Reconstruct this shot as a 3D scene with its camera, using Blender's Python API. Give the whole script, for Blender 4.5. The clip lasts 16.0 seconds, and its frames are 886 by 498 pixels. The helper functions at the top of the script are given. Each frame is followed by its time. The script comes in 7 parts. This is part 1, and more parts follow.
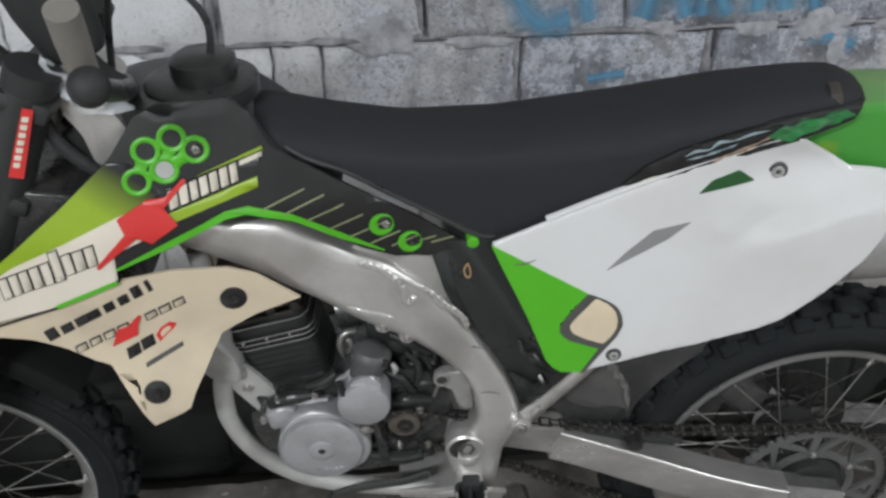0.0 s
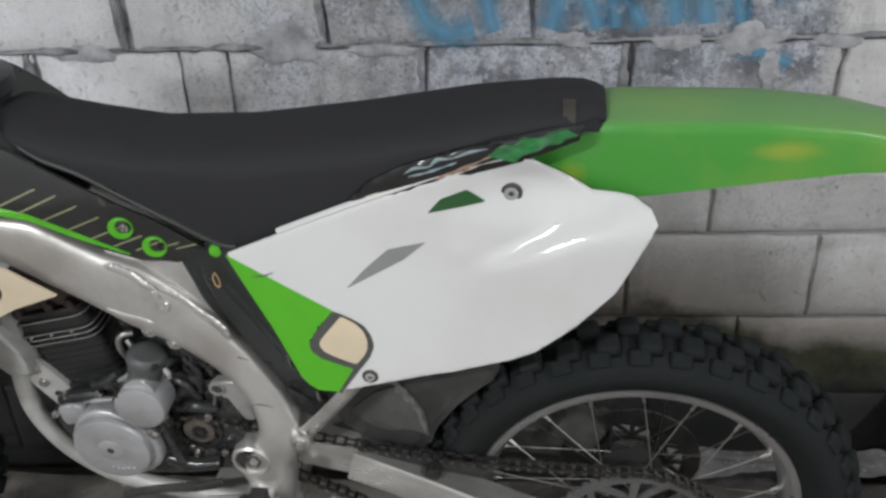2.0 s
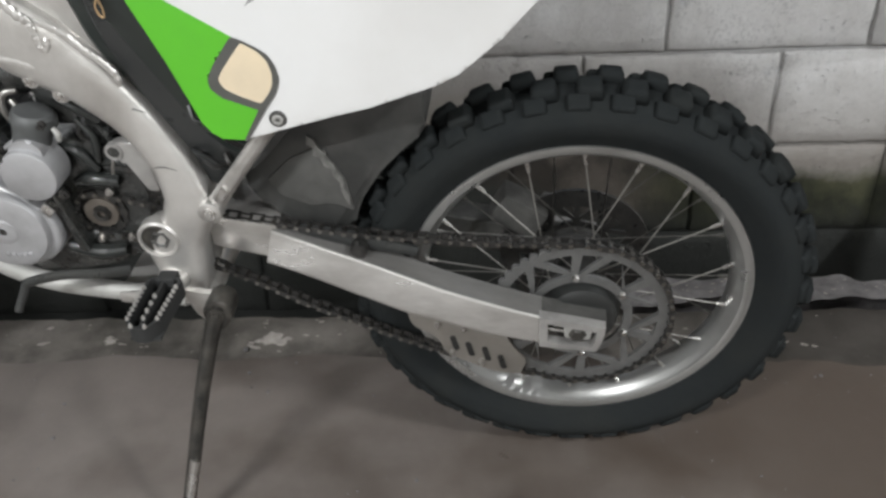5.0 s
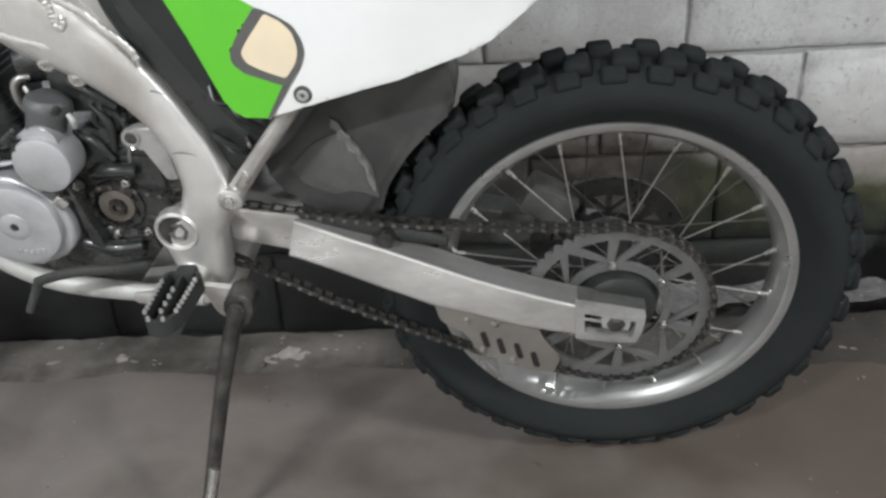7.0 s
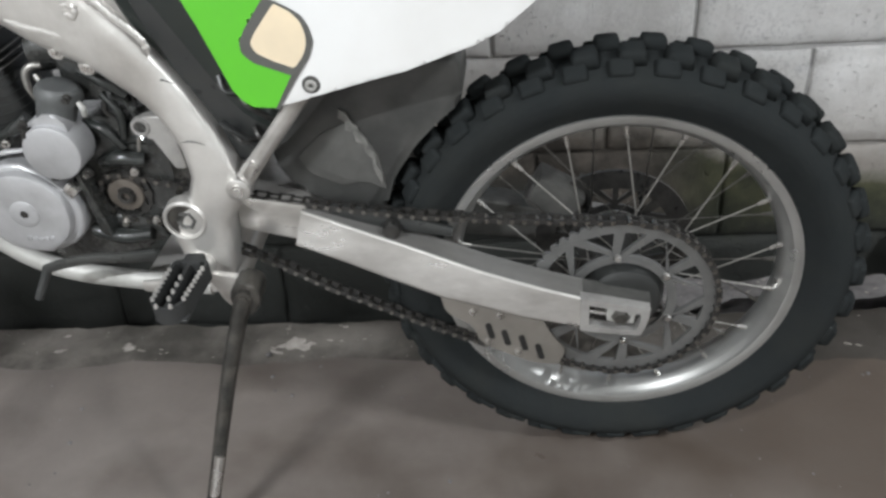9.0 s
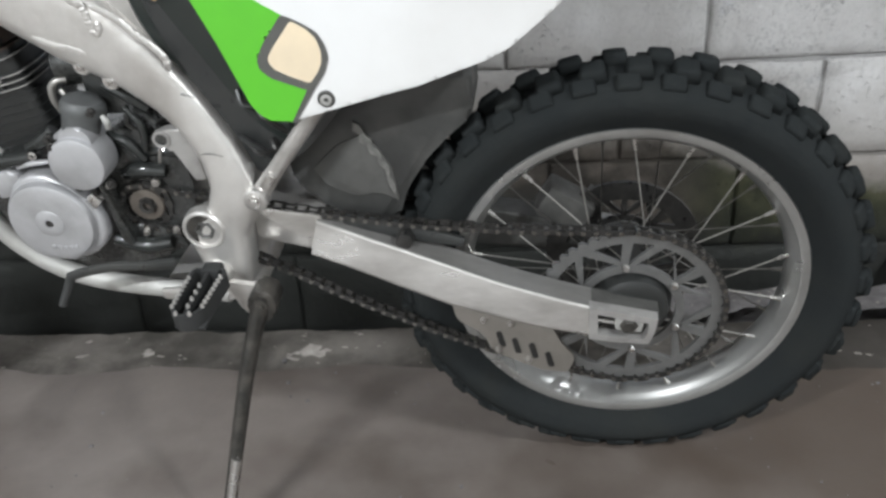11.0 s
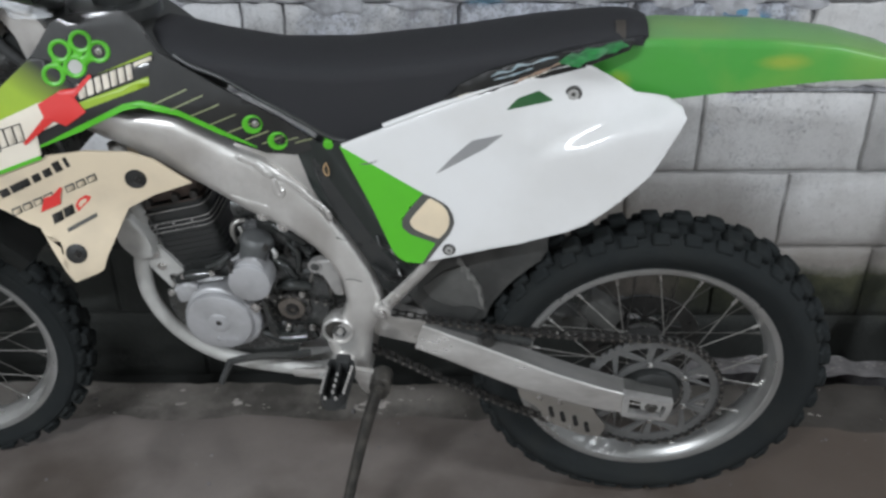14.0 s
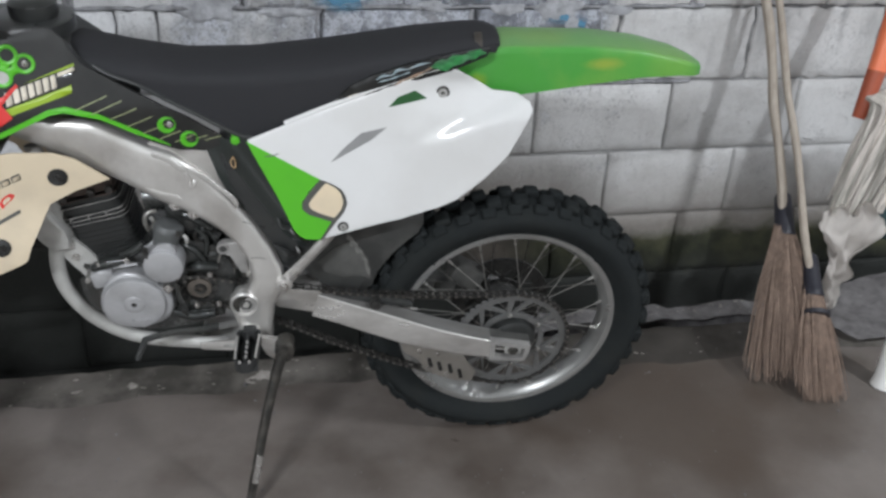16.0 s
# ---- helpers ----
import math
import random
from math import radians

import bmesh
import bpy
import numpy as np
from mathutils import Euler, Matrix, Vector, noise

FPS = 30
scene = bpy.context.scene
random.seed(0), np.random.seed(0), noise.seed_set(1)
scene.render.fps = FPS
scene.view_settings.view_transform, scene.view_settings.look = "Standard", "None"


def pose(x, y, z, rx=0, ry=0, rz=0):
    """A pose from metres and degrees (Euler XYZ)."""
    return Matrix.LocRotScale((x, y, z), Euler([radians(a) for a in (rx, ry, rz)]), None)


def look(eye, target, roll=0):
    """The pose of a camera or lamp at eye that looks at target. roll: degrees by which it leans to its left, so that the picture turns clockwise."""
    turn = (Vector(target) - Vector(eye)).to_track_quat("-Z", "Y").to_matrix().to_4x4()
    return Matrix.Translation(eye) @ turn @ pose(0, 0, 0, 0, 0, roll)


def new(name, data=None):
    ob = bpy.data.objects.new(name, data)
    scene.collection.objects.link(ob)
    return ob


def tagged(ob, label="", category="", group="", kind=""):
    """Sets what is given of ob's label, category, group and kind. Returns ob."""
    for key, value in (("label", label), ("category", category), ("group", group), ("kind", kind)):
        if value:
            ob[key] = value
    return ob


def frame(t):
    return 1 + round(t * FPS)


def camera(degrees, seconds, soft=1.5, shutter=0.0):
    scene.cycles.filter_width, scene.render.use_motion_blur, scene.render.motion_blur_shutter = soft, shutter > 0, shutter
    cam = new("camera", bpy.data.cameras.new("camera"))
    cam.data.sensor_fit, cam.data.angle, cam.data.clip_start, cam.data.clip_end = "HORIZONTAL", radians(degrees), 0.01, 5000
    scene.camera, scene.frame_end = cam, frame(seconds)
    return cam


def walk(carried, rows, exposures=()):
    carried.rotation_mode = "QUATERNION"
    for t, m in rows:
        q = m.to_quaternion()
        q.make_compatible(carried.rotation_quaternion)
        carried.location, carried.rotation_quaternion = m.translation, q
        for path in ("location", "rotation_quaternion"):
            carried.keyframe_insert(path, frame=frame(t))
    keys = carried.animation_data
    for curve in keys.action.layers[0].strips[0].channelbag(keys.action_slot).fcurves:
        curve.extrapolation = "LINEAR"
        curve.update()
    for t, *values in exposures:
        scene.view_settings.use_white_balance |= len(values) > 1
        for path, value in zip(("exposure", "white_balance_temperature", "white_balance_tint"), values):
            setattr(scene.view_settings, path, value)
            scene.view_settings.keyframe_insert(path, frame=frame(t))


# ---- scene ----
cam = camera(54.8, 16.0, 2.8)
PATH = [
    (0, (-0.108, -0.939, 1.325), (0.038, 0.804, 0.355), -1.0),
    (0.3, (-0.053, -0.930, 1.337), (0.098, 0.826, 0.390), -0.2),
    (0.5, (0.035, -0.934, 1.331), (0.118, 0.833, 0.398), -0.9),
    (1, (0.205, -0.962, 1.327), (0.209, 0.808, 0.396), 0.3),
    (1.5, (0.291, -0.909, 1.306), (0.219, 0.858, 0.372), -1.2),
    (2, (0.367, -0.914, 1.303), (0.222, 0.843, 0.359), -2.4),
    (2.5, (0.426, -0.947, 1.295), (0.182, 0.799, 0.349), -2.8),
    (3, (0.451, -0.955, 1.272), (0.118, 0.768, 0.312), -2.5),
    (3.5, (0.452, -0.895, 1.159), (0.075, 0.819, 0.2), -3.5),
    (4, (0.441, -0.907, 1.114), (0.153, 0.768, 0.06), -3.2),
    (4.5, (0.435, -0.942, 1.073), (0.329, 0.745, 0.004), -2.0),
    (7, (0.389, -0.94, 0.941), (0.291, 0.811, -0.02), -3.6),
    (7.5, (0.391, -0.943, 0.938), (0.271, 0.797, -0.04), -3.7),
    (8, (0.382, -0.943, 0.938), (0.271, 0.802, -0.033), -3.3),
    (10.5, (0.403, -0.962, 0.944), (0.272, 0.784, -0.023), -3.4),
    (11, (0.398, -0.968, 0.953), (0.246, 0.784, 0.001), -3.7),
    (11.5, (0.398, -0.98, 0.975), (0.233, 0.779, 0.036), -3.6),
    (12, (0.395, -1.001, 1.031), (0.248, 0.76, 0.096), -3.1),
    (12.5, (0.378, -1.039, 1.11), (0.251, 0.718, 0.163), -2.9),
    (13, (0.343, -1.098, 1.189), (0.267, 0.654, 0.227), -1.6),
    (13.5, (0.3, -1.153, 1.252), (0.225, 0.599, 0.29), -0.8),
    (14, (0.208, -1.228, 1.296), (0.173, 0.528, 0.34), -0.4),
    (14.5, (0.132, -1.255, 1.321), (0.249, 0.509, 0.386), 0.1),
    (15, (0.026, -1.27, 1.361), (0.431, 0.426, 0.381), 0.5),
    (15.2, (0.016, -1.283, 1.374), (0.508, 0.386, 0.385), 1.1),
    (15.5, (0.032, -1.346, 1.395), (0.515, 0.322, 0.403), 1.5),
    (16, (0.092, -1.462, 1.389), (0.446, 0.253, 0.423), 2.5),
]
EXPOSURES = [(0.0, -0.52, 6550, 9), (1.0, -0.47, 6700, 10), (2.0, -0.50, 6700, 10), (3.0, -0.75, 6900, 10), (3.5, -0.70, 7000, 10), (4.0, -0.55, 7050, 10), (4.5, -0.20, 6900, 10), (7.0, 0.10, 6650, 9),
             (8.0, 0.13, 6650, 9), (10.5, 0.18, 6600, 9), (12.0, 0.10, 6550, 9), (13.0, -0.15, 6500, 10), (14.5, -0.36, 6350, 9), (16.0, -0.29, 6450, 10)]
walk(cam, [(t, look(eye, target, roll)) for t, eye, target, roll in PATH], EXPOSURES)

# white balance and exposure follow the camera's own
# ---- light: two ceiling tubes in a bay closed off by added, unseen walls ----
world = bpy.data.worlds.new("world")
scene.world = world
world.use_nodes = True
world.node_tree.nodes["Background"].inputs[0].default_value = (0.75, 0.82, 0.9, 1)
world.node_tree.nodes["Background"].inputs[1].default_value = 0.05

LAMPS = [((-1.05, -2.50, 2.50), 147.0, 0.8, 12.0), ((2.45, -1.60, 2.62), 88.0, 0.4, 80.0)]
for at, watts, length, turn in LAMPS:
    data = bpy.data.lights.new("ceiling_tube_light", "AREA")
    data.shape, data.size, data.size_y, data.energy = "RECTANGLE", length, 0.06, watts
    data.color = (0.90, 0.945, 1.0)
    ob = new("ceiling_tube_light", data)
    ob.matrix_world = pose(at[0], at[1], at[2] - 0.05, 0, 0, turn)


# ---- materials ----
def material(name, colour, rough=0.5, metal=0.0, second=None, scale=20.0, amount=0.5, bump=0.0, bump_scale=None,
             rough_var=0.15, coat=0.0, spec=0.5, stretch=(1, 1, 1), island=0.0, dirt=None, dirt_scale=4.0, dirt_amount=0.0):
    """A node material: base colour mixed with a second one by noise, large-scale dirt, rough variation and bump."""
    m = bpy.data.materials.new(name)
    m.use_nodes = True
    nt = m.node_tree
    n, l = nt.nodes, nt.links
    bsdf = n["Principled BSDF"]
    co = n.new("ShaderNodeTexCoord")
    mp = n.new("ShaderNodeMapping")
    mp.inputs["Scale"].default_value = stretch
    l.new(co.outputs["Object"], mp.inputs["Vector"])
    info = n.new("ShaderNodeObjectInfo")
    shift = n.new("ShaderNodeVectorMath")
    shift.operation = "MULTIPLY_ADD"
    shift.inputs[1].default_value = (1, 1, 1)
    grow = n.new("ShaderNodeVectorMath")
    grow.operation = "SCALE"
    grow.inputs[0].default_value = (7.3, 3.1, 5.7)
    l.new(info.outputs["Random"], grow.inputs["Scale"])
    l.new(mp.outputs["Vector"], shift.inputs[0])
    l.new(grow.outputs["Vector"], shift.inputs[2])
    fine = n.new("ShaderNodeTexNoise")
    fine.inputs["Scale"].default_value = scale
    fine.inputs["Detail"].default_value = 8
    fine.inputs["Roughness"].default_value = 0.65
    l.new(shift.outputs["Vector"], fine.inputs["Vector"])
    ramp = n.new("ShaderNodeMapRange")
    ramp.inputs["From Min"].default_value, ramp.inputs["From Max"].default_value = 0.35, 0.7
    ramp.inputs["To Max"].default_value = amount
    l.new(fine.outputs["Fac"], ramp.inputs["Value"])
    mix = n.new("ShaderNodeMix")
    mix.data_type = "RGBA"
    mix.inputs["A"].default_value = (*colour, 1)
    mix.inputs["B"].default_value = (*(second or [c * 0.7 for c in colour]), 1)
    l.new(ramp.outputs["Result"], mix.inputs["Factor"])
    out = mix.outputs["Result"]
    if dirt_amount:
        big = n.new("ShaderNodeTexNoise")
        big.inputs["Scale"].default_value = dirt_scale
        big.inputs["Detail"].default_value = 5
        l.new(shift.outputs["Vector"], big.inputs["Vector"])
        r2 = n.new("ShaderNodeMapRange")
        r2.inputs["From Min"].default_value, r2.inputs["From Max"].default_value = 0.48, 0.68
        r2.inputs["To Max"].default_value = dirt_amount
        l.new(big.outputs["Fac"], r2.inputs["Value"])
        mix2 = n.new("ShaderNodeMix")
        mix2.data_type = "RGBA"
        l.new(out, mix2.inputs["A"])
        mix2.inputs["B"].default_value = (*(dirt or (0.05, 0.04, 0.03)), 1)
        l.new(r2.outputs["Result"], mix2.inputs["Factor"])
        out = mix2.outputs["Result"]
    if island:
        hsv = n.new("ShaderNodeHueSaturation")
        val = n.new("ShaderNodeMapRange")
        val.inputs["To Min"].default_value, val.inputs["To Max"].default_value = 1 - island, 1 + island
        l.new(info.outputs["Random"], val.inputs["Value"])
        l.new(val.outputs["Result"], hsv.inputs["Value"])
        l.new(out, hsv.inputs["Color"])
        out = hsv.outputs["Color"]
    l.new(out, bsdf.inputs["Base Color"])
    rr = n.new("ShaderNodeMapRange")
    rr.inputs["To Min"].default_value, rr.inputs["To Max"].default_value = max(0.02, rough - rough_var), min(1, rough + rough_var)
    l.new(fine.outputs["Fac"], rr.inputs["Value"])
    l.new(rr.outputs["Result"], bsdf.inputs["Roughness"])
    bsdf.inputs["Metallic"].default_value = metal
    bsdf.inputs["Coat Weight"].default_value = coat
    bsdf.inputs["Specular IOR Level"].default_value = spec
    bsdf.inputs["Coat Roughness"].default_value = 0.12
    if bump:
        bn = n.new("ShaderNodeTexNoise")
        bn.inputs["Scale"].default_value = bump_scale or scale
        bn.inputs["Detail"].default_value = 6
        l.new(shift.outputs["Vector"], bn.inputs["Vector"])
        bp = n.new("ShaderNodeBump")
        bp.inputs["Strength"].default_value = bump
        bp.inputs["Distance"].default_value = 0.004
        l.new(bn.outputs["Fac"], bp.inputs["Height"])
        l.new(bp.outputs["Normal"], bsdf.inputs["Normal"])
    return m


WHITE = material("white plastic", (0.66, 0.66, 0.655), 0.13, second=(0.60, 0.59, 0.57), scale=9, amount=0.35, dirt=(0.42, 0.40, 0.37), dirt_scale=7, dirt_amount=0.16, bump=0.015, bump_scale=40, rough_var=0.06)
FENDER = material("faded green plastic", (0.060, 0.295, 0.042), 0.36, second=(0.085, 0.31, 0.07), scale=6, amount=0.6, dirt=(0.24, 0.37, 0.035), dirt_scale=6, dirt_amount=0.35, rough_var=0.2)
STICKER_GREEN = material("green sticker", (0.085, 0.42, 0.018), 0.4, second=(0.075, 0.37, 0.016), scale=14, amount=0.5)
LIME = material("lime sticker", (0.28, 0.40, 0.02), 0.4, second=(0.2, 0.34, 0.02), scale=14)
CREAM = material("yellowed cream sticker", (0.72, 0.60, 0.42), 0.42, second=(0.62, 0.53, 0.40), scale=9, amount=0.5, dirt=(0.40, 0.33, 0.25), dirt_scale=9, dirt_amount=0.25)
# the sticker's cream set darker, for the weaker light on the lower shroud
SHROUD_CREAM = material("yellowed cream plastic", (0.60, 0.505, 0.365), 0.45, second=(0.52, 0.44, 0.335), scale=9, amount=0.5, dirt=(0.34, 0.285, 0.215), dirt_scale=9, dirt_amount=0.3, bump=0.03, bump_scale=30)
OFFWHITE = material("off-white sticker", (0.70, 0.64, 0.54), 0.4, second=(0.6, 0.55, 0.45), scale=14)
RED = material("red sticker", (0.62, 0.035, 0.03), 0.4, second=(0.5, 0.03, 0.03), scale=14)
INK = material("black sticker", (0.016, 0.0165, 0.016), 0.17, second=(0.028, 0.028, 0.027), scale=22, amount=0.6, rough_var=0.10, bump=0.09, bump_scale=16)
GREY_INK = material("dark grey sticker line", (0.07, 0.07, 0.065), 0.4, second=(0.1, 0.1, 0.09), scale=25)
CYAN = material("pale blue sticker", (0.26, 0.36, 0.40), 0.4, second=(0.40, 0.42, 0.42), scale=60, amount=0.9)
TAN = material("tan sticker", (0.30, 0.18, 0.12), 0.45, second=(0.40, 0.34, 0.28), scale=60, amount=0.9)
SEAT = material("black seat vinyl", (0.0215, 0.0220, 0.0245), 0.78, spec=0.3, second=(0.0265, 0.0265, 0.0290), scale=7, amount=0.7, bump=0.25, bump_scale=420, rough_var=0.08)
BLACK = material("black plastic", (0.026, 0.028, 0.028), 0.32, second=(0.032, 0.033, 0.032), scale=30, amount=0.7, dirt=(0.055, 0.054, 0.048), dirt_scale=9, dirt_amount=0.35, rough_var=0.18, bump=0.08, bump_scale=25)
ENGINE_BLACK = material("oily black engine metal", (0.029, 0.031, 0.030), 0.26, metal=0.2, second=(0.045, 0.044, 0.041), scale=26, amount=0.6, dirt=(0.085, 0.08, 0.07), dirt_scale=14, dirt_amount=0.35, bump=0.45, bump_scale=70, rough_var=0.22, coat=0.4)
ALU = material("worn aluminium", (0.68, 0.665, 0.64), 0.38, metal=0.72, second=(0.50, 0.485, 0.46), scale=11, amount=0.7, dirt=(0.30, 0.275, 0.25), dirt_scale=9, dirt_amount=0.5, bump=0.26, bump_scale=55, rough_var=0.22)
ARM_ALU = material("brushed aluminium", (0.68, 0.665, 0.64), 0.33, metal=0.74, second=(0.42, 0.405, 0.385), scale=22, amount=0.9, stretch=(0.4, 1, 1), dirt=(0.22, 0.205, 0.185), dirt_scale=9, dirt_amount=0.75, bump=0.22, bump_scale=45, rough_var=0.18)
CASE = material("silver-painted engine case", (0.45, 0.45, 0.46), 0.38, metal=0.45, second=(0.36, 0.36, 0.365), scale=30, amount=0.6, dirt=(0.13, 0.125, 0.115), dirt_scale=13, dirt_amount=0.4, bump=0.1, bump_scale=200)
STEEL = material("bright steel", (0.62, 0.61, 0.59), 0.28, metal=1.0, second=(0.4, 0.38, 0.36), scale=50, amount=0.6, rough_var=0.15)
DARK_STEEL = material("oily dark steel", (0.035, 0.035, 0.034), 0.32, metal=0.6, second=(0.085, 0.08, 0.075), scale=60, amount=0.7, rough_var=0.2)
RUSTY = material("rusty dark steel", (0.028, 0.028, 0.026), 0.42, metal=0.4, second=(0.10, 0.09, 0.078), scale=45, amount=0.8, dirt=(0.012, 0.011, 0.010), dirt_scale=22, dirt_amount=0.7, bump=0.5, bump_scale=60, rough_var=0.25)
SPROCKET = material("grey sprocket", (0.18, 0.18, 0.176), 0.40, metal=0.5, second=(0.09, 0.09, 0.086), scale=30, amount=0.6)
RIM = material("dull rim aluminium", (0.44, 0.44, 0.43), 0.31, metal=0.78, second=(0.33, 0.33, 0.315), scale=12, amount=0.6, dirt=(0.20, 0.195, 0.18), dirt_scale=10, dirt_amount=0.4)
RUBBER = material("dusty tyre rubber", (0.0176, 0.0200, 0.0206), 0.96, second=(0.0212, 0.0235, 0.0235), scale=16, amount=0.8, dirt=(0.028, 0.029, 0.026), dirt_scale=11, dirt_amount=0.3, bump=0.35, bump_scale=70, rough_var=0.04, spec=0.06)
DULL_WIRE = material("worn spoke wire", (0.40, 0.39, 0.37), 0.42, metal=0.9, second=(0.24, 0.23, 0.21), scale=50, amount=0.8, rough_var=0.15)
SHADED_SPOKE = material("shaded spoke wire", (0.24, 0.235, 0.22), 0.38, metal=1.0, second=(0.10, 0.095, 0.09), scale=40, amount=0.8)
CALIPER = material("grimy caliper and shaded arm metal", (0.10, 0.098, 0.092), 0.55, metal=0.3, second=(0.04, 0.04, 0.038), scale=30, amount=0.8, bump=0.3, bump_scale=80)
MATT_BLACK = material("matt black rubber", (0.019, 0.0195, 0.0195), 0.7, second=(0.030, 0.031, 0.030), scale=25, amount=0.7)
CYL_BLACK = material("black enamelled cylinder", (0.015, 0.016, 0.0155), 0.38, second=(0.023, 0.024, 0.023), scale=30, bump=0.15, bump_scale=60)
HUB = material("grimy black hub", (0.030, 0.030, 0.029), 0.5, metal=0.3, second=(0.055, 0.053, 0.050), scale=24, amount=0.7, bump=0.2, bump_scale=60)
PIN = material("polished chain pins", (0.30, 0.29, 0.27), 0.3, metal=1.0, second=(0.12, 0.11, 0.10), scale=60, amount=0.8)
FLECK = material("pale paint splashes", (0.40, 0.37, 0.34), 0.75, second=(0.22, 0.20, 0.18), scale=40, amount=0.9, bump=0.4, bump_scale=90)
DULL_ALU = material("dull weathered alloy", (0.46, 0.455, 0.435), 0.6, metal=0.35, second=(0.34, 0.335, 0.315), scale=12, amount=0.7, dirt=(0.16, 0.155, 0.14), dirt_scale=12, dirt_amount=0.4, bump=0.1, bump_scale=60)
GREASY_ALU = material("greasy grey alloy", (0.42, 0.41, 0.395), 0.45, metal=0.5, second=(0.27, 0.26, 0.25), scale=16, amount=0.8, dirt=(0.07, 0.068, 0.062), dirt_scale=18, dirt_amount=0.5, bump=0.15, bump_scale=60)
CONCRETE = material("worn concrete floor", (0.168, 0.147, 0.132), 0.38, second=(0.098, 0.083, 0.074), scale=2.6, amount=0.9, dirt=(0.068, 0.053, 0.043), dirt_scale=3.4, dirt_amount=0.85, bump=0.15, bump_scale=38, rough_var=0.25)
ROUGH_CONCRETE = material("rough dark concrete", (0.165, 0.150, 0.134), 0.75, second=(0.085, 0.077, 0.067), scale=9, amount=0.95, dirt=(0.036, 0.033, 0.028), dirt_scale=9, dirt_amount=0.65, bump=0.9, bump_scale=35)
PALE_CONCRETE = material("broken pale concrete", (0.20, 0.19, 0.19), 0.75, second=(0.07, 0.065, 0.065), scale=22, amount=0.9, bump=0.9, bump_scale=45)
GUTTER = material("black wet gutter concrete", (0.040, 0.040, 0.036), 0.5, second=(0.065, 0.066, 0.055), scale=8, amount=0.8, bump=0.6, bump_scale=30)
PLASTER = material("pale plaster wall", (0.70, 0.70, 0.69), 0.85, second=(0.60, 0.60, 0.59), scale=3, amount=0.7, dirt=(0.45, 0.44, 0.43), dirt_scale=1.2, dirt_amount=0.4, bump=0.4, bump_scale=30)
BAMBOO = material("weathered bamboo", (0.42, 0.365, 0.305), 0.6, second=(0.27, 0.225, 0.18), scale=12, amount=0.8, stretch=(4, 4, 0.4), bump=0.2, bump_scale=40)
BRISTLE = material("dry palm ribs", (0.235, 0.165, 0.125), 0.75, second=(0.095, 0.066, 0.050), scale=18, amount=0.9, stretch=(4, 4, 0.3), island=0.25)
BINDING = material("black rubber binding", (0.012, 0.012, 0.019), 0.5, second=(0.024, 0.024, 0.034), scale=40)
ORANGE = material("orange plastic pole", (0.85, 0.21, 0.09), 0.42, second=(0.7, 0.17, 0.08), scale=8, amount=0.5)
ORANGE_DARK = material("dirty orange plastic socket", (0.42, 0.09, 0.04), 0.5, second=(0.25, 0.07, 0.04), scale=20)
MOP = material("dirty cotton strings", (0.68, 0.63, 0.58), 0.9, second=(0.28, 0.25, 0.22), scale=10, amount=0.9, bump=0.5, bump_scale=150, stretch=(2, 2, 0.5), island=0.28, dirt=(0.24, 0.25, 0.21), dirt_scale=7, dirt_amount=0.7)
RAG = material("white crumpled rag", (0.80, 0.76, 0.72), 0.85, second=(0.58, 0.53, 0.49), scale=9, amount=0.6, bump=0.4, bump_scale=60)
TEAL = material("faded teal cloth", (0.07, 0.13, 0.14), 0.85, second=(0.12, 0.18, 0.18), scale=8)
PIPE = material("white plastic pipe", (0.78, 0.77, 0.75), 0.4, second=(0.6, 0.58, 0.55), scale=14, amount=0.5)


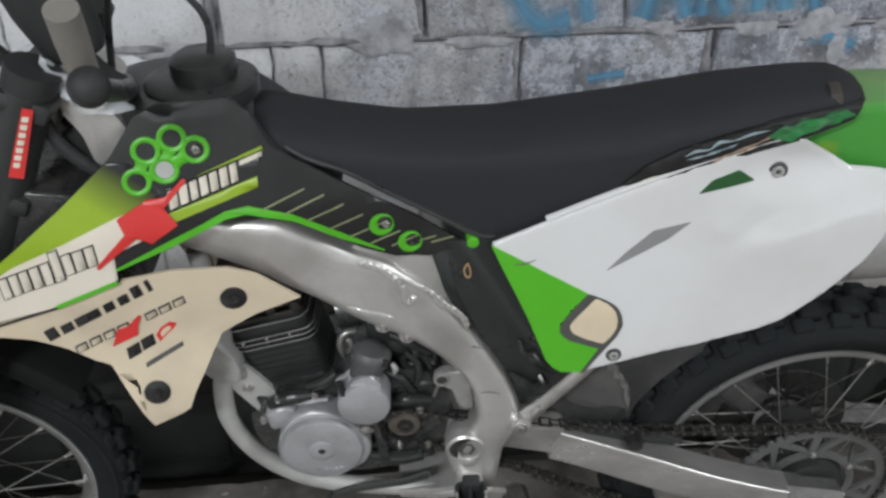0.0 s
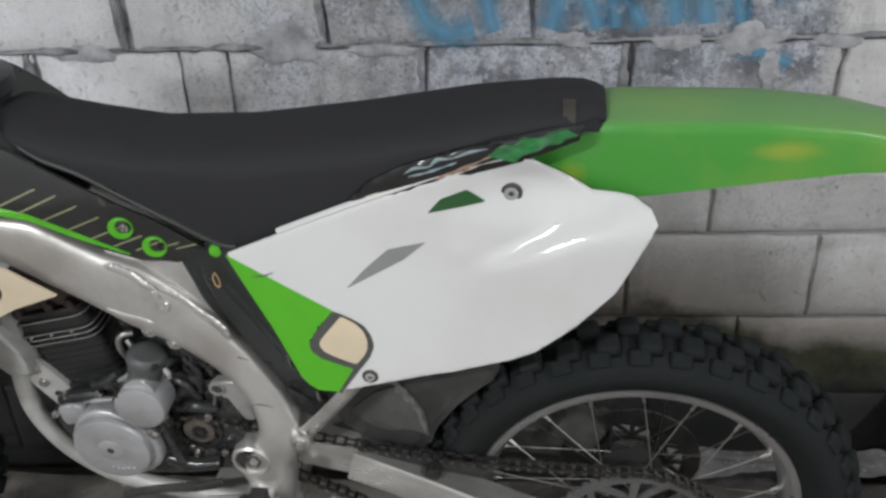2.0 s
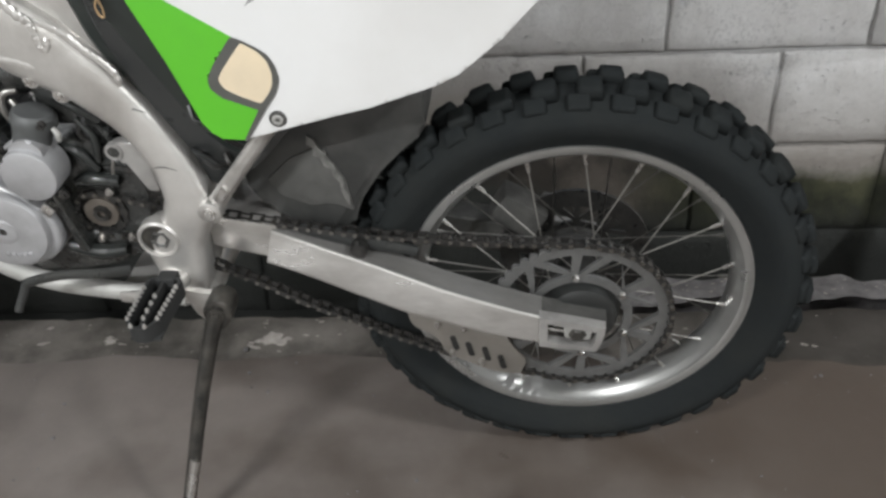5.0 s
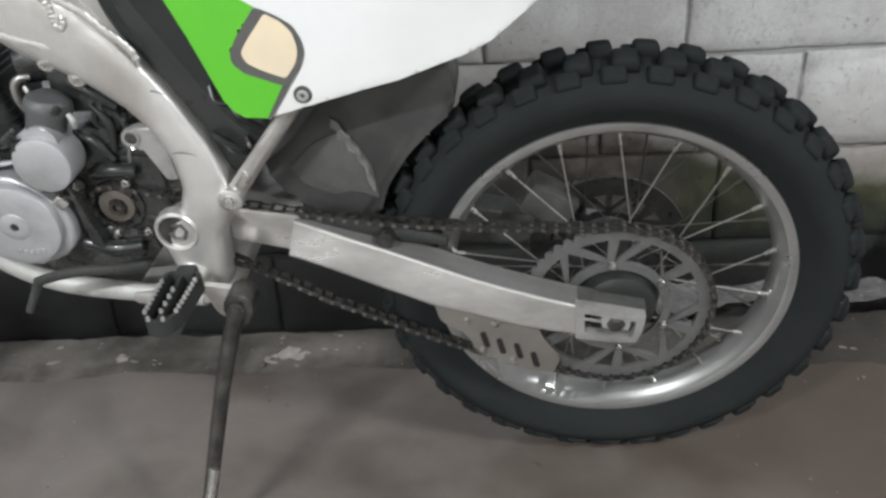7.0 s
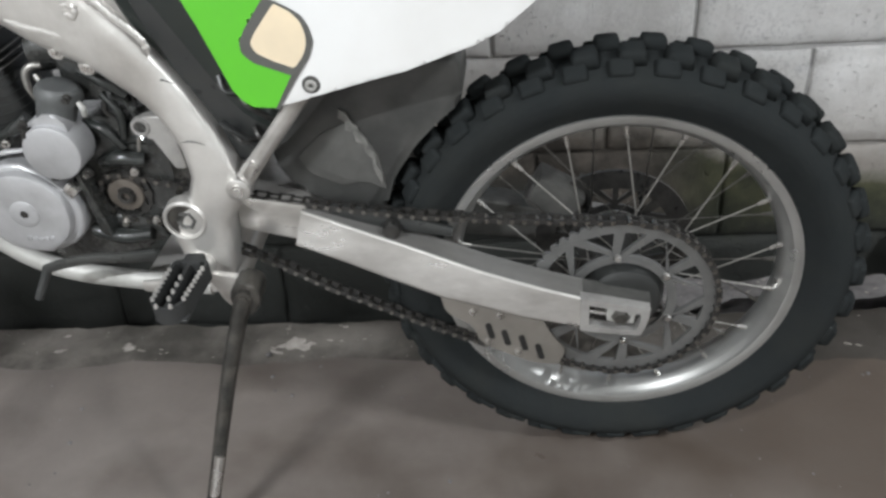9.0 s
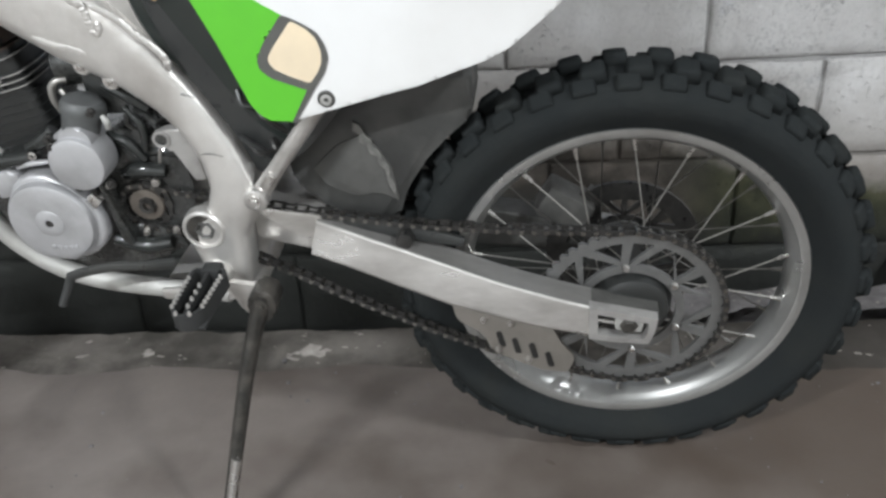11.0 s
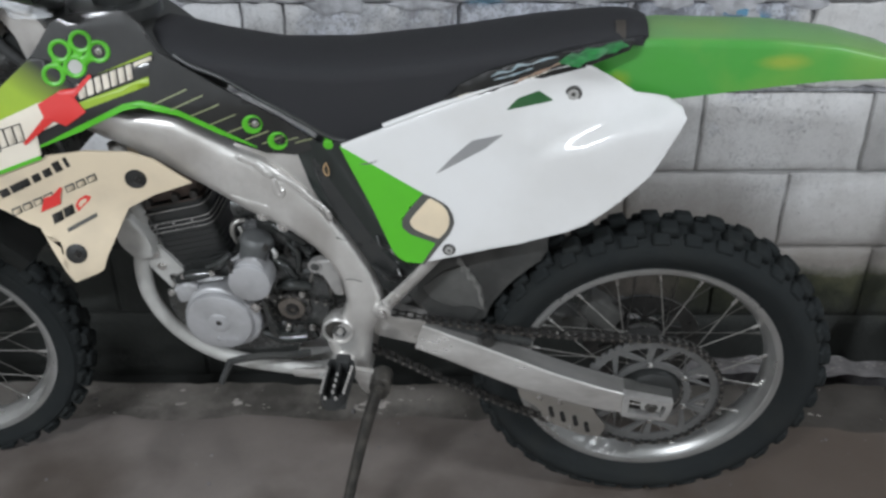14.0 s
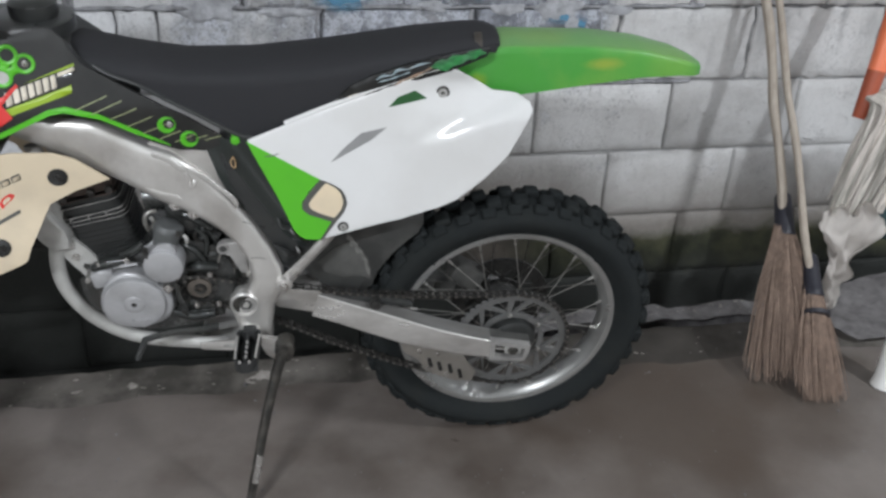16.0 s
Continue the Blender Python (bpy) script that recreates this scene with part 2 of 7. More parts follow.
def wall_material(name, low_stain, shade=1.0, bare=0.0):
    """Concrete block paint: rough grey block under worn whitewash, moss and soot towards the ground with ragged upper
    edges; some light and shade is put into the colour.
    """
    m = bpy.data.materials.new(name)
    m.use_nodes = True
    nt = m.node_tree
    n, l = nt.nodes, nt.links
    bsdf = n["Principled BSDF"]
    bsdf.inputs["Roughness"].default_value = 0.85
    geo = n.new("ShaderNodeNewGeometry")
    info = n.new("ShaderNodeObjectInfo")

    def noise_node(scale, detail=8, rough=0.6):
        t = n.new("ShaderNodeTexNoise")
        t.inputs["Scale"].default_value, t.inputs["Detail"].default_value, t.inputs["Roughness"].default_value = scale, detail, rough
        l.new(geo.outputs["Position"], t.inputs["Vector"])
        return t.outputs["Fac"]

    def ranged(value, a, b, lo=0.0, hi=1.0):
        r = n.new("ShaderNodeMapRange")
        for key, v in (("From Min", a), ("From Max", b), ("To Min", lo), ("To Max", hi)):
            r.inputs[key].default_value = v
        l.new(value, r.inputs["Value"])
        return r.outputs["Result"]

    def mixed(fac, a, b):
        x = n.new("ShaderNodeMix")
        x.data_type = "RGBA"
        for key, v in (("A", a), ("B", b)):
            if isinstance(v, tuple):
                x.inputs[key].default_value = (*v, 1)
            else:
                l.new(v, x.inputs[key])
        l.new(fac, x.inputs["Factor"])
        return x.outputs["Result"]

    def op(kind, a, b):
        x = n.new("ShaderNodeMath")
        x.operation = kind
        for k, v in enumerate((a, b)):
            if isinstance(v, (int, float)):
                x.inputs[k].default_value = v
            else:
                l.new(v, x.inputs[k])
        return x.outputs[0]

    sep = n.new("ShaderNodeSeparateXYZ")
    l.new(geo.outputs["Position"], sep.inputs[0])
    to_right = ranged(sep.outputs["X"], -0.55, 0.10, 0.15, 1.0)  # whitewash is paler to the left, with the falloff of light in its colour
    left_white = mixed(ranged(noise_node(5, 6), 0.4, 0.65), (0.83, 0.840, 0.865), (0.67, 0.675, 0.69))
    right_white = mixed(ranged(noise_node(5, 6), 0.38, 0.66), (0.66, 0.655, 0.65), (0.50, 0.49, 0.48))
    white = mixed(to_right, left_white, right_white)
    grey = mixed(ranged(noise_node(11, 9, 0.72), 0.42, 0.60), (0.150, 0.158, 0.180), (0.46, 0.48, 0.54))
    # the smooth whitewash is whole on the low courses and worn away higher up
    patch = op("MULTIPLY", ranged(sep.outputs["X"], -0.45, 0.25, 0.10, 1.0), ranged(sep.outputs["X"], 1.06, 0.98, 0.0, 1.0))
    worn = op("ADD", op("MULTIPLY", op("MULTIPLY", ranged(sep.outputs["Z"], 0.60, 0.70), patch), 0.75), op("MULTIPLY", op("SUBTRACT", noise_node(7, 7), 0.5), 1.6))
    base = mixed(ranged(worn, 0.25, 0.75), white, grey)
    pits = ranged(op("ADD", noise_node(90, 3, 0.5), op("MULTIPLY", op("SUBTRACT", noise_node(8, 4), 0.5), 0.35)), 0.64, 0.72)
    base = mixed(op("MULTIPLY", pits, ranged(worn, 0.0, 0.6, 0.1, 0.8)), base, (0.16, 0.16, 0.165))
    # flakes of old whitewash still clinging to the bare block
    flakes = ranged(op("ADD", noise_node(42, 6, 0.7), op("MULTIPLY", op("SUBTRACT", noise_node(5, 4), 0.5), 0.9)), 0.53, 0.57)
    base = mixed(op("MULTIPLY", flakes, ranged(worn, 0.2, 0.6, 0.0, 0.65)), base, (0.65, 0.675, 0.74))
    vor = n.new("ShaderNodeTexNoise")
    vor.inputs["Scale"].default_value, vor.inputs["Detail"].default_value = 2.3, 4
    l.new(geo.outputs["Position"], vor.inputs["Vector"])
    base = mixed(op("MULTIPLY", op("MULTIPLY", ranged(vor.outputs["Fac"], 0.50, 0.70, 0.0, 0.55), ranged(sep.outputs["Z"], 0.55, 0.75, 0.3, 1.0)), to_right), base, (0.19, 0.175, 0.17))
    if bare:  # cement joints; above the whitewash the dark of their cracks is coloured in
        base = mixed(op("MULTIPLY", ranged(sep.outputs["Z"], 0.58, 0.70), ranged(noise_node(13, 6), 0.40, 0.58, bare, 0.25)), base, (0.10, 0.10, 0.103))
    # dark grains of the bare block
    base = mixed(op("MULTIPLY", ranged(noise_node(130, 4, 0.65), 0.50, 0.62, 0.0, 0.72), ranged(worn, 0.0, 0.6, 0.15, 1.0)), base, (0.22, 0.22, 0.23))
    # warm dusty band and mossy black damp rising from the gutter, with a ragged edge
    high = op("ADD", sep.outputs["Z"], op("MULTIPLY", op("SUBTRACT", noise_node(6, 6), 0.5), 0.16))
    grime_shade = op("MULTIPLY", ranged(sep.outputs["X"], 1.04, 0.74), 0.12)  # grime set higher behind the bike, with the bike's shade painted in
    grime = op("SUBTRACT", high, grime_shade)
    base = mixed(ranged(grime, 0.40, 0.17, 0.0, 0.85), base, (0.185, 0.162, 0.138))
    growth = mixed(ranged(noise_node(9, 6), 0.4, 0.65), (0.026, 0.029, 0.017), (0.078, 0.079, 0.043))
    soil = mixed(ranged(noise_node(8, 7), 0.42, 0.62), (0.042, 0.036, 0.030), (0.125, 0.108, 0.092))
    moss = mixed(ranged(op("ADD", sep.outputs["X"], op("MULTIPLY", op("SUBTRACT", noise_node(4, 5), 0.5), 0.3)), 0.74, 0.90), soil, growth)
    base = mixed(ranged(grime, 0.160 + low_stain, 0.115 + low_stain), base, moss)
    # soot-black damp at the foot; behind the bike its shade is painted in, higher
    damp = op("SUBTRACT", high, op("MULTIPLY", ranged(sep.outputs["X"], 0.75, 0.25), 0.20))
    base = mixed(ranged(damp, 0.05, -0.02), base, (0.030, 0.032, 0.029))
    squash = n.new("ShaderNodeVectorMath")
    squash.operation = "MULTIPLY"
    squash.inputs[1].default_value = (21.0, 1.0, 4.5)
    l.new(geo.outputs["Position"], squash.inputs[0])
    runs = n.new("ShaderNodeTexNoise")
    runs.inputs["Scale"].default_value, runs.inputs["Detail"].default_value = 1.0, 6
    l.new(squash.outputs["Vector"], runs.inputs["Vector"])
    base = mixed(op("MULTIPLY", op("MULTIPLY", ranged(runs.outputs["Fac"], 0.54, 0.72, 0.0, 0.45), ranged(sep.outputs["Z"], 0.60, 0.75)), to_right), base, (0.17, 0.17, 0.18))
    hsv = n.new("ShaderNodeHueSaturation")
    l.new(ranged(info.outputs["Random"], 0, 1, 0.88 * shade, 1.08 * shade), hsv.inputs["Value"])
    l.new(base, hsv.inputs["Color"])
    l.new(hsv.outputs["Color"], bsdf.inputs["Base Color"])
    bp = n.new("ShaderNodeBump")
    bp.inputs["Distance"].default_value = 0.006
    bp.inputs["Strength"].default_value = 0.7
    l.new(op("ADD", noise_node(45, 8, 0.65), op("MULTIPLY", pits, -0.6)), bp.inputs["Height"])
    l.new(bp.outputs["Normal"], bsdf.inputs["Normal"])
    return m


CEMENT = material("rough grey cement", (0.38, 0.38, 0.395), 0.9, second=(0.15, 0.15, 0.157), scale=20, amount=0.9, dirt=(0.06, 0.06, 0.062), dirt_scale=30, dirt_amount=0.55, bump=0.9, bump_scale=70, spec=0.3)
SMEAR = material("trowelled pale cement", (0.52, 0.525, 0.55), 0.9, second=(0.26, 0.262, 0.275), scale=24, amount=0.9, dirt=(0.15, 0.15, 0.155), dirt_scale=26, dirt_amount=0.5, bump=0.9, bump_scale=60, spec=0.3)
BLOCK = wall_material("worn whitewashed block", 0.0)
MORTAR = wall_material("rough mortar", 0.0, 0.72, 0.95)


def spray_material(name, colour):
    """Spray paint: covers in patches, thins to nothing at its ragged edge."""
    m = bpy.data.materials.new(name)
    m.use_nodes = True
    n, l = m.node_tree.nodes, m.node_tree.links
    bsdf = n["Principled BSDF"]
    bsdf.inputs["Base Color"].default_value = (*colour, 1)
    bsdf.inputs["Roughness"].default_value = 0.7
    geo = n.new("ShaderNodeNewGeometry")
    noise_a = n.new("ShaderNodeTexNoise")
    noise_a.inputs["Scale"].default_value, noise_a.inputs["Detail"].default_value = 24, 8
    l.new(geo.outputs["Position"], noise_a.inputs["Vector"])
    uv = n.new("ShaderNodeUVMap")
    sep = n.new("ShaderNodeSeparateXYZ")
    l.new(uv.outputs["UV"], sep.inputs[0])
    add = n.new("ShaderNodeMath")
    add.operation = "MULTIPLY_ADD"
    l.new(noise_a.outputs["Fac"], add.inputs[0])
    add.inputs[1].default_value = 0.55
    l.new(sep.outputs["Y"], add.inputs[2])
    rng = n.new("ShaderNodeMapRange")
    rng.inputs["From Min"].default_value, rng.inputs["From Max"].default_value = 0.30, 1.20
    rng.inputs["To Max"].default_value = 0.85
    l.new(add.outputs[0], rng.inputs["Value"])
    l.new(rng.outputs["Result"], bsdf.inputs["Alpha"])
    return m


SPRAY = spray_material("blue spray paint", (0.12, 0.36, 0.56))


def stain_shade_patch(m, centre, reach, colour):
    """A brown patch with a ragged edge put into the floor's colour, for damp stains and painted shade."""
    n, l = m.node_tree.nodes, m.node_tree.links
    bsdf = n["Principled BSDF"]
    geo = n.new("ShaderNodeNewGeometry")
    away = n.new("ShaderNodeVectorMath")
    away.operation = "MULTIPLY_ADD"
    away.inputs[1].default_value = (1 / reach[0], 1 / reach[1], 0)
    away.inputs[2].default_value = (-centre[0] / reach[0], -centre[1] / reach[1], 0)
    l.new(geo.outputs["Position"], away.inputs[0])
    size = n.new("ShaderNodeVectorMath")
    size.operation = "LENGTH"
    l.new(away.outputs["Vector"], size.inputs[0])
    blot = n.new("ShaderNodeTexNoise")
    blot.inputs["Scale"].default_value, blot.inputs["Detail"].default_value = 4.5, 8
    l.new(geo.outputs["Position"], blot.inputs["Vector"])
    add = n.new("ShaderNodeMath")
    add.operation = "MULTIPLY_ADD"
    l.new(blot.outputs["Fac"], add.inputs[0])
    add.inputs[1].default_value = 1.3
    l.new(size.outputs["Value"], add.inputs[2])
    edge = n.new("ShaderNodeMapRange")
    edge.inputs["From Min"].default_value, edge.inputs["From Max"].default_value = 1.75, 1.05
    edge.inputs["To Max"].default_value = 0.8
    l.new(add.outputs[0], edge.inputs["Value"])
    mix = n.new("ShaderNodeMix")
    mix.data_type = "RGBA"
    l.new(bsdf.inputs["Base Color"].links[0].from_socket, mix.inputs["A"])
    mix.inputs["B"].default_value = (*colour, 1)
    l.new(edge.outputs["Result"], mix.inputs["Factor"])
    l.new(mix.outputs["Result"], bsdf.inputs["Base Color"])


stain_shade_patch(CONCRETE, (1.02, 0.12), (0.50, 0.42), (0.066, 0.048, 0.036))
# the shade of the wheel and brooms, painted on the strip
stain_shade_patch(ROUGH_CONCRETE, (1.12, 0.42), (0.42, 0.40), (0.034, 0.029, 0.024))


# ---- building helpers ----
def finish(bm, sharp=35):
    bmesh.ops.recalc_face_normals(bm, faces=bm.faces)
    for f in bm.faces:
        f.smooth = True
    limit = radians(sharp)
    for e in bm.edges:
        e.smooth = len(e.link_faces) == 2 and e.calc_face_angle(0) <= limit


def mesh_object(name, bm, mat, sharp=35):
    finish(bm, sharp)
    me = bpy.data.meshes.new(name)
    bm.to_mesh(me)
    bm.free()
    me.materials.append(mat)
    return new(name, me)


def thing(name, label, category, at=None, group=""):
    ob = new(name)
    ob.empty_display_size = 0.1
    if at is not None:
        ob.matrix_world = at
    return tagged(ob, label, category, group)


def part(name, bm, mat, parent, label="", sharp=35):
    ob = mesh_object(name, bm, mat, sharp)
    ob.parent = parent
    if label:
        tagged(ob, label)
    return ob


def smooth_path(pts, steps=6):
    """A rounded path through the points (Catmull-Rom)."""
    p = [Vector(q) for q in pts]
    p = [2 * p[0] - p[1], *p, 2 * p[-1] - p[-2]]
    out = []
    for k in range(1, len(p) - 2):
        a, b, c, d = p[k - 1 : k + 3]
        for s in range(steps):
            t = s / steps
            out.append(0.5 * (2 * b + (c - a) * t + (2 * a - 5 * b + 4 * c - d) * t * t + (3 * b - a - 3 * c + d) * t ** 3))
    return out + [p[-2]]


def tube(bm, pts, radius, seg=10, steps=6, flat=1.0):
    """Sweeps a round (or flattened) section along the path; radius is a number or one per point."""
    path = smooth_path(pts, steps) if steps > 1 else [Vector(q) for q in pts]
    n = len(path)
    radii = [radius] * n if isinstance(radius, (int, float)) else [float(np.interp(k / (n - 1) * (len(radius) - 1), range(len(radius)), radius)) for k in range(n)]
    rings, side = [], None
    for k, q in enumerate(path):
        ahead = (path[min(k + 1, n - 1)] - path[max(k - 1, 0)]).normalized()
        if side is None:
            side = ahead.cross(Vector((0, 1, 0)) if abs(ahead.y) < 0.9 else Vector((1, 0, 0))).normalized()
        side = (side - ahead * side.dot(ahead)).normalized()
        up = ahead.cross(side)
        rings.append([bm.verts.new(q + radii[k] * (math.cos(a) * side + flat * math.sin(a) * up)) for a in (2 * math.pi * s / seg for s in range(seg))])
    for a, b in zip(rings, rings[1:]):
        for s in range(seg):
            bm.faces.new((a[s], a[(s + 1) % seg], b[(s + 1) % seg], b[s]))
    bm.faces.new(rings[0][::-1])
    bm.faces.new(rings[-1])
    return bm


def lathe(bm, profile, centre=(0, 0, 0), seg=48, closed=False):
    """Turns a profile of (radius, y) round the y axis through the centre."""
    c = Vector(centre)
    rings = []
    for r, y in profile:
        rings.append([bm.verts.new(c + Vector((r * math.cos(a), y, r * math.sin(a)))) for a in (2 * math.pi * s / seg for s in range(seg))])
    pairs = list(zip(rings, rings[1:])) + ([(rings[-1], rings[0])] if closed else [])
    for a, b in pairs:
        for s in range(seg):
            bm.faces.new((a[s], a[(s + 1) % seg], b[(s + 1) % seg], b[s]))
    if not closed:
        for ring in (rings[0], rings[-1]):
            bm.faces.new(ring)
    return bm


def box(bm, centre, size, turn=(0, 0, 0), bevel=0.0):
    m = pose(*centre, *turn) @ Matrix.Diagonal((*size, 1))
    made = bmesh.ops.create_cube(bm, size=1.0, matrix=m)
    if bevel:
        edges = list({e for v in made["verts"] for e in v.link_edges})
        bmesh.ops.bevel(bm, geom=edges, offset=bevel, segments=2, profile=0.6, affect="EDGES")
    return bm


def prism(bm, outline, y0, y1, bevel=0.0, segments=2):
    """An outline in the xz plane given thickness from y0 to y1, with rounded edges."""
    a = [bm.verts.new((x, y0, z)) for x, z in outline]
    b = [bm.verts.new((x, y1, z)) for x, z in outline]
    faces = [bm.faces.new(a), bm.faces.new(b[::-1])]
    for k in range(len(a)):
        j = (k + 1) % len(a)
        faces.append(bm.faces.new((a[j], a[k], b[k], b[j])))
    if bevel:
        edges = list({e for f in faces[:2] for e in f.edges})
        bmesh.ops.bevel(bm, geom=edges, offset=bevel, segments=segments, profile=0.5, affect="EDGES", clamp_overlap=True)
    return bm


def along(pts, count):
    """The points resampled at even steps of length."""
    p = [Vector(q) for q in pts]
    lens = [0.0]
    for a, b in zip(p, p[1:]):
        lens.append(lens[-1] + (b - a).length)
    return [(float(np.interp(lens[-1] * k / count, lens, [q.x for q in p])), float(np.interp(lens[-1] * k / count, lens, [q.y for q in p]))) for k in range(count + 1)]


def beam(bm, upper, lower, y0, y1, power=0.5, seg=28):
    """A beam between two matching edges in xz with a rounded-box section from y0 to y1."""
    rings = []
    mid, half = (y0 + y1) / 2, (y1 - y0) / 2
    for (ax, az), (bx, bz) in zip(upper, lower):
        ring = []
        for s in range(seg):
            a = 2 * math.pi * (s + 0.5) / seg
            c, d = math.cos(a), math.sin(a)
            u = math.copysign(abs(c) ** power, c)
            v = math.copysign(abs(d) ** power, d)
            ring.append(bm.verts.new(((ax + bx) / 2 + (ax - bx) / 2 * u, mid + half * v, (az + bz) / 2 + (az - bz) / 2 * u)))
        rings.append(ring)
    for a, b in zip(rings, rings[1:]):
        for s in range(seg):
            bm.faces.new((a[s], a[(s + 1) % seg], b[(s + 1) % seg], b[s]))
    bm.faces.new(rings[0][::-1])
    bm.faces.new(rings[-1])
    return bm


def rounded(outline, r=0.01, steps=3):
    """Cuts the corners of an outline into small arcs."""
    out, n = [], len(outline)
    for k in range(n):
        p, a, b = (Vector(outline[j % n]) for j in (k, k - 1, k + 1))
        ra, rb = min(r, (a - p).length * 0.4), min(r, (b - p).length * 0.4)
        s, e = p + (a - p).normalized() * ra, p + (b - p).normalized() * rb
        for i in range(steps + 1):
            t = i / steps
            out.append(tuple((1 - t) ** 2 * s + 2 * t * (1 - t) * p + t * t * e))
    return out


def sheet(bm, outline, depth, thick, step=0.02, lift=0.0, curved_rim=0.0):
    """A shell with this outline in xz whose outer face lies at y = depth(x, z) - lift; thickness goes inwards (+y)."""
    verts = [bm.verts.new((x, 0, z)) for x, z in outline]
    bmesh.ops.triangulate(bm, faces=[bm.faces.new(verts)], ngon_method="EAR_CLIP")
    xs, zs = [p[0] for p in outline], [p[1] for p in outline]
    for axis, lo, hi in ((0, min(xs), max(xs)), (2, min(zs), max(zs))):
        k = math.floor(lo / step) + 1
        while k * step < hi:
            co, no = [0, 0, 0], [0, 0, 0]
            co[axis], no[axis] = k * step, 1
            bmesh.ops.bisect_plane(bm, geom=bm.verts[:] + bm.edges[:] + bm.faces[:], plane_co=co, plane_no=no)
            k += 1
    bmesh.ops.remove_doubles(bm, verts=bm.verts, dist=1e-5)
    rim = {v for e in bm.edges if len(e.link_faces) == 1 for v in e.verts}
    for v in bm.verts:
        v.co.y = depth(v.co.x, v.co.z) - lift + (curved_rim if v in rim else 0)
    bmesh.ops.recalc_face_normals(bm, faces=bm.faces)
    outer = bm.faces[:]
    if sum(f.normal.y for f in outer) > 0:
        bmesh.ops.reverse_faces(bm, faces=outer)
    made = bmesh.ops.extrude_face_region(bm, geom=outer)
    for v in made["geom"]:
        if isinstance(v, bmesh.types.BMVert):
            v.co.y += thick
    bmesh.ops.reverse_faces(bm, faces=bm.faces)
    return bm


def step_between(a, b, v):
    k = min(1, max(0, (v - a) / (b - a)))
    return k * k * (3 - 2 * k)


# ---- the place: floor, gutter, block wall, room ----
WALL_Y = 0.80
ROOM = (-2.6, 3.4, -3.4, 2.9)  # x from, x to, y of the front wall, ceiling height


def slab(name, lo, hi, mat, label, category):
    bm = bmesh.new()
    box(bm, [(a + b) / 2 for a, b in zip(lo, hi)], [b - a for a, b in zip(lo, hi)])
    return tagged(mesh_object(name, bm, mat), label, category, kind="structure")


def ragged_slab(name, x0, x1, front, back, top, bottom, mat, label, category, rough=0.004, step=0.03):
    """A slab in z whose top is uneven and whose back edge wanders; front and back are y as functions of x."""
    bm = bmesh.new()
    nx = int((x1 - x0) / step)
    rows = []
    for k in range(nx + 1):
        x = x0 + (x1 - x0) * k / nx
        f, b = front(x), back(x)
        ny = 8
        row = []
        for j in range(ny + 1):
            y = f + (b - f) * (j / ny) ** 0.6
            z = top + rough * noise.noise(Vector((x * 9, y * 9, 1.7))) + 0.5 * rough * noise.noise(Vector((x * 31, y * 31, 4.2)))
            row.append(bm.verts.new((x, y, z)))
        row.append(bm.verts.new((x, b + 0.003, bottom)))
        rows.append(row)
    for a, b in zip(rows, rows[1:]):
        for j in range(len(a) - 1):
            bm.faces.new((a[j], b[j], b[j + 1], a[j + 1]))
    return tagged(mesh_object(name, bm, mat, 60), label, category, kind="structure")


def wander(x, seed, size, scale):
    return size * noise.noise(Vector((x * scale, seed, 0.3))) + 0.5 * size * noise.noise(Vector((x * scale * 3.1, seed, 7.3)))


floor = ragged_slab("floor", ROOM[0], ROOM[1], lambda x: ROOM[2], lambda x: 0.325 - 0.03 * step_between(0.6, 1.2, x) + wander(x, 3.0, 0.020, 6), 0.0, -0.05,
                    CONCRETE, "smooth worn brown-grey concrete floor with damp stains", "floor", 0.0018)
strip = ragged_slab("pavement", ROOM[0], ROOM[1], lambda x: 0.20, lambda x: 0.475 + wander(x, 9.0, 0.006, 7), -0.014, -0.30,
                    ROUGH_CONCRETE, "rough dark broken concrete strip along the open gutter", "concrete strip", 0.008, 0.02)
lip = ragged_slab("trim", 0.72, ROOM[1], lambda x: 0.475 - 0.16 * step_between(1.58, 1.72, x) + wander(x, 2.0, 0.010, 8), lambda x: 0.555 + 0.11 * step_between(1.65, 2.05, x) + wander(x, 5.0, 0.012, 6), 0.012, -0.30,
                  PALE_CONCRETE, "pale chipped concrete lip at the edge of the gutter", "gutter edge", 0.014, 0.015)
slab("ground", (ROOM[0], 0.2, -0.36), (ROOM[1], WALL_Y + 0.1, -0.30), GUTTER, "black wet bottom of the open gutter", "gutter")
# unseen walls and ceiling, added to close the room and bounce the light
slab("wall_front", (ROOM[0], ROOM[2] - 0.15, -0.1), (ROOM[1], ROOM[2], ROOM[3]), PLASTER, "plain grey plastered front wall, unseen, added to bounce light", "wall")
slab("wall_west", (ROOM[0] - 0.15, ROOM[2], -0.36), (ROOM[0], WALL_Y + 0.1, ROOM[3]), PLASTER, "plain grey plastered side wall, unseen, added to bounce light", "wall")
slab("wall_east", (ROOM[1], ROOM[2], -0.36), (ROOM[1] + 0.15, WALL_Y + 0.1, ROOM[3]), PLASTER, "plain grey plastered side wall, unseen, added to bounce light", "wall")
slab("ceiling", (ROOM[0] - 0.15, ROOM[2] - 0.15, ROOM[3]), (ROOM[1] + 0.15, WALL_Y + 0.2, ROOM[3] + 0.12), PLASTER, "plain grey concrete ceiling, unseen, added to bounce light", "ceiling")
slab("floor_base", (ROOM[0], ROOM[2], -0.12), (ROOM[1], 0.2, -0.06), GUTTER, "concrete bed under the floor", "floor")


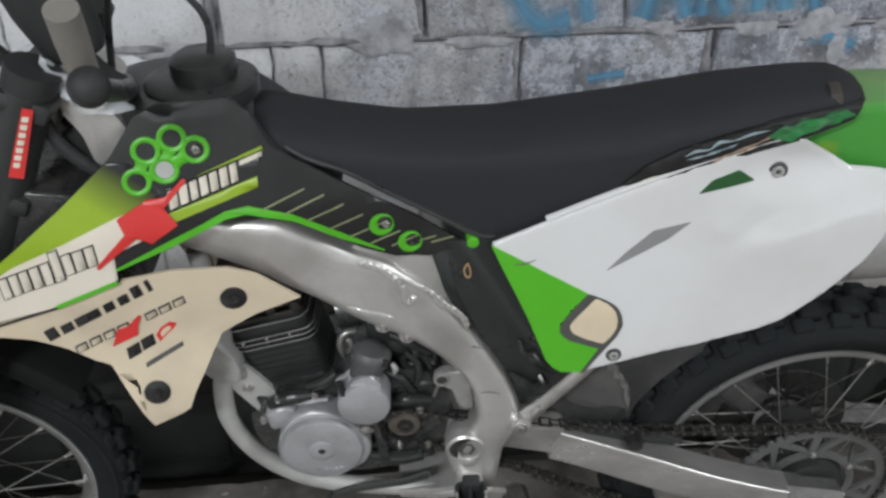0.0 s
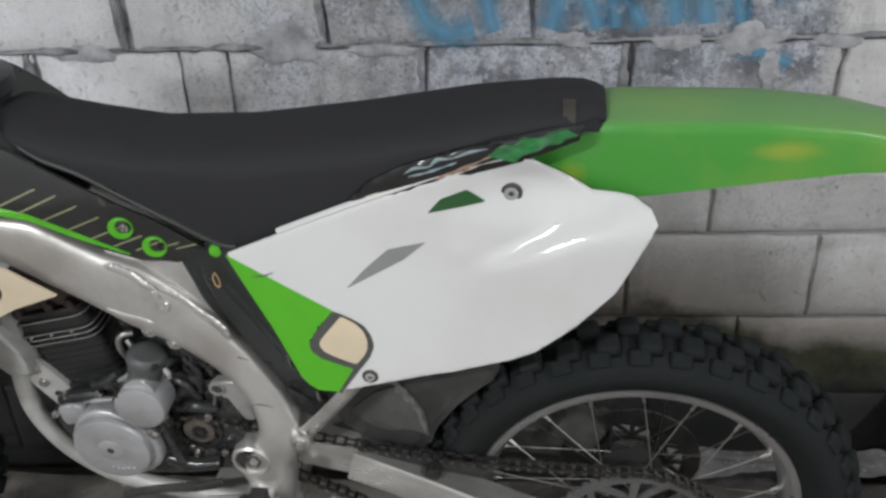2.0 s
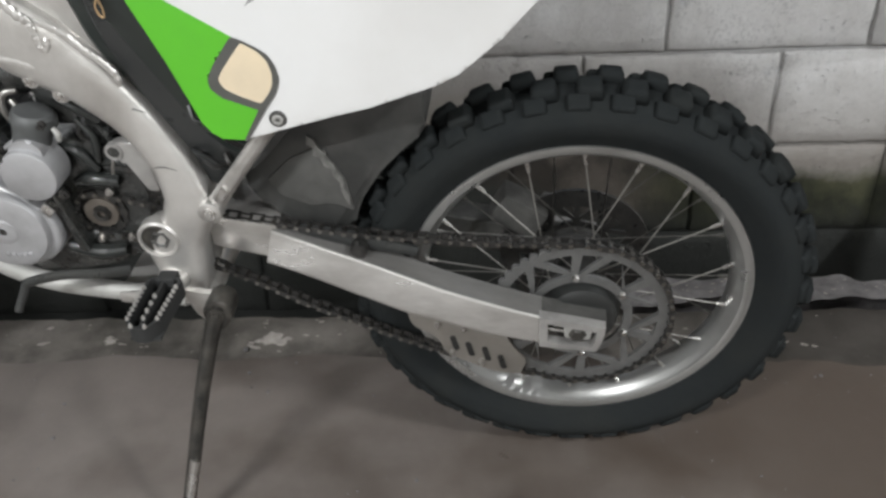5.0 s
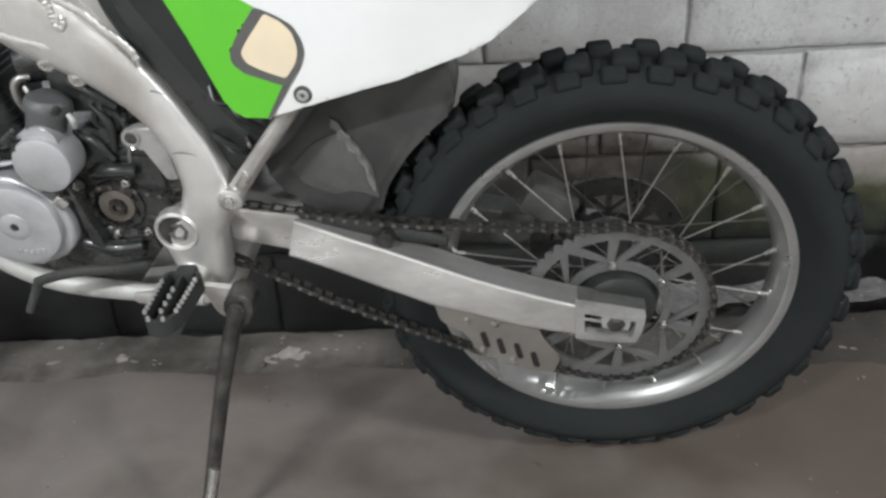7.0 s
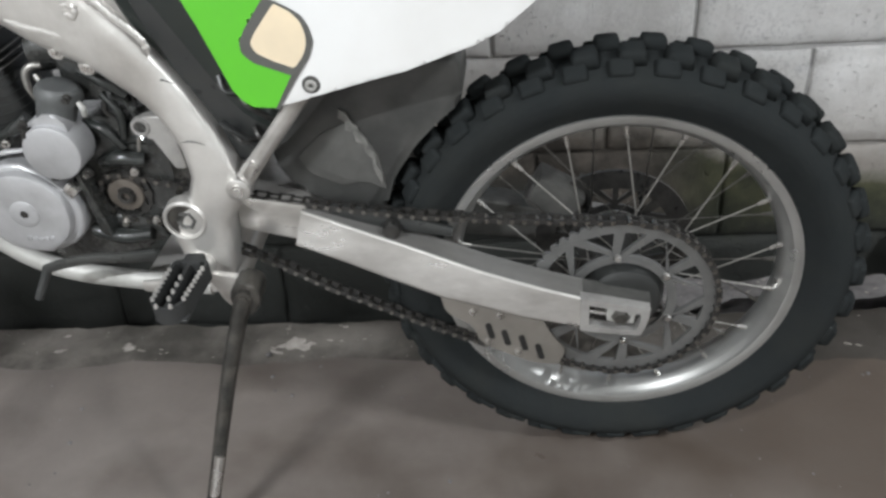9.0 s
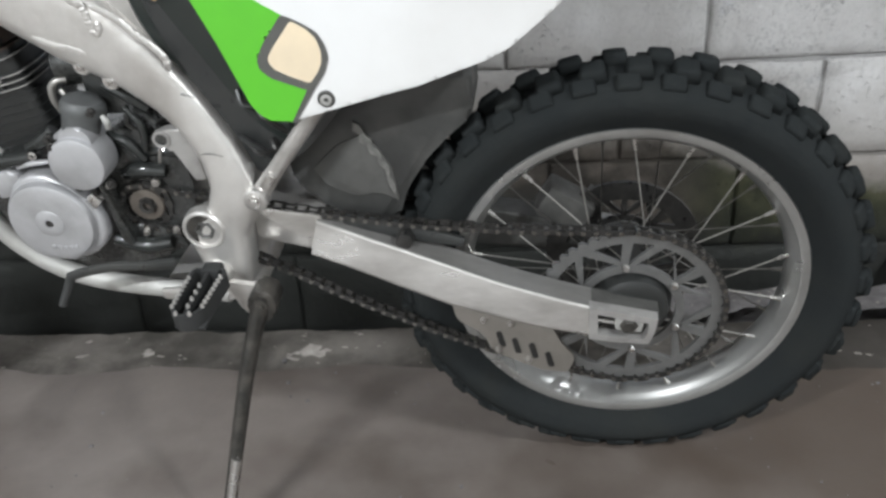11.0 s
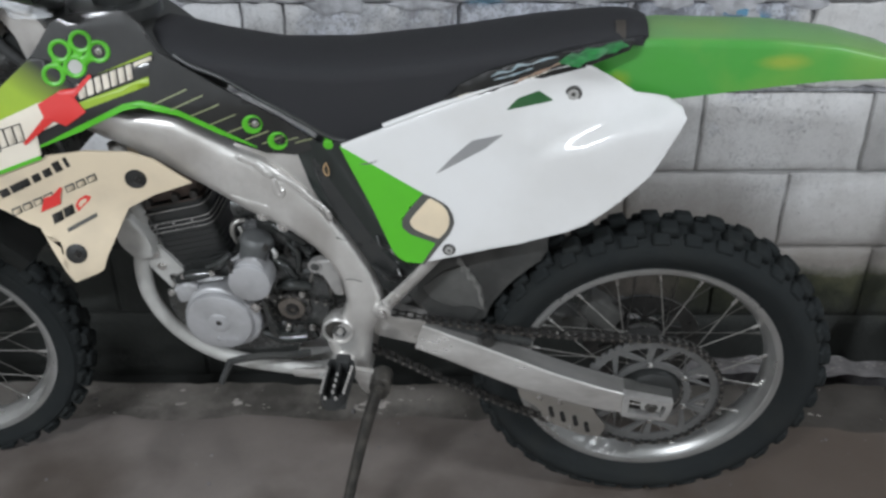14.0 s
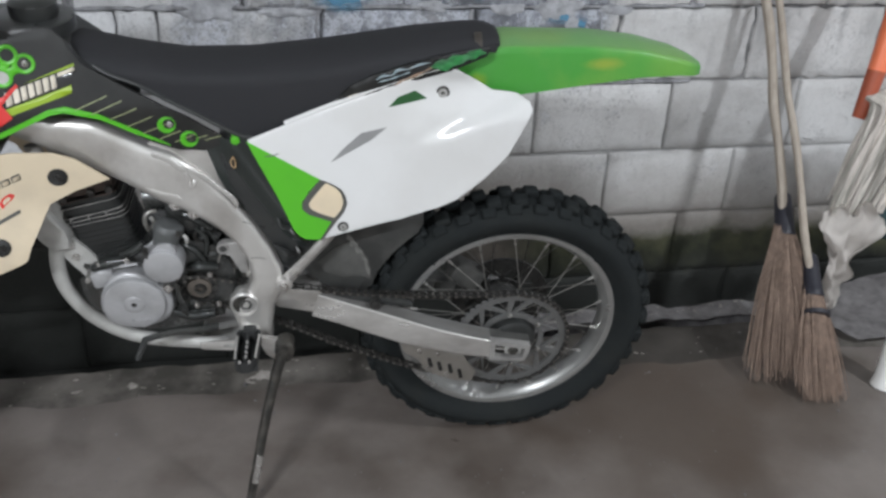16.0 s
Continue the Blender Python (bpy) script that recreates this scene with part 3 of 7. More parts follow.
def build_wall():
    """The mortar core with an uneven face; the blocks are set into it at the end of the file."""
    bm = bmesh.new()
    x0, x1, z0, z1, step = ROOM[0], ROOM[1], -0.34, 1.5, 0.018
    nx, nz = int((x1 - x0) / step), int((z1 - z0) / step)
    grid = []
    for k in range(nx + 1):
        col = []
        for j in range(nz + 1):
            x, z = x0 + (x1 - x0) * k / nx, z0 + (z1 - z0) * j / nz
            y = WALL_Y + 0.0045 + 0.009 * (0.55 + 0.45 * step_between(0.55, 0.70, z)) * noise.noise(Vector((x * 7, 2.2, z * 7))) + 0.005 * noise.noise(Vector((x * 40, 6.2, z * 40)))
            col.append(bm.verts.new((x, y, z)))
        grid.append(col)
    for a, b in zip(grid, grid[1:]):
        for j in range(nz):
            bm.faces.new((a[j], a[j + 1], b[j + 1], b[j]))
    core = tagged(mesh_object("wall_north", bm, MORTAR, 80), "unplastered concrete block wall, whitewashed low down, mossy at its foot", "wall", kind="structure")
    back = bmesh.new()
    box(back, ((x0 + x1) / 2, WALL_Y + 0.11, (z0 + ROOM[3]) / 2), (x1 - x0, 0.16, ROOM[3] - z0))
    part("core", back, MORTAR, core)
    up = bmesh.new()
    box(up, ((x0 + x1) / 2, WALL_Y + 0.015, (z1 + ROOM[3]) / 2), (x1 - x0, 0.03, ROOM[3] - z1))
    part("upper_wall", up, PLASTER, core)
    return core


wall_north = build_wall()


# ---- the dirt bike: built round its rear axle, x to the rear, y to its right, z up, then leaned on its stand ----
AXLE = 0.327
BIKE = pose(0.5631, 0.1001, 0.3287, 0, 0, -3.27) @ pose(0, 0, 0, 6.59) @ pose(0, 0, -AXLE)
bike = thing("motorcycle", "white and green dirt bike with black seat, on its side stand", "motorcycle", BIKE)
UP = Matrix.Translation((0, 0, AXLE))


def bpart(name, bm, mat, parent=None, label="", sharp=35):
    if parent is None or parent is bike:
        parent = bike
    bm.transform(UP)
    return part(name, bm, mat, parent, label, sharp)


def mirrored(bm):
    """A copy of a bmesh on the other side of the bike."""
    other = bm.copy()
    for v in other.verts:
        v.co.y = -v.co.y
    return other


def disc(centre, radius, y0, y1, bevel=0.0, seg=40):
    bm = bmesh.new()
    if bevel:
        lathe(bm, [(0.0005, y0), (radius - bevel, y0), (radius - bevel * 0.3, y0 + bevel * 0.3), (radius, y0 + bevel), (radius, y1), (0.0005, y1)], (centre[0], 0, centre[1]), seg)
    else:
        lathe(bm, [(0.0005, y0), (radius, y0), (radius, y1), (0.0005, y1)], (centre[0], 0, centre[1]), seg)
    return bm


def bolt(x, y, z, r=0.007, parent=None, mat=None):
    """A flanged hex bolt whose head looks to the bike's left."""
    bm = bmesh.new()
    lathe(bm, [(0.0004, y - 0.006), (r * 0.55, y - 0.006), (r * 0.6, y - 0.002), (r, y - 0.0015), (r, y + 0.003), (0.0004, y + 0.003)], (x, 0, z), 14)
    return bpart("bolt", bm, mat or STEEL, parent)


# -- frame
SPAR_UP = [(-0.965, 0.590), (-0.900, 0.552), (-0.848, 0.540), (-0.814, 0.539), (-0.781, 0.534), (-0.744, 0.512), (-0.700, 0.485), (-0.658, 0.468),
           (-0.610, 0.430), (-0.575, 0.388), (-0.550, 0.350), (-0.523, 0.310), (-0.497, 0.262), (-0.480, 0.213), (-0.479, 0.180)]
SPAR_DOWN = [(-0.960, 0.530), (-0.835, 0.466), (-0.790, 0.436), (-0.750, 0.411), (-0.694, 0.370), (-0.634, 0.338), (-0.590, 0.303), (-0.565, 0.275), (-0.547, 0.240), (-0.541, 0.200), (-0.550, 0.172)]
FOOT_UP = [(-0.479, 0.180), (-0.482, 0.165), (-0.500, 0.130), (-0.507, 0.075), (-0.509, 0.050), (-0.520, 0.038)]
FOOT_DOWN = [(-0.550, 0.172), (-0.566, 0.160), (-0.582, 0.150), (-0.588, 0.125), (-0.578, 0.085), (-0.566, 0.050), (-0.550, 0.038)]
bm = bmesh.new()
beam(bm, along(SPAR_UP, 44) + along(FOOT_UP, 14)[1:], along(SPAR_DOWN, 44) + along(FOOT_DOWN, 14)[1:], -0.0885, -0.035, 0.52)
for v in bm.verts:  # the legs splay a little towards the pivot
    v.co.y -= 0.016 * step_between(0.34, 0.14, v.co.z)
other = mirrored(bm)
bm.normal_update()
frame_part = bpart("frame", bm, ALU, label="worn bare aluminium twin-spar frame", sharp=50)
bpart("spar", other, ALU, frame_part, sharp=50)
GUSSET = [(-0.705, 0.487), (-0.660, 0.492), (-0.606, 0.490), (-0.599, 0.465), (-0.592, 0.440), (-0.5855, 0.413), (-0.574, 0.385), (-0.5655, 0.354), (-0.575, 0.350), (-0.640, 0.430)]
bm = bmesh.new()
prism(bm, rounded(GUSSET, 0.006), -0.0685, -0.050, 0.003)
bpart("gusset", bm, ALU, frame_part)


def weld(pts, radius, pitch=0.0042, y=-0.0885):
    """A bead of overlapping ripples along a seam of the spar."""
    path = smooth_path([(x, y, z) for x, z in pts], 8)
    marks, gone = [path[0]], 0.0
    for a, b in zip(path, path[1:]):
        gone += (b - a).length
        if gone >= pitch / 4:
            marks.append(b)
            gone = 0.0
    last = len(marks) - 1
    rr = random.Random(len(pts) * 7 + int(radius * 1e5))
    radii = [radius * (0.80 + 0.24 * (0.5 + 0.5 * math.cos(math.pi * k / 2)) + 0.10 * rr.random()) * (min(1.0, 0.35 + 0.2 * min(k, last - k))) for k in range(last + 1)]
    bm = bmesh.new()
    tube(bm, marks, radii, 8, 1, 0.6)
    return bpart("weld_bead", bm, ALU, frame_part)


weld([(-0.694, 0.477), (-0.681, 0.471), (-0.663, 0.462), (-0.649, 0.447), (-0.636, 0.438)], 0.0062)
weld([(-0.640, 0.441), (-0.637, 0.430), (-0.637, 0.420), (-0.636, 0.409), (-0.630, 0.406), (-0.626, 0.412), (-0.626, 0.421)], 0.0044)
weld([(-0.637, 0.443), (-0.616, 0.430), (-0.601, 0.419), (-0.586, 0.402), (-0.573, 0.391), (-0.559, 0.374), (-0.5545, 0.357)], 0.0050, 0.0050, -0.0850)
weld([(-0.712, 0.404), (-0.690, 0.394), (-0.670, 0.389), (-0.652, 0.382)], 0.0042, 0.0060, -0.0880)
for k, (x, z) in enumerate(((-0.700, 0.425), (-0.560, 0.330), (-0.548, 0.325), (-0.525, 0.250), (-0.750, 0.460))):
    bm = bmesh.new()
    tube(bm, [(x - 0.014, -0.0866 - 0.012 * (z < 0.3), z), (x, -0.0872 - 0.012 * (z < 0.3), z + 0.002), (x + 0.016, -0.0866 - 0.012 * (z < 0.3), z - 0.003)], [0.0004, 0.0011, 0.0004], 5, 3, 0.5)
    bpart("scratch", bm, GREY_INK, frame_part)
for x, z in ((-0.667, 0.363), (-0.636, 0.343)):
    bm = bmesh.new()
    lathe(bm, [(0.0004, -0.082), (0.010, -0.082), (0.012, -0.078), (0.012, -0.060), (0.0004, -0.060)], (x, 0, z), 18)
    bpart("lug", bm, ALU, frame_part)
    bolt(x, -0.083, z, 0.006, frame_part)
LUG = [(-0.585, 0.2785), (-0.598, 0.274), (-0.602, 0.265), (-0.598, 0.2565), (-0.589, 0.2535), (-0.581, 0.2535), (-0.571, 0.234), (-0.561, 0.206), (-0.545, 0.206), (-0.552, 0.280)]
bm = bmesh.new()
prism(bm, rounded(LUG, 0.005), -0.086, -0.070, 0.003)
bpart("engine_lug", bm, GREASY_ALU, frame_part)
bm = bmesh.new()
lathe(bm, [(0.0075, -0.0865), (0.0082, -0.0885), (0.0112, -0.0885), (0.0122, -0.0865), (0.0122, -0.080), (0.0075, -0.080)], (-0.590, 0, 0.266), 24, True)
bpart("lug_ring", bm, GREASY_ALU, frame_part)
bpart("lug_hole", disc((-0.590, 0.266), 0.0078, -0.0872, -0.080), ENGINE_BLACK, frame_part)
bm = bmesh.new()
tube(bm, [(-0.596, -0.084, 0.252), (-0.599, -0.085, 0.243), (-0.602, -0.084, 0.232)], 0.0022, 8, 2)
bpart("lug_link", bm, DULL_WIRE, frame_part)
# swingarm pivot: raised ring, nut
bm = bmesh.new()
lathe(bm, [(0.0225, -0.101), (0.0235, -0.107), (0.0265, -0.108), (0.029, -0.105), (0.030, -0.090), (0.0225, -0.090)], (-0.558, 0, 0.141), 36, True)
bpart("pivot_ring", bm, ALU, frame_part)
bpart("pivot_bore", disc((-0.558, 0.141), 0.0235, -0.1035, -0.088), RUSTY, frame_part)
bm = bmesh.new()
lathe(bm, [(0.0004, -0.104), (0.008, -0.104), (0.012, -0.108), (0.0135, -0.106), (0.0135, -0.095), (0.0004, -0.095)], (-0.556, 0, 0.141), 6)
bpart("pivot_nut", bm, CALIPER, frame_part)
# cradle tubes
for side in (-1, 1):
    bm = bmesh.new()
    tube(bm, [(-0.905, side * 0.040, 0.470), (-0.893, side * 0.048, 0.380), (-0.895, side * 0.055, 0.290), (-0.905, side * 0.058, 0.235), (-0.905, side * 0.060, 0.180), (-0.885, side * 0.062, 0.125),
              (-0.852, side * 0.062, 0.080), (-0.808, side * 0.062, 0.046), (-0.755, side * 0.062, 0.026), (-0.680, side * 0.064, 0.016), (-0.560, side * 0.070, 0.010)], 0.0145, 14, 5, 0.9)
    bpart("cradle_tube", bm, DULL_ALU, frame_part)
bm = bmesh.new()
prism(bm, rounded([(-0.925, 0.345), (-0.895, 0.350), (-0.870, 0.300), (-0.868, 0.268), (-0.905, 0.262), (-0.925, 0.300)], 0.01), -0.080, -0.045, 0.006)
bpart("cradle_joint", bm, DULL_ALU, frame_part)
bm = bmesh.new()
prism(bm, rounded([(-0.895, 0.285), (-0.872, 0.288), (-0.845, 0.255), (-0.815, 0.205), (-0.815, 0.170), (-0.838, 0.160), (-0.868, 0.205), (-0.895, 0.245)], 0.012), -0.062, -0.054, 0.002)
bpart("engine_bracket", bm, DULL_ALU, frame_part)
for x, z in ((-0.874, 0.266), (-0.868, 0.240), (-0.828, 0.196)):
    bolt(x, -0.063, z, 0.008, frame_part)
bm = bmesh.new()
tube(bm, [(-1.030, 0, 0.620), (-0.985, 0, 0.715)], 0.034, 20, 1)
bpart("headstock", bm, ALU, frame_part)
bm = bmesh.new()
prism(bm, rounded([(-0.66, 0.022), (-0.60, 0.026), (-0.52, 0.034), (-0.51, 0.010), (-0.60, 0.0), (-0.66, 0.004)], 0.006), -0.080, 0.080, 0.004)
bpart("lower_crossmember", bm, ALU, frame_part)

# -- seat: lofted cross-sections
SEAT_LOW = [(-0.835, 0.628, 0.045), (-0.800, 0.632, 0.055), (-0.769, 0.630, 0.062), (-0.744, 0.615, 0.066), (-0.701, 0.598, 0.068), (-0.656, 0.571, 0.070), (-0.597, 0.537, 0.073), (-0.545, 0.505, 0.073), (-0.520, 0.500, 0.073),
            (-0.488, 0.508, 0.074), (-0.456, 0.524, 0.076), (-0.362, 0.568, 0.077), (-0.316, 0.602, 0.076), (-0.259, 0.632, 0.074), (-0.197, 0.651, 0.070), (-0.150, 0.658, 0.064), (-0.106, 0.662, 0.056), (-0.088, 0.664, 0.048)]
SEAT_TOP = [(-0.850, 0.645, 0.030), (-0.838, 0.657, 0.048), (-0.806, 0.663, 0.060), (-0.723, 0.642, 0.066), (-0.633, 0.627, 0.068), (-0.511, 0.628, 0.072), (-0.368, 0.644, 0.076), (-0.229, 0.668, 0.070), (-0.135, 0.680, 0.060), (-0.095, 0.681, 0.052), (-0.078, 0.672, 0.042)]


def seat_mesh():
    bm = bmesh.new()
    rings = []
    lx, lz, lw = zip(*SEAT_LOW)
    tx, tz, tw = zip(*SEAT_TOP)
    for k in range(61):
        t = k / 60
        xa, xb = -0.835 + (0.835 - 0.086) * t, -0.850 + (0.850 - 0.076) * t
        zl, wl = np.interp(xa, lx, lz), np.interp(xa, lx, lw)
        zt, wt = np.interp(xb, tx, tz), np.interp(xb, tx, tw)
        ring = []
        for u in (-1, -0.985, -0.96, -0.9, -0.8, -0.6, -0.3, 0, 0.3, 0.6, 0.8, 0.9, 0.96, 0.985, 1):
            s = abs(u)
            side = -1 if u < 0 else 1
            # u: 1 at the lower edge, 0 on the crown
            if s > 0.9:
                f = (1 - s) / 0.1
                y, z, x = wl + 0.001 + (wt + 0.003 - wl) * f, zl + (zt - 0.030 - zl) * f, xa + (xb - xa) * f
            else:
                a = (1 - s / 0.9) * math.pi / 2
                y, z, x = (wt + 0.003) * math.cos(a) ** 0.75, zt - 0.030 + 0.030 * math.sin(a) ** 0.8, xb
            ring.append(bm.verts.new((x, side * y, z)))
        rings.append(ring)
    for a, b in zip(rings, rings[1:]):
        for j in range(len(a) - 1):
            bm.faces.new((a[j], a[j + 1], b[j + 1], b[j]))
        bm.faces.new((a[-1], a[0], b[0], b[-1]))
    bm.faces.new(rings[0])
    bm.faces.new(rings[-1][::-1])
    bmesh.ops.smooth_vert(bm, verts=[v for r in rings for v in r[1:-1]], factor=0.5, use_axis_x=True, use_axis_y=True, use_axis_z=True)
    return bm


seat = bpart("seat", seat_mesh(), SEAT, label="long black grippy vinyl seat", sharp=60)
bm = bmesh.new()
tube(bm, [(x, -w - 0.001, z) for x, z, w in SEAT_LOW[2:9]], 0.004, 8, 4)
bpart("seat_piping", bm, BLACK, seat)

# small grey tag sewn over the shoulder of the seat near its rear end
bm = bmesh.new()
tag_rows = []
for k in range(9):
    a = 0.25 + 0.85 * k / 8
    tag_rows.append([bm.verts.new((x, -(0.0555 * math.cos(a) ** 0.75 + 0.0015), 0.651 + 0.0312 * math.sin(a) ** 0.8)) for x in (-0.126, -0.112)])
for a, b in zip(tag_rows, tag_rows[1:]):
    bm.faces.new((a[0], a[1], b[1], b[0]))
bmesh.ops.solidify(bm, geom=bm.faces[:], thickness=0.0012)
bpart("seat_tag", bm, material("faded grey tag", (0.12, 0.105, 0.09), 0.6, second=(0.07, 0.062, 0.055), scale=60), seat)


# -- white side panels with their stickers
def panel_depth(x, z):
    ridge = (z - 0.524 - 0.45 * (x + 0.127)) / 1.1  # a crease runs out to the tail, crisp above and soft below
    swell = 0.0052 * math.exp(-(ridge / (0.017 if ridge > 0 else 0.050)) ** 2) * step_between(-0.24, -0.15, x) * step_between(-0.02, -0.06, x)
    scoop = 0.013 * step_between(0.002, 0.030, ridge) * step_between(-0.25, -0.15, x) * step_between(0.640, 0.600, z)  # drawn in above the crease
    dent = 0.0025 * math.exp(-(((x + 0.240 - 0.4 * (z - 0.52)) / 0.020) ** 2 + ((z - 0.515) / 0.015) ** 2))
    return -0.085 - 0.125 * max(0, 0.585 - z) - 0.016 * step_between(-0.30, -0.12, x) * step_between(0.60, 0.54, z) - swell - dent + scoop


PANEL = [(-0.525, 0.503), (-0.459, 0.530), (-0.394, 0.556), (-0.315, 0.586), (-0.227, 0.618), (-0.166, 0.635), (-0.128, 0.610), (-0.091, 0.587), (-0.045, 0.583), (-0.026, 0.574),
         (-0.019, 0.560), (-0.027, 0.543), (-0.060, 0.476), (-0.102, 0.430), (-0.150, 0.390), (-0.176, 0.376), (-0.254, 0.345), (-0.348, 0.320), (-0.401, 0.306), (-0.432, 0.310), (-0.448, 0.327), (-0.480, 0.402), (-0.509, 0.465)]
bm = bmesh.new()
sheet(bm, PANEL, panel_depth, 0.004, 0.006, 0.0, 0.0008)
other = mirrored(bm)
panel = bpart("side_panel", bm, WHITE, label="glossy white plastic side panel with a green sticker", sharp=60)
bpart("side_panel", other, WHITE, label="glossy white plastic side panel", sharp=60)


def sticker(name, outline, mat, parent, depth, lift, step=0.016):
    bm = bmesh.new()
    sheet(bm, outline, depth, 0.0006, step, lift)
    return bpart(name, bm, mat, parent, sharp=80)


GREEN_PATCH = [(-0.527, 0.5025), (-0.4005, 0.4275), (-0.426, 0.395), (-0.4345, 0.380), (-0.4335, 0.369), (-0.4225, 0.3590), (-0.3800, 0.3440), (-0.4030, 0.3055), (-0.4305, 0.3070), (-0.4420, 0.3145), (-0.4515, 0.3265), (-0.4815, 0.4025), (-0.5105, 0.465)]
sticker("green_sticker", GREEN_PATCH, STICKER_GREEN, panel, panel_depth, 0.0012, 0.006)
BORDER_OUT = [(-0.4015, 0.4280), (-0.3925, 0.4250), (-0.3755, 0.4165), (-0.3625, 0.4075), (-0.3555, 0.3945), (-0.3525, 0.3790), (-0.3590, 0.3620), (-0.3735, 0.3425)]
BORDER_IN = [(-0.3805, 0.3425), (-0.4225, 0.3575), (-0.4345, 0.3685), (-0.4355, 0.3800), (-0.4270, 0.3955)]
sticker("sticker_border", rounded(BORDER_OUT + BORDER_IN, 0.004), GREY_INK, panel, panel_depth, 0.0020, 0.006)
sticker("sticker_border", [(-0.3815, 0.3435), (-0.3725, 0.3440), (-0.4005, 0.3040), (-0.4045, 0.3050)], GREY_INK, panel, panel_depth, 0.0020, 0.006)
CREAM_PATCH = rounded([(-0.391, 0.4215), (-0.374, 0.4120), (-0.3640, 0.401), (-0.3600, 0.386), (-0.3612, 0.374), (-0.366, 0.3640), (-0.377, 0.351), (-0.401, 0.3600), (-0.4175, 0.3685), (-0.4220, 0.376), (-0.4225, 0.381), (-0.417, 0.3900)], 0.004)
sticker("cream_sticker", CREAM_PATCH, CREAM, panel, panel_depth, 0.0024)
bm = bmesh.new()
tube(bm, [(-0.497, panel_depth(-0.497, 0.475) - 0.0012, 0.474), (-0.484, panel_depth(-0.484, 0.474) - 0.0016, 0.475), (-0.470, panel_depth(-0.47, 0.48) - 0.0012, 0.480)], [0.0006, 0.0014, 0.0005], 5, 4, 0.5)
bpart("scratch", bm, GREY_INK, panel)
# windows of the panel, laid flat; the dart's recess shade is its grey colour
sticker("panel_slot", rounded([(-0.277, 0.563), (-0.261, 0.581), (-0.231, 0.593), (-0.209, 0.578), (-0.24, 0.572)], 0.003), material("dark green airbox", (0.015, 0.085, 0.02), 0.45), panel, panel_depth, 0.0006)
sticker("panel_dart", rounded([(-0.381, 0.460), (-0.357, 0.487), (-0.326, 0.515), (-0.280, 0.526), (-0.307, 0.5025)], 0.002), material("grey recess shade", (0.26, 0.26, 0.26), 0.5), panel, panel_depth, 0.0006)
EDGE = [(-0.525, 0.505), (-0.459, 0.532), (-0.394, 0.558), (-0.315, 0.588), (-0.227, 0.620), (-0.170, 0.636)]
bm = bmesh.new()
tube(bm, [(x, panel_depth(x, z) + 0.004, z + 0.001) for x, z in EDGE[1:]], 0.0045, 8, 4)
bpart("panel_edge", bm, WHITE, panel)
for x, z, r in ((-0.181, 0.585, 0.0125), (-0.361, 0.331, 0.0105)):
    y = panel_depth(x, z)
    bm = bmesh.new()
    lathe(bm, [(0.0004, y - 0.0016), (r * 0.92, y - 0.0016), (r, y - 0.0006), (r, y + 0.003), (0.0004, y + 0.003)], (x, 0, z), 28)
    bpart("bolt_washer", bm, CALIPER, panel)
    bm = bmesh.new()
    lathe(bm, [(r * 0.26, y - 0.0030), (r * 0.34, y - 0.0042), (r * 0.56, y - 0.0040), (r * 0.64, y - 0.0030), (r * 0.64, y), (r * 0.26, y)], (x, 0, z), 24, True)
    bpart("bolt", bm, DULL_ALU, panel)
bpart("green_clip", disc((-0.548, 0.494), 0.0085, -0.080, -0.060, 0.003, 20), STICKER_GREEN)

# -- seat-side sticker, black with scratched marks, under the seat edge
def low_depth(x, z):
    return -0.0845


bm = bmesh.new()
sheet(bm, [(-0.380, 0.556), (-0.368, 0.576), (-0.345, 0.599), (-0.305, 0.620), (-0.240, 0.640), (-0.191, 0.651), (-0.121, 0.667), (-0.103, 0.669), (-0.108, 0.655), (-0.166, 0.629), (-0.227, 0.611), (-0.316, 0.575)], lambda x, z: low_depth(x, z) + 6.0 * max(0.0, z - 0.600 - 0.28 * (x + 0.345)) ** 2 + 0.006 * step_between(0.575, 0.560, z), 0.009, 0.012, 0.0, 0.002)
side_sticker = bpart("side_trim", bm, INK, label="scuffed glossy black trim strip with torn stickers")


def scrawl(pts, w, mat):
    """A thin torn sticker shape along the trim."""
    bm = bmesh.new()
    tube(bm, [(x, low_depth(x, z) - 0.0008, z - 0.004) for x, z in pts], [w * 0.1, w * 0.7, w * 0.25, w * 0.8, w * 0.2, w * 0.6, w * 0.1], 6, 5, 0.22)
    bpart("sticker_mark", bm, mat, side_sticker)


scrawl([(-0.300, 0.617), (-0.288, 0.624), (-0.272, 0.626), (-0.262, 0.635), (-0.245, 0.637), (-0.225, 0.645), (-0.206, 0.649)], 0.0030, CYAN)
scrawl([(-0.296, 0.613), (-0.280, 0.617), (-0.268, 0.621), (-0.250, 0.628), (-0.240, 0.632)], 0.0022, CYAN)
scrawl([(-0.268, 0.606), (-0.255, 0.615), (-0.240, 0.622), (-0.222, 0.630), (-0.205, 0.639), (-0.192, 0.644)], 0.0030, TAN)
scrawl([(-0.262, 0.612), (-0.240, 0.618), (-0.215, 0.629)], 0.0014, OFFWHITE)
scrawl([(-0.355, 0.578), (-0.345, 0.586), (-0.330, 0.592)], 0.0016, OFFWHITE)


def end_depth(x, z):
    return -0.0870


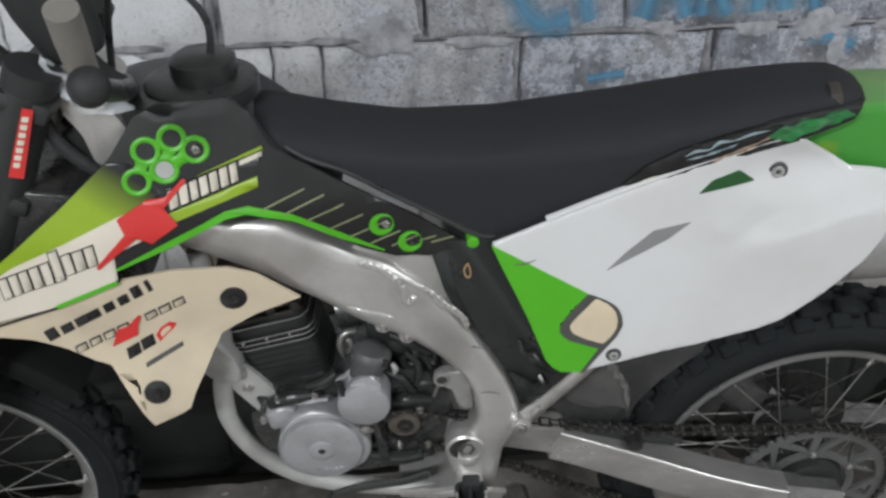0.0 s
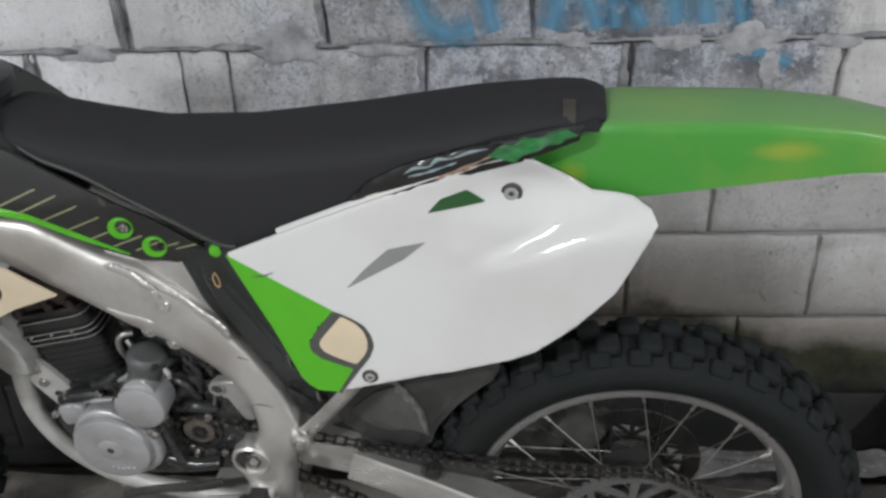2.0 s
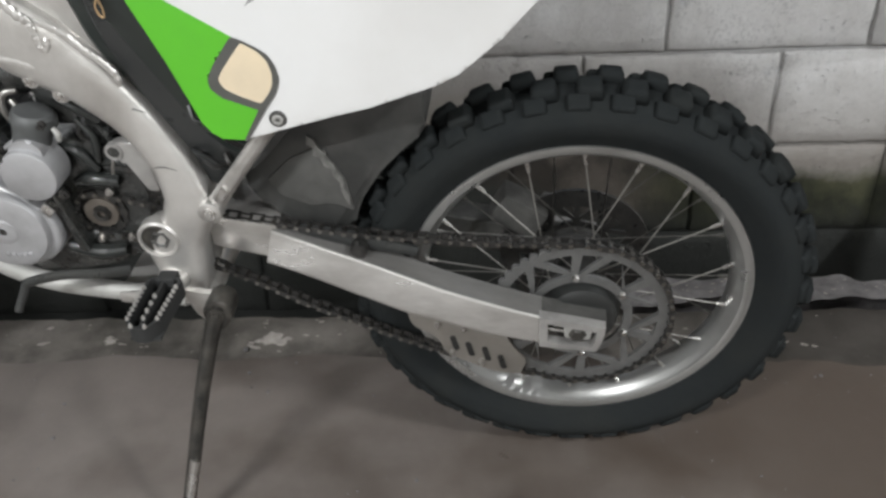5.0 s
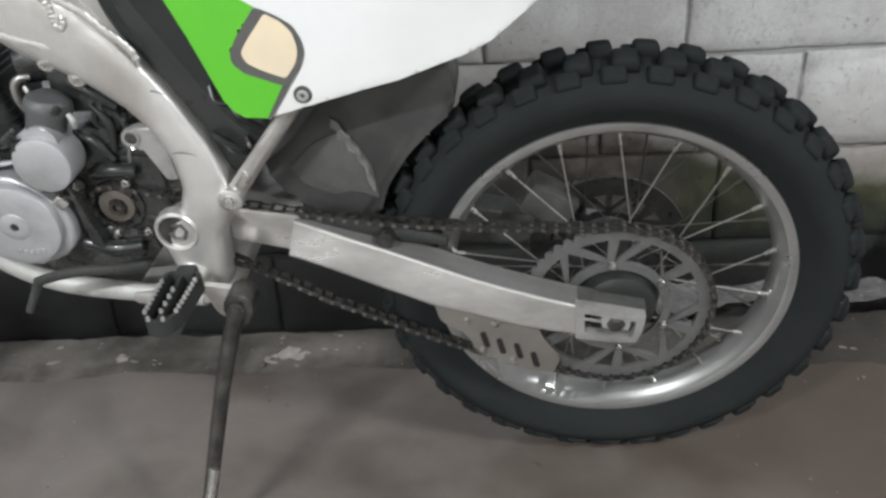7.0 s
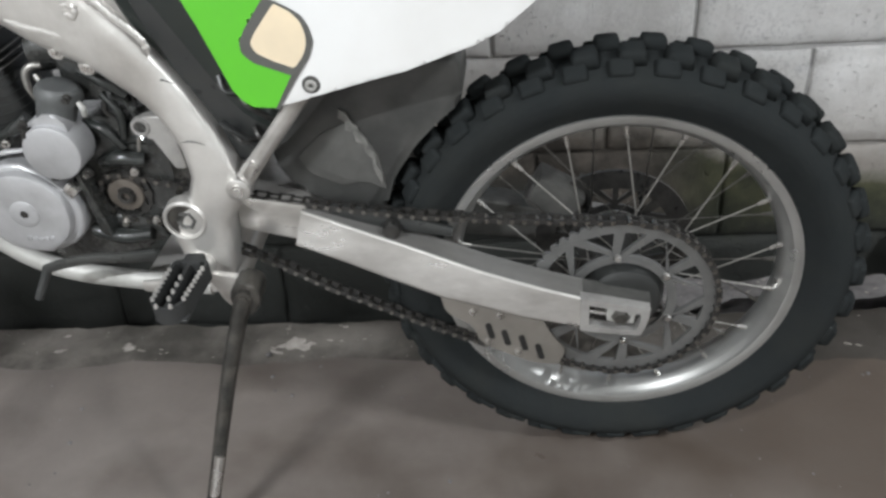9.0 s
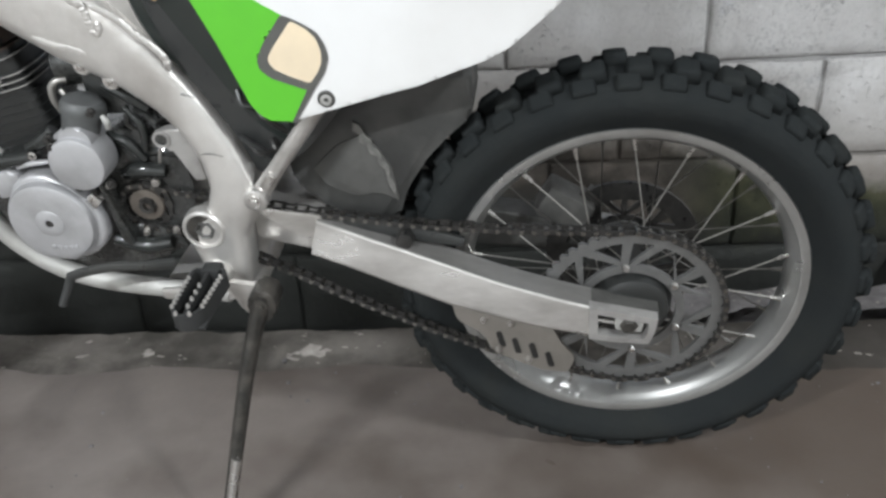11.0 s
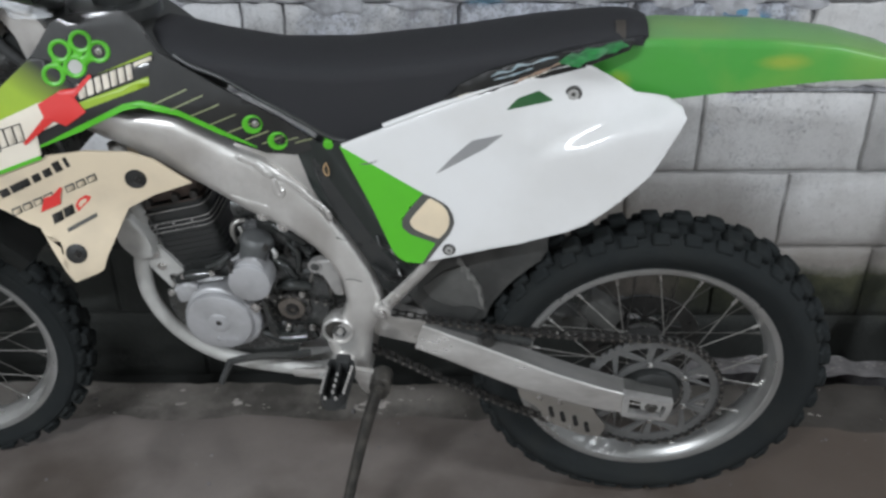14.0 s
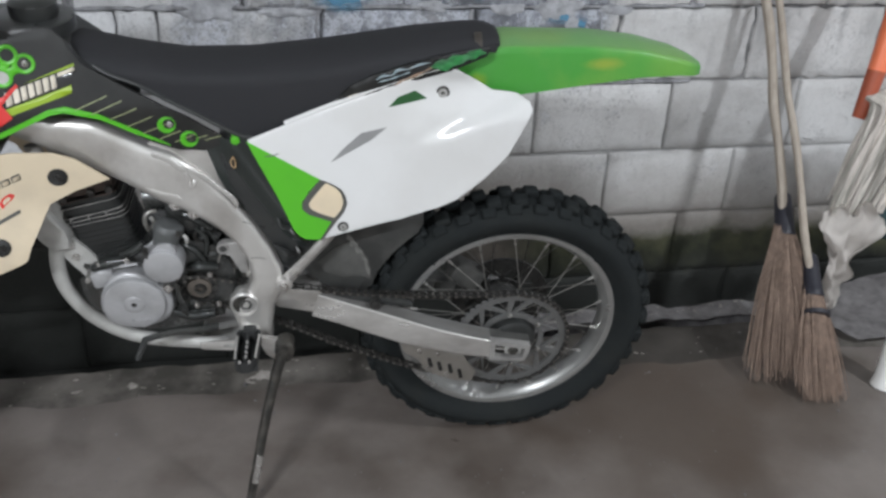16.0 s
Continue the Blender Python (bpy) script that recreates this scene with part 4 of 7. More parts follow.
bm = bmesh.new()
sheet(bm, rounded([(-0.206, 0.636), (-0.196, 0.646), (-0.188, 0.650), (-0.178, 0.650), (-0.168, 0.657), (-0.150, 0.658), (-0.140, 0.663), (-0.121, 0.668), (-0.109, 0.662), (-0.122, 0.658), (-0.128, 0.652), (-0.142, 0.650), (-0.152, 0.643), (-0.168, 0.638), (-0.176, 0.629)], 0.002), end_depth, 0.006, 0.02, 0.0, 0.001)
scuffed = material("scratched green plastic", (0.03, 0.24, 0.06), 0.4, second=(0.02, 0.05, 0.03), scale=60, amount=0.9, stretch=(1, 1, 2), dirt=(0.2, 0.4, 0.25), dirt_scale=40, dirt_amount=0.4)
bpart("subframe_end", bm, scuffed, label="scratched green plastic under the seat's rear corner")


# -- rear fender
def fender_mesh():
    bm = bmesh.new()
    xs = [-0.20, -0.12, -0.06, 0.10, 0.19, 0.265, 0.296, 0.316]
    crease = [0.042, 0.046, 0.050, 0.048, 0.045, 0.040, 0.032, 0.015]
    ztop = [0.645, 0.652, 0.659, 0.658, 0.649, 0.631, 0.619, 0.607]
    low = [0.575, 0.553, 0.566, 0.590, 0.601, 0.602, 0.596, 0.592]
    rings = []
    for k in range(41):
        x = -0.20 + 0.516 * k / 40
        w, zt, zl = (np.interp(x, xs, c) for c in (crease, ztop, low))
        flare = 0.006 * step_between(-0.22, 0.02, x) * (1 - 0.8 * step_between(0.22, 0.316, x))
        ring = [(-w - flare, zl), (-w - flare * 0.8, zl + 0.45 * (zt - zl)), (-w - flare * 0.38, zt - min(0.013, 0.32 * (zt - zl))), (-w - flare * 0.16, zt - min(0.004, 0.12 * (zt - zl))), (-w + min(0.003, 0.08 * w), zt), (-w + min(0.012, 0.3 * w), zt + 0.0012), (-w * 0.4, zt + 0.004), (0, zt + 0.005)]
        ring += [(-y, z) for y, z in ring[-2::-1]]
        rings.append([bm.verts.new((x, y, z)) for y, z in ring])
    for a, b in zip(rings, rings[1:]):
        for j in range(len(a) - 1):
            bm.faces.new((a[j], a[j + 1], b[j + 1], b[j]))
    bmesh.ops.recalc_face_normals(bm, faces=bm.faces)
    bmesh.ops.solidify(bm, geom=bm.faces[:], thickness=0.004)
    return bm


def rubbed(m, x, z, reach, colour):
    """A rubbed patch round a place on the bike's side, running out along the panel."""
    n, l = m.node_tree.nodes, m.node_tree.links
    bsdf = n["Principled BSDF"]
    co = n.new("ShaderNodeTexCoord")
    off = n.new("ShaderNodeVectorMath")
    off.operation = "MULTIPLY_ADD"
    off.inputs[1].default_value = (1 / reach[0], 0, 1 / reach[1])
    off.inputs[2].default_value = (-x / reach[0], 0, -(z + AXLE) / reach[1])
    l.new(co.outputs["Object"], off.inputs[0])
    size = n.new("ShaderNodeVectorMath")
    size.operation = "LENGTH"
    l.new(off.outputs["Vector"], size.inputs[0])
    grain = n.new("ShaderNodeTexNoise")
    grain.inputs["Scale"].default_value, grain.inputs["Detail"].default_value = 22, 7
    l.new(co.outputs["Object"], grain.inputs["Vector"])
    add = n.new("ShaderNodeMath")
    add.operation = "MULTIPLY_ADD"
    l.new(grain.outputs["Fac"], add.inputs[0])
    add.inputs[1].default_value = 1.1
    l.new(size.outputs["Value"], add.inputs[2])
    edge = n.new("ShaderNodeMapRange")
    edge.inputs["From Min"].default_value, edge.inputs["From Max"].default_value = 1.5, 0.7
    edge.inputs["To Max"].default_value = 0.75
    l.new(add.outputs[0], edge.inputs["Value"])
    mix = n.new("ShaderNodeMix")
    mix.data_type = "RGBA"
    l.new(bsdf.inputs["Base Color"].links[0].from_socket, mix.inputs["A"])
    mix.inputs["B"].default_value = (*colour, 1)
    l.new(edge.outputs["Result"], mix.inputs["Factor"])
    l.new(mix.outputs["Result"], bsdf.inputs["Base Color"])


def pale_top(m, colour, most):
    """Paler colour on the faces that look upwards: a sheen from above painted in."""
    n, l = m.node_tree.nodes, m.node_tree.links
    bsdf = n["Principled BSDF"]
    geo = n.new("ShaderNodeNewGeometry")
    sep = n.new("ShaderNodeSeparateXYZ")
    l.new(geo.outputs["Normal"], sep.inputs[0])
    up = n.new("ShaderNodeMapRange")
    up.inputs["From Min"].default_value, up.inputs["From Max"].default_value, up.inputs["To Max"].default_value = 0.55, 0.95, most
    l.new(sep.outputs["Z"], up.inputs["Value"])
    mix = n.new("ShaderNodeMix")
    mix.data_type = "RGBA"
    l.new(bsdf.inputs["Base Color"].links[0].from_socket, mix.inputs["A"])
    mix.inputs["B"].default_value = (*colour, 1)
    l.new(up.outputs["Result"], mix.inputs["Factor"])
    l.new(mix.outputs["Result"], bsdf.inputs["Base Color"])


pale_top(FENDER, (0.22, 0.30, 0.17), 0.40)
rubbed(FENDER, 0.115, 0.628, (0.055, 0.014), (0.30, 0.36, 0.05))
rubbed(FENDER, -0.115, 0.592, (0.020, 0.022), (0.30, 0.40, 0.04))
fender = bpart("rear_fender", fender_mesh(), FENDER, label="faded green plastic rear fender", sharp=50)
bm = bmesh.new()
prism(bm, [(-0.10, 0.580), (-0.03, 0.592), (0.00, 0.590), (-0.03, 0.577), (-0.08, 0.562)], -0.040, 0.040)
bpart("fender_bracket", bm, BLACK, fender)


# -- shrouds and stickers
def shroud_depth(x, z):
    return -0.073 - 0.19 * max(0, -0.62 - x) + 0.25 * max(0, z - 0.56)


SHROUD = [(-0.900, 0.700), (-0.924, 0.690), (-0.956, 0.648), (-1.016, 0.599), (-1.085, 0.548), (-1.150, 0.500), (-1.165, 0.445), (-1.108, 0.462), (-1.045, 0.471), (-0.971, 0.495), (-0.971, 0.512), (-0.907, 0.533), (-0.839, 0.566),
          (-0.814, 0.567), (-0.764, 0.551), (-0.687, 0.497), (-0.646, 0.477), (-0.603, 0.472), (-0.556, 0.490), (-0.643, 0.551), (-0.708, 0.592), (-0.782, 0.640), (-0.803, 0.681), (-0.825, 0.701)]
bm = bmesh.new()
sheet(bm, SHROUD, shroud_depth, 0.004, 0.02, 0.0, 0.0004)
other = mirrored(bm)
for v in other.verts:  # the far wing stands lower behind the tank
    v.co.z = min(v.co.z, 0.62 + (v.co.z - 0.62) * 0.2)
shroud = bpart("radiator_shroud", bm, INK, label="black plastic shroud covered with green and lime stickers", sharp=60)
bpart("radiator_shroud", other, INK, label="black plastic radiator shroud", sharp=60)
LOWER = [(-1.165, 0.446), (-1.165, 0.452), (-1.108, 0.462), (-1.045, 0.471), (-0.971, 0.495), (-0.913, 0.499), (-0.850, 0.492), (-0.818, 0.477), (-0.769, 0.431), (-0.826, 0.415), (-0.870, 0.395), (-0.896, 0.363),
         (-0.911, 0.320), (-0.920, 0.298), (-0.930, 0.292), (-0.968, 0.278), (-0.974, 0.291), (-0.973, 0.322), (-0.972, 0.337), (-0.985, 0.362), (-1.001, 0.382), (-1.025, 0.384), (-1.054, 0.406), (-1.087, 0.426), (-1.117, 0.436)]


def lower_depth(x, z):
    return shroud_depth(x, z) + 0.003 - 0.03 * step_between(0.42, 0.28, z)


bm = bmesh.new()
sheet(bm, LOWER, lower_depth, 0.004, 0.02, 0.0, 0.0005)
other = mirrored(bm)
lower = bpart("lower_shroud", bm, SHROUD_CREAM, label="yellowed cream plastic lower shroud with sponsor marks", sharp=25)
bpart("lower_shroud", other, SHROUD_CREAM, label="yellowed cream plastic lower shroud", sharp=60)
for x, z in ((-0.849, 0.446), (-0.957, 0.329)):
    bm = disc((0, 0), 0.0165, -0.0018, 0.0008, 0.0006, 28)
    slope = Vector((lower_depth(x + 0.01, z) - lower_depth(x - 0.01, z), -0.02, lower_depth(x, z + 0.01) - lower_depth(x, z - 0.01))).normalized()
    bm.transform(Matrix.Translation((x, lower_depth(x, z), z)) @ Vector((0, -1, 0)).rotation_difference(slope).to_matrix().to_4x4())
    bpart("bolt_hole", bm, INK, lower)
    bolt(x + 0.002, lower_depth(x, z) - 0.002, z, 0.006, lower, DARK_STEEL)


def strip_on(a, b, w, mat, parent, depth, lift, name="sticker_bar", slant=0.0):
    """A flat bar from a to b, w high, following the surface."""
    u = Vector((b[0] - a[0], b[1] - a[1]))
    v = Vector((-u.y, u.x)).normalized() * w + u.normalized() * slant
    return sticker(name, [tuple(a), tuple(b), (b[0] + v.x, b[1] + v.y), (a[0] + v.x, a[1] + v.y)], mat, parent, depth, lift, 0.02)


def fading_lime():
    """Lime print that runs out into black towards the top of the shroud."""
    m = material("lime print fading to black", (0.28, 0.40, 0.02), 0.35, second=(0.2, 0.34, 0.02), scale=14)
    n, l = m.node_tree.nodes, m.node_tree.links
    bsdf = n["Principled BSDF"]
    co = n.new("ShaderNodeTexCoord")
    dot = n.new("ShaderNodeVectorMath")
    dot.operation = "DOT_PRODUCT"
    dot.inputs[1].default_value = (0.64, 0.0, 0.77)
    l.new(co.outputs["Object"], dot.inputs[0])
    ramp = n.new("ShaderNodeMapRange")
    a, b = (0.64 * x + 0.77 * (z + AXLE) for x, z in ((-0.985, 0.598), (-0.945, 0.632)))
    ramp.inputs["From Min"].default_value, ramp.inputs["From Max"].default_value = a, b
    l.new(dot.outputs["Value"], ramp.inputs["Value"])
    mix = n.new("ShaderNodeMix")
    mix.data_type = "RGBA"
    l.new(bsdf.inputs["Base Color"].links[0].from_socket, mix.inputs["A"])
    mix.inputs["B"].default_value = (0.009, 0.009, 0.009, 1)
    l.new(ramp.outputs["Result"], mix.inputs["Factor"])
    l.new(mix.outputs["Result"], bsdf.inputs["Base Color"])
    return m


sticker("lime_sticker", [(-1.130, 0.512), (-1.085, 0.547), (-1.016, 0.598), (-0.958, 0.645), (-0.935, 0.640), (-0.905, 0.604), (-0.930, 0.592), (-0.957, 0.580), (-1.076, 0.536)], fading_lime(), shroud, shroud_depth, 0.0010)
sticker("white_sticker", [(-1.150, 0.497), (-1.078, 0.536), (-0.957, 0.582), (-0.930, 0.590), (-0.895, 0.566), (-0.969, 0.536), (-0.972, 0.500), (-1.045, 0.473), (-1.108, 0.464), (-1.160, 0.450)], OFFWHITE, shroud, shroud_depth, 0.0016)
strip_on((-0.905, 0.565), (-0.800, 0.597), 0.012, LIME, shroud, shroud_depth, 0.0010, slant=0.004)
strip_on((-0.880, 0.607), (-0.790, 0.638), 0.006, LIME, shroud, shroud_depth, 0.0010)
strip_on((-0.904, 0.582), (-0.797, 0.613), 0.024, INK, shroud, shroud_depth, 0.0016, slant=0.008)


def word_blocks(at, way, blocks):
    """A brand word as plain slanted blocks: dark outline, pale face."""
    u = Vector(way).normalized()
    v = (Vector((-u.y, u.x)) + u * 0.28).normalized()
    o = Vector(at)

    def piece(x0, x1, z0, z1, mat, lift):
        sticker("word_bar", [tuple(o + u * x + v * z) for x, z in ((x0, z0), (x1, z0), (x1, z1), (x0, z1))], mat, shroud, shroud_depth, lift, 0.02)

    for x0, x1, z0, z1 in blocks:
        piece(x0 - 0.0014, x1 + 0.0014, z0 - 0.0014, z1 + 0.0014, INK, 0.0022)
        piece(x0, x1, z0, z1, OFFWHITE, 0.0030)


word_blocks((-0.898, 0.584), (0.105, 0.033), [(0.0, 0.0100, 0.0, 0.021), (0.0125, 0.0225, 0.0, 0.021), (0.0255, 0.0340, 0.0, 0.021), (0.0370, 0.0460, 0.0, 0.021), (0.0490, 0.0580, 0.0, 0.021), (0.0610, 0.0700, 0.0, 0.021), (0.0730, 0.0810, 0.0, 0.021), (0.0850, 0.1120, 0.0155, 0.021)])
word_blocks((-1.096, 0.496), (0.140, 0.040), [(0.0, 0.0095, -0.001, 0.026), (0.0120, 0.0215, -0.001, 0.026), (0.0240, 0.0335, -0.001, 0.026), (0.0365, 0.0465, -0.002, 0.026), (0.0500, 0.0590, -0.003, 0.026), (0.0625, 0.0720, -0.004, 0.037), (0.0755, 0.0850, 0.0, 0.027), (0.0880, 0.0990, 0.0, 0.026), (0.1020, 0.1120, 0.0, 0.026)])
sticker("red_cross", [(-0.957, 0.581), (-0.922, 0.599), (-0.902, 0.600), (-0.880, 0.619), (-0.877, 0.615), (-0.905, 0.587), (-0.892, 0.566), (-0.924, 0.546), (-0.938, 0.556), (-0.988, 0.519), (-0.990, 0.523), (-0.951, 0.562)], RED, shroud, shroud_depth, 0.0040)
GLINE = [(-0.980, 0.508), (-0.907, 0.534), (-0.840, 0.563), (-0.814, 0.566), (-0.764, 0.549), (-0.713, 0.516), (-0.659, 0.487)]
sticker("green_line", [(x, z + 0.0005) for x, z in GLINE] + [(x, z + (0.010 if 0 < k < 6 else 0.003)) for k, (x, z) in reversed(list(enumerate(GLINE)))], STICKER_GREEN, shroud, shroud_depth, 0.0010)
strip_on((-1.160, 0.447), (-1.045, 0.471), 0.003, INK, shroud, shroud_depth, 0.0024)
strip_on((-1.045, 0.470), (-0.972, 0.494), 0.006, STICKER_GREEN, shroud, shroud_depth, 0.0024)
PINSTRIPE = material("dull cream pinstripe", (0.30, 0.33, 0.17), 0.4, second=(0.16, 0.18, 0.10), scale=30)
for k in range(9):  # pale pinstripes
    x = -0.800 + 0.025 * k
    z = float(np.interp(x, [p[0] for p in GLINE], [p[1] for p in GLINE]))
    strip_on((x, z + 0.006), (x + 0.052 - 0.003 * k, z + 0.026 - 0.0015 * k), 0.0018, PINSTRIPE, shroud, shroud_depth, 0.0010)


def ring_sticker(x, z, r, depth, hole_mat, parent, off=0.0):
    y = depth(x, z)
    bm = bmesh.new()
    lathe(bm, [(r * 0.60, 0.0006), (r * 0.64, -0.0024), (r * 0.84, -0.0034), (r * 0.97, -0.0026), (r, -0.0008), (r, 0.002), (r * 0.60, 0.002)], (0, 0, 0), 30, True)
    for v in bm.verts:  # the hole sits off centre, so the ring is a crescent
        inward = max(0.0, 1.0 - (v.co.xz.length / r - 0.60) / 0.40)
        v.co.x += off * r * inward
        v.co.z += 0.5 * off * r * inward
    nrm = Vector((depth(x + 0.01, z) - depth(x - 0.01, z), -0.02, depth(x, z + 0.01) - depth(x, z - 0.01))).normalized()
    m = Matrix.Translation((x, y, z)) @ Vector((0, -1, 0)).rotation_difference(nrm).to_matrix().to_4x4()
    bm.transform(m)
    bpart("green_ring", bm, STICKER_GREEN, parent)
    bm = bmesh.new()
    lathe(bm, [(0.0004, -0.0004), (r * 0.66, -0.0004), (r * 0.66, 0.002), (0.0004, 0.002)], (off * r, 0, 0.5 * off * r), 24)
    bm.transform(m)
    bpart("ring_hole", bm, hole_mat, parent)


RINGS = [(-0.916, 0.652), (-0.887, 0.663), (-0.864, 0.648), (-0.899, 0.629), (-0.930, 0.619)]
for k, (x, z) in enumerate(RINGS):
    ring_sticker(x, z, 0.0165, shroud_depth, (MATT_BLACK, MATT_BLACK, DARK_STEEL, DULL_ALU, MATT_BLACK)[k], shroud)
bolt(-0.862, shroud_depth(-0.862, 0.648) - 0.003, 0.649, 0.005, shroud)
for i, j in ((0, 1), (1, 2), (0, 3), (1, 3), (2, 3), (3, 4), (0, 4)):  # webs that join the rings
    a, b = Vector(RINGS[i]), Vector(RINGS[j])
    way = (b - a).normalized()
    ends = [a + way * 0.0135, (a + b) / 2, b - way * 0.0135]
    bm = bmesh.new()
    tube(bm, [(p.x, shroud_depth(p.x, p.y) - 0.0012, p.y) for p in ends], [0.0082, 0.0062, 0.0082], 10, 3, 0.25)
    bpart("ring_web", bm, STICKER_GREEN, shroud)
for x, z in ((-0.661, 0.528), (-0.627, 0.497)):
    ring_sticker(x, z, 0.0155, shroud_depth, BLACK, shroud, 0.26)
bolt(-0.655, shroud_depth(-0.655, 0.530) - 0.003, 0.530, 0.0055, shroud)
bolt(-0.620, shroud_depth(-0.620, 0.499) - 0.003, 0.499, 0.0045, shroud, DARK_STEEL)
# plain bars in place of the brand words on the cream shroud
for k, w in enumerate((0.015, 0.016, 0.021, 0.014, 0.014, 0.014, 0.013, 0.006)):
    a = -1.068 + 0.0178 * k
    strip_on((a, 0.4205 + 0.0076 * k), (a + w * 0.88, 0.4205 + 0.0076 * k + w * 0.38), 0.0125 + 0.004 * (k in (0, 6, 7)), INK, lower, lower_depth, 0.001, "word_bar", 0.003)
for k in range(8):
    a = -1.042 + 0.0175 * k
    if k != 4:
        strip_on((a, 0.396 + 0.0068 * k), (a + 0.0145, 0.396 + 0.0068 * k + 0.0056), 0.0115, GREY_INK, lower, lower_depth, 0.001, "word_bar", 0.003)
        strip_on((a + 0.002, 0.3985 + 0.0068 * k), (a + 0.0125, 0.3985 + 0.0068 * k + 0.0040), 0.0070, SHROUD_CREAM, lower, lower_depth, 0.0018, "word_bar", 0.002)
sticker("red_mark", [(-0.994, 0.412), (-0.990, 0.424), (-0.976, 0.428), (-0.962, 0.442), (-0.959, 0.440), (-0.966, 0.424), (-0.968, 0.412), (-0.984, 0.406), (-1.000, 0.400)], RED, lower, lower_depth, 0.0026)
for a, w in ((-0.984, 0.016), (-0.966, 0.016)):
    strip_on((a, 0.378 + (a + 0.984) * 0.5), (a + w, 0.378 + (a + 0.984) * 0.5 + w * 0.45), 0.0150, INK, lower, lower_depth, 0.001, "word_bar", 0.005)
ring_mark = [(-0.945, 0.396), (-0.936, 0.405), (-0.926, 0.413), (-0.921, 0.420), (-0.929, 0.424), (-0.941, 0.417), (-0.948, 0.407)]
sticker("red_mark", ring_mark, RED, lower, lower_depth, 0.001)
sticker("red_mark", [(0.55 * x - 0.45 * 0.936, 0.55 * z + 0.45 * 0.411) for x, z in ring_mark], SHROUD_CREAM, lower, lower_depth, 0.0018)
strip_on((-0.965, 0.364), (-0.918, 0.386), 0.006, GREY_INK, lower, lower_depth, 0.001, "word_bar", 0.002)

# -- tank, cap, hose, airbox
bm = bmesh.new()
prism(bm, rounded([(-1.020, 0.662), (-0.960, 0.682), (-0.900, 0.690), (-0.840, 0.682), (-0.790, 0.646), (-0.740, 0.600), (-0.700, 0.560), (-0.800, 0.545), (-0.960, 0.560), (-1.02, 0.64)], 0.02), -0.075, 0.075, 0.022, 3)
tank = bpart("fuel_tank", bm, BLACK, label="black plastic fuel tank under the shrouds")
bm = bmesh.new()
tube(bm, [(-0.868, 0, 0.672), (-0.868, 0, 0.690), (-0.868, 0, 0.693)], [0.067, 0.067, 0.062], 40, 1)
bpart("cap_base", bm, BLACK, tank)
bm = bmesh.new()
tube(bm, [(-0.863, 0, 0.690), (-0.863, 0, 0.698), (-0.863, 0, 0.716), (-0.863, 0, 0.722)], [0.036, 0.039, 0.039, 0.030], 28, 1)
bpart("fuel_cap", bm, BLACK, tank)
bm = bmesh.new()
tube(bm, [(-0.853, 0, 0.716), (-0.849, 0, 0.744), (-0.851, 0, 0.763), (-0.860, 0, 0.781), (-0.876, 0, 0.797), (-0.898, 0, 0.806), (-0.926, 0, 0.807), (-0.947, 0, 0.801), (-0.955, 0, 0.790), (-0.962, 0, 0.757), (-0.969, 0, 0.712), (-0.970, 0, 0.690)], 0.0045, 10, 5)
bpart("vent_hose", bm, BLACK, tank)
AIRBOX = [(-0.590, 0.478), (-0.530, 0.500), (-0.300, 0.590), (-0.200, 0.600), (-0.230, 0.440), (-0.330, 0.330), (-0.400, 0.250), (-0.470, 0.190), (-0.495, 0.230), (-0.520, 0.300), (-0.560, 0.390)]
bm = bmesh.new()
prism(bm, rounded(AIRBOX, 0.02), -0.070, 0.070, 0.012, 3)
airbox = bpart("airbox", bm, BLACK, label="dusty black plastic airbox behind the side panel")
bm = bmesh.new()
tube(bm, [(-0.5545, -0.0795, 0.463), (-0.5510, -0.0800, 0.452), (-0.5520, -0.0800, 0.441), (-0.5570, -0.0795, 0.443), (-0.5590, -0.0795, 0.453), (-0.5545, -0.0795, 0.463)], 0.0011, 6, 4)
bpart("torn_label", bm, material("faded tan label", (0.50, 0.33, 0.17), 0.5, second=(0.36, 0.22, 0.11), scale=60), airbox)
bm = bmesh.new()
prism(bm, rounded([(-0.440, 0.270), (-0.330, 0.330), (-0.200, 0.330), (-0.200, 0.272), (-0.229, 0.248), (-0.262, 0.213), (-0.293, 0.166), (-0.306, 0.122), (-0.330, 0.110), (-0.420, 0.150), (-0.450, 0.200)], 0.012), -0.045, 0.045, 0.008)
DUSTY = material("grey dusty plastic", (0.042, 0.043, 0.041), 0.5, second=(0.022, 0.022, 0.021), scale=12, amount=0.9, dirt=(0.075, 0.074, 0.069), dirt_scale=14, dirt_amount=0.6, bump=0.2, bump_scale=40)
mud = bpart("mud_guard", bm, DUSTY, label="dusty black inner mud flap ahead of the rear tyre")
bm = bmesh.new()
prism(bm, rounded([(-0.415, 0.200), (-0.378, 0.234), (-0.342, 0.250), (-0.327, 0.234), (-0.309, 0.200), (-0.303, 0.150), (-0.330, 0.165), (-0.360, 0.158), (-0.398, 0.176)], 0.006), -0.048, -0.0445, 0.001)
bpart("dust_patch", bm, material("caked grey dust", (0.085, 0.084, 0.078), 0.85, second=(0.05, 0.049, 0.046), scale=16, amount=0.8, dirt=(0.05, 0.05, 0.047), dirt_scale=18, dirt_amount=0.4), mud)
